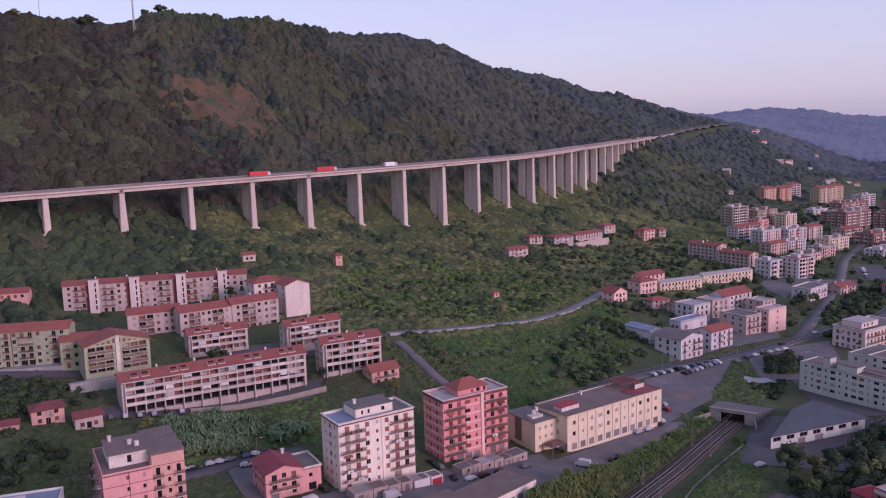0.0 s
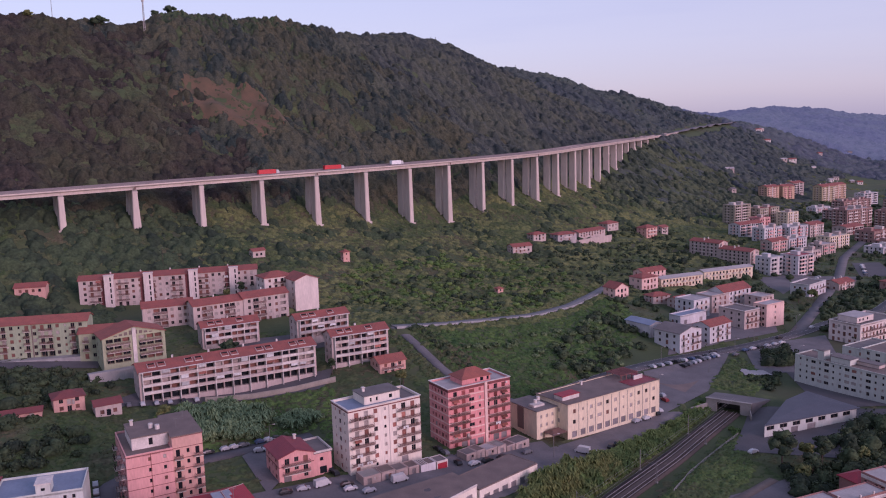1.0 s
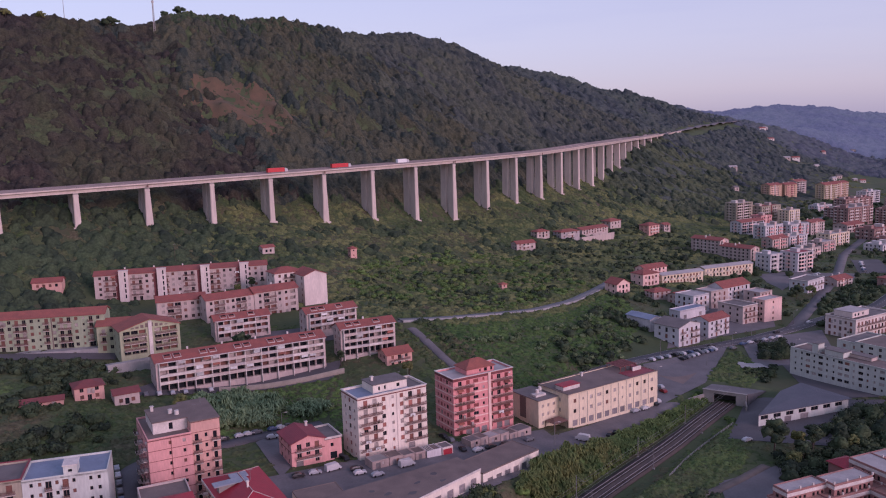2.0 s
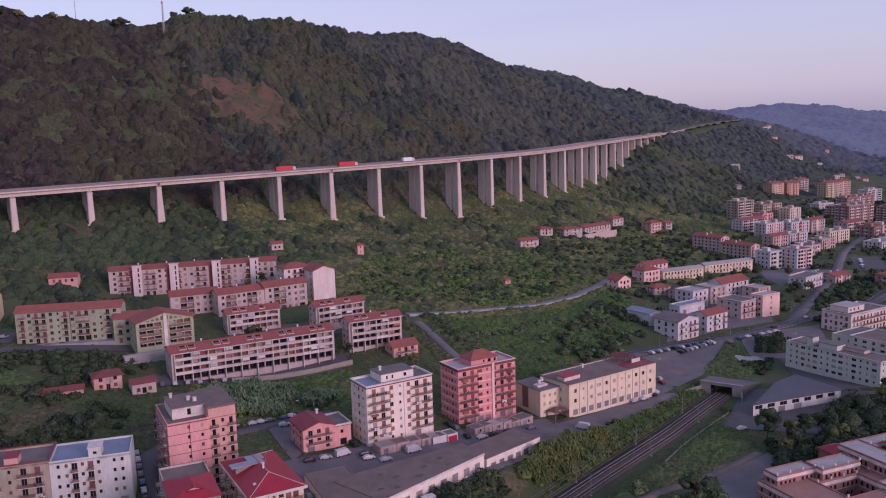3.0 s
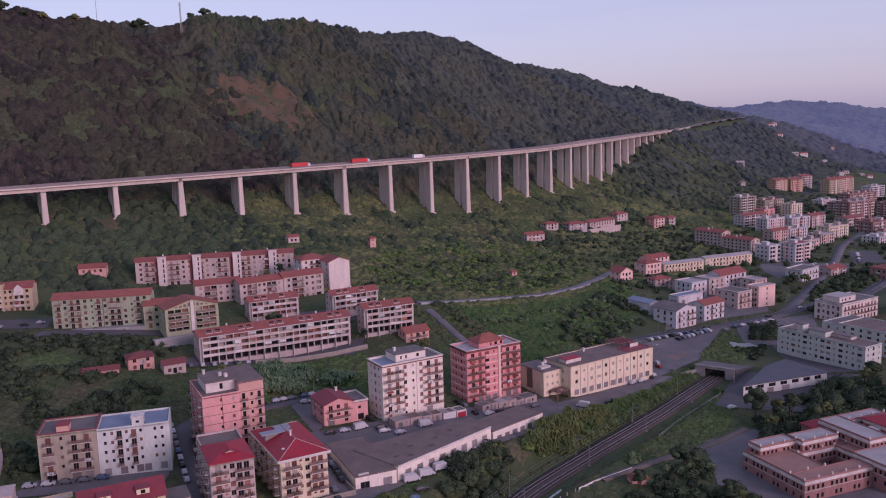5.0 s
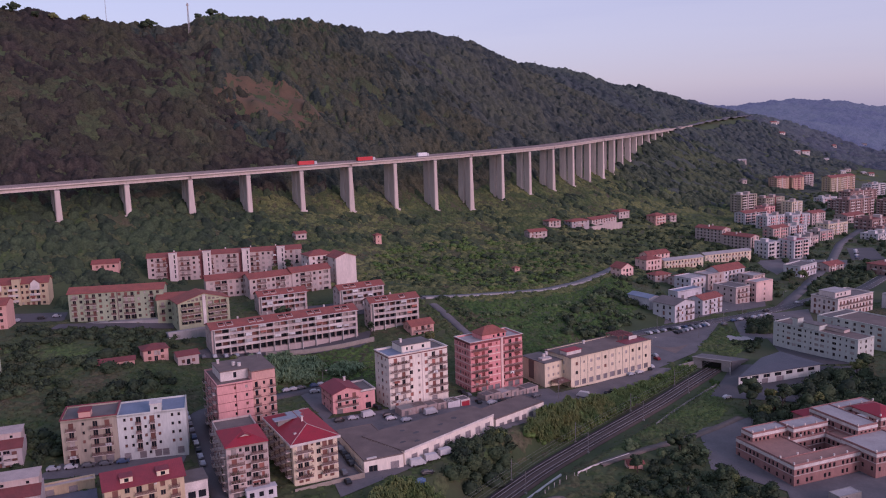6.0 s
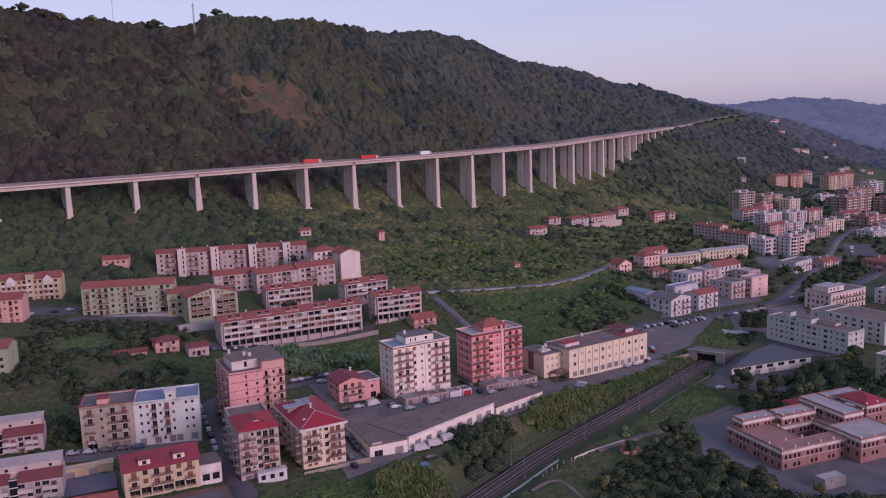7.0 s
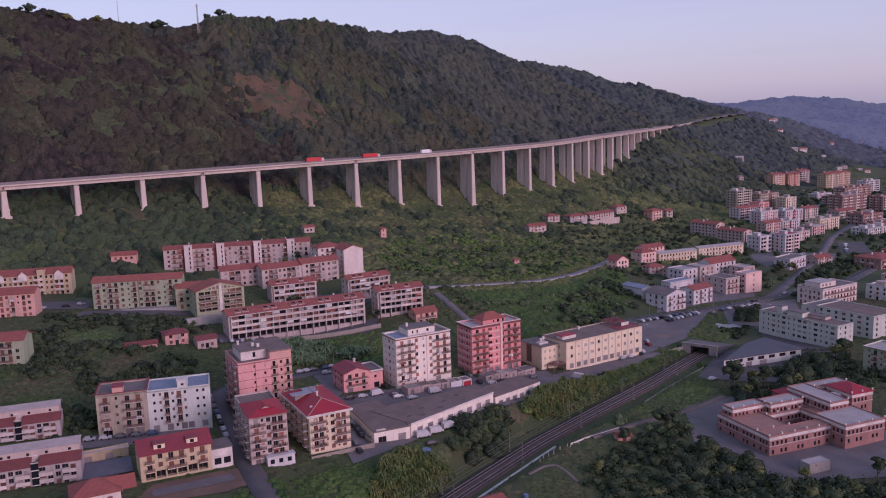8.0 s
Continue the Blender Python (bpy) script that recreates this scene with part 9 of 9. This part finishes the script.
CAR = [(-2.0, 0.3), (2.05, 0.3), (2.1, 0.7), (1.95, 0.88), (1.0, 0.98), (0.35, 1.46), (-1.2, 1.5), (-1.95, 1.0), (-2.1, 0.85)]
CAR_GLASS = [(1.02, 1.0), (0.42, 1.44), (-1.18, 1.47), (-1.9, 1.02)]
VAN = [(-2.7, 0.35), (2.6, 0.35), (2.7, 0.9), (2.2, 1.2), (1.5, 2.3), (1.2, 2.42), (-2.65, 2.42), (-2.72, 0.5)]
VAN_GLASS = [(2.24, 1.22), (1.62, 2.15), (0.8, 2.15), (0.7, 1.3)]
GARAGED = {}


def park(kind, paint, x, y, turn, lift=0.3):
    """A parked vehicle on the paving."""
    m = pose(x, y, ground_at(x, y) + lift, 0, 0, turn)
    if (kind, paint) in GARAGED:
        copy_thing(GARAGED[kind, paint], m)
        return
    if kind == "van":
        t = vehicle("van", f"{paint} delivery van parked beside the garages", "van", paint, VAN, VAN_GLASS, 0.98, (-1.8, 1.75), 0.15)
    else:
        t = vehicle("car", f"{paint} hatchback car parked at the roadside", "car", paint, CAR, CAR_GLASS, 0.86, (-1.3, 1.3))
    t.matrix_basis = m
    GARAGED[kind, paint] = t


TONES = ("white", "silver", "grey", "black", "white", "blue", "silver", "grey")
rng = random.Random(5)
for x, y, a in ((-15.6, 226.8, 22), (-11.0, 231.0, 26), (-6.4, 235.8, 32)):
    park("van", "white", x, y, a)
park("van", "white", 51.0, 305.6, 150)
park("car", "red", 96, 362, 110)
park("van", "white", -12.4, 272.6, 30)
park("van", "white", -36.2, 269.6, 35)
for x, y, a, c in ((-12.3, 221, 20, "black"), (-46.5, 264.0, 20, "black"), (-41.6, 266.6, 20, "silver"), (-27.2, 266.4, 25, "white"), (-28.6, 269.6, 25, "black"), (-21.4, 264.9, 30, "silver"), (-33.1, 278.2, 115, "black"), (-35.3, 281.6, 115, "black"),
                   (-0.3, 300.9, 120, "black"), (2.2, 297.4, 120, "grey"), (6.4, 288.4, 110, "black"), (11.8, 288.4, 36, "white"), (16.4, 291.8, 36, "black"), (21.8, 295.6, 36, "black"), (31.0, 302.2, 36, "grey"), (40.0, 290.0, 80, "white"),
                   (65.4, 314.6, 60, "black"), (62.4, 311.4, 60, "black"), (78.0, 337.0, 35, "silver"), (82.6, 340.0, 35, "white"), (88.0, 345.6, 110, "black"), (90.0, 349.2, 110, "white"), (96.4, 368.0, 110, "silver"), (54.4, 304.4, 150, "silver"),
                   (-42.6, 236.5, 115, "grey"), (-41.0, 233.0, 115, "black"), (-39.3, 228.8, 115, "black"), (-37.6, 224.8, 115, "black"), (-37, 212, 115, "black"), (-39, 218, 115, "grey"), (-60.8, 296.0, 20, "white")):
    park("car", c, x, y, a)
for k in range(10):
    x, y = -80.5 + k * 2.6, 292.5 + k * 1.75
    if k not in (2, 6):
        park("car", TONES[(k * 3) % 8], x, y, 34)
for k in range(9):
    x, y = -84.5 - k * 2.4, 223 + k * 5.5
    park("car", TONES[(k * 5 + 1) % 8], x - 1.2, y, 114)
for k in range(9):
    park("car", TONES[(k * 5 + 4) % 8], 102 + k * 4.6, 404.5 + k * 2.9, 118)
for k in range(8):
    park("car", TONES[(k * 7 + 3) % 8], 118 + k * 3.0, 409 + k * 2.3, 122)
for k in range(6):
    park("car", TONES[(k * 3 + 5) % 8], 158 + k * 5.0, 436 + k * 3.0, 30)
for k in range(7):
    park("car", TONES[(k * 5 + 2) % 8], -120 + k * 4.4, 324.5 + k * 2.3, 115)
for k in range(5):
    park("car", TONES[(k * 3 + 1) % 8], -132 + k * 5.0, 217.2 + k * 1.6, 16)
for x, y, a in ((170, 330, 30), (176, 322, 70), (112, 306, 30), (150, 428, 30), (186, 462, 30), (215, 486, 35), (262, 612, 20), (272, 618, 20), (280, 622, 20), (268, 604, 20), (-210, 372, 10), (-204, 376, 10), (-220, 368, 100), (140, 432, 30)):
    park("car", rng.choice(TONES), x, y, a)


for k in range(9):
    park("car", TONES[(k * 5 + 1) % 8], 262 + k * 3.4, 610 + k * 3.6, 120)
for k in range(7):
    park("car", TONES[(k * 3 + 2) % 8], 330 + k * 2.6, 648 + k * 6.0, 30)


def lorry(label, s, paint_box, length):
    """A lorry on the near carriageway."""
    top = tagged(new("lorry"), label, "lorry")
    x, y, a = along_axis(s, 4.0)
    top.matrix_world = pose(float(x), float(y), soffit(s) + 2.8, 0, 0, float(a))
    part("trailer", Shape().box(-length / 2, length / 2 - 2.6, -1.25, 1.25, 1.1, 4.0), paint_box, top)
    part("cab", hull([(length / 2 - 2.4, 0.7), (length / 2, 0.7), (length / 2, 2.2), (length / 2 - 0.4, 3.5), (length / 2 - 2.3, 3.6)], 1.22, 0.1), PAINT["white"], top)
    part("windscreen", hull([(length / 2 + 0.02, 2.2), (length / 2 - 0.36, 3.3), (length / 2 - 0.9, 3.3), (length / 2 - 0.9, 2.2)], 1.15, 0.05), GLASS, top)
    part("chassis", Shape().box(-length / 2, length / 2 - 0.4, -0.9, 0.9, 0.65, 1.09), TYRE, top)
    for u in (-length / 2 + 1.2, -length / 2 + 2.5, length / 2 - 3.6, length / 2 - 1.1):
        for side in (-1, 1):
            part("wheel", Shape().tube((u, side * 0.95, 0.5), (u, side * 1.24, 0.5), 0.5, 0.5, 10), TYRE, top)


LORRY_RED = mat("red_lorry_paint", (0.55, 0.03, 0.04), (0.48, 0.03, 0.035), rough=0.4, size=2, fine=0.5, bump=0.0)
lorry("red articulated lorry crossing the viaduct", 138, LORRY_RED, 16)
lorry("red articulated lorry crossing the viaduct", 192, LORRY_RED, 17)
lorry("white box lorry crossing the viaduct", 252, mat("white_lorry_paint", (0.80, 0.78, 0.76), (0.72, 0.70, 0.68), rough=0.4, size=2, fine=0.5, bump=0.0), 12)

# ---- gardens by the line ----
for x, y, a in ((18, 190, 30), (13.5, 186.5, 10)):
    part_ = tagged(part("water_butt", Shape().tube((0, 0, -0.4), (0, 0, 1.1), 0.8, 0.75, 12).tube((0, 0, 1.1), (0, 0, 1.18), 0.82, 0.82, 12), WATERPLASTIC), "blue plastic water butt in a garden", "water butt")
    part_.matrix_world = pose(x, y, ground_at(x, y), 0, 0, a)
house("garden hut with a faded red roof", 6, 180, 30, 6, 5, 2.6, PEACH, ("gable", 0.9, ROOF_RED), floors=1, front="D")
house("garden hut with a faded red roof", 55.5, 233.5, 10, 5, 4, 2.0, PEACH, ("gable", 0.9, ROOF_RED), floors=1, front="D")
for x, y in ((-18, 213.5), (-14.5, 215.2)):
    t_ = tagged(part("tarpaulin", Shape().prism([(-2, -1.1), (-0.6, -1.5), (1.6, -1.2), (2.1, 0.2), (1.3, 1.3), (-1.2, 1.2), (-2.2, 0.3)], -0.6, 0.9).prism([(-1.2, -0.7), (0.9, -0.8), (1.2, 0.5), (-0.8, 0.7)], 0.9, 1.4), WATERPLASTIC), "blue tarpaulin over a heap", "tarpaulin")
    t_.matrix_world = pose(x, y, ground_at(x, y) + 0.2, 0, 0, 25)

stake = tagged(part("garden_stake", Shape().tube((0, 0, -0.3), (0.03, 0, 1.5), 0.11, 0.08, 6).tube((0.03, 0, 1.5), (0.03, 0, 1.55), 0.10, 0.04, 6), TRIM), "pale wooden garden stake in a row", "garden stake", "garden stakes")
STAKES = [(26.5, 217.5), (28.5, 219.5), (30.5, 221.0), (33.0, 223.5), (36.0, 226.0), (37.2, 226.8), (25.0, 214.5), (40.5, 229.5)]
for n, (x, y) in enumerate(STAKES):
    m = pose(x, y, ground_at(x, y), 0, 0, 37.0 * n)
    if n:
        copy_thing(stake, m)
    else:
        stake.matrix_world = m
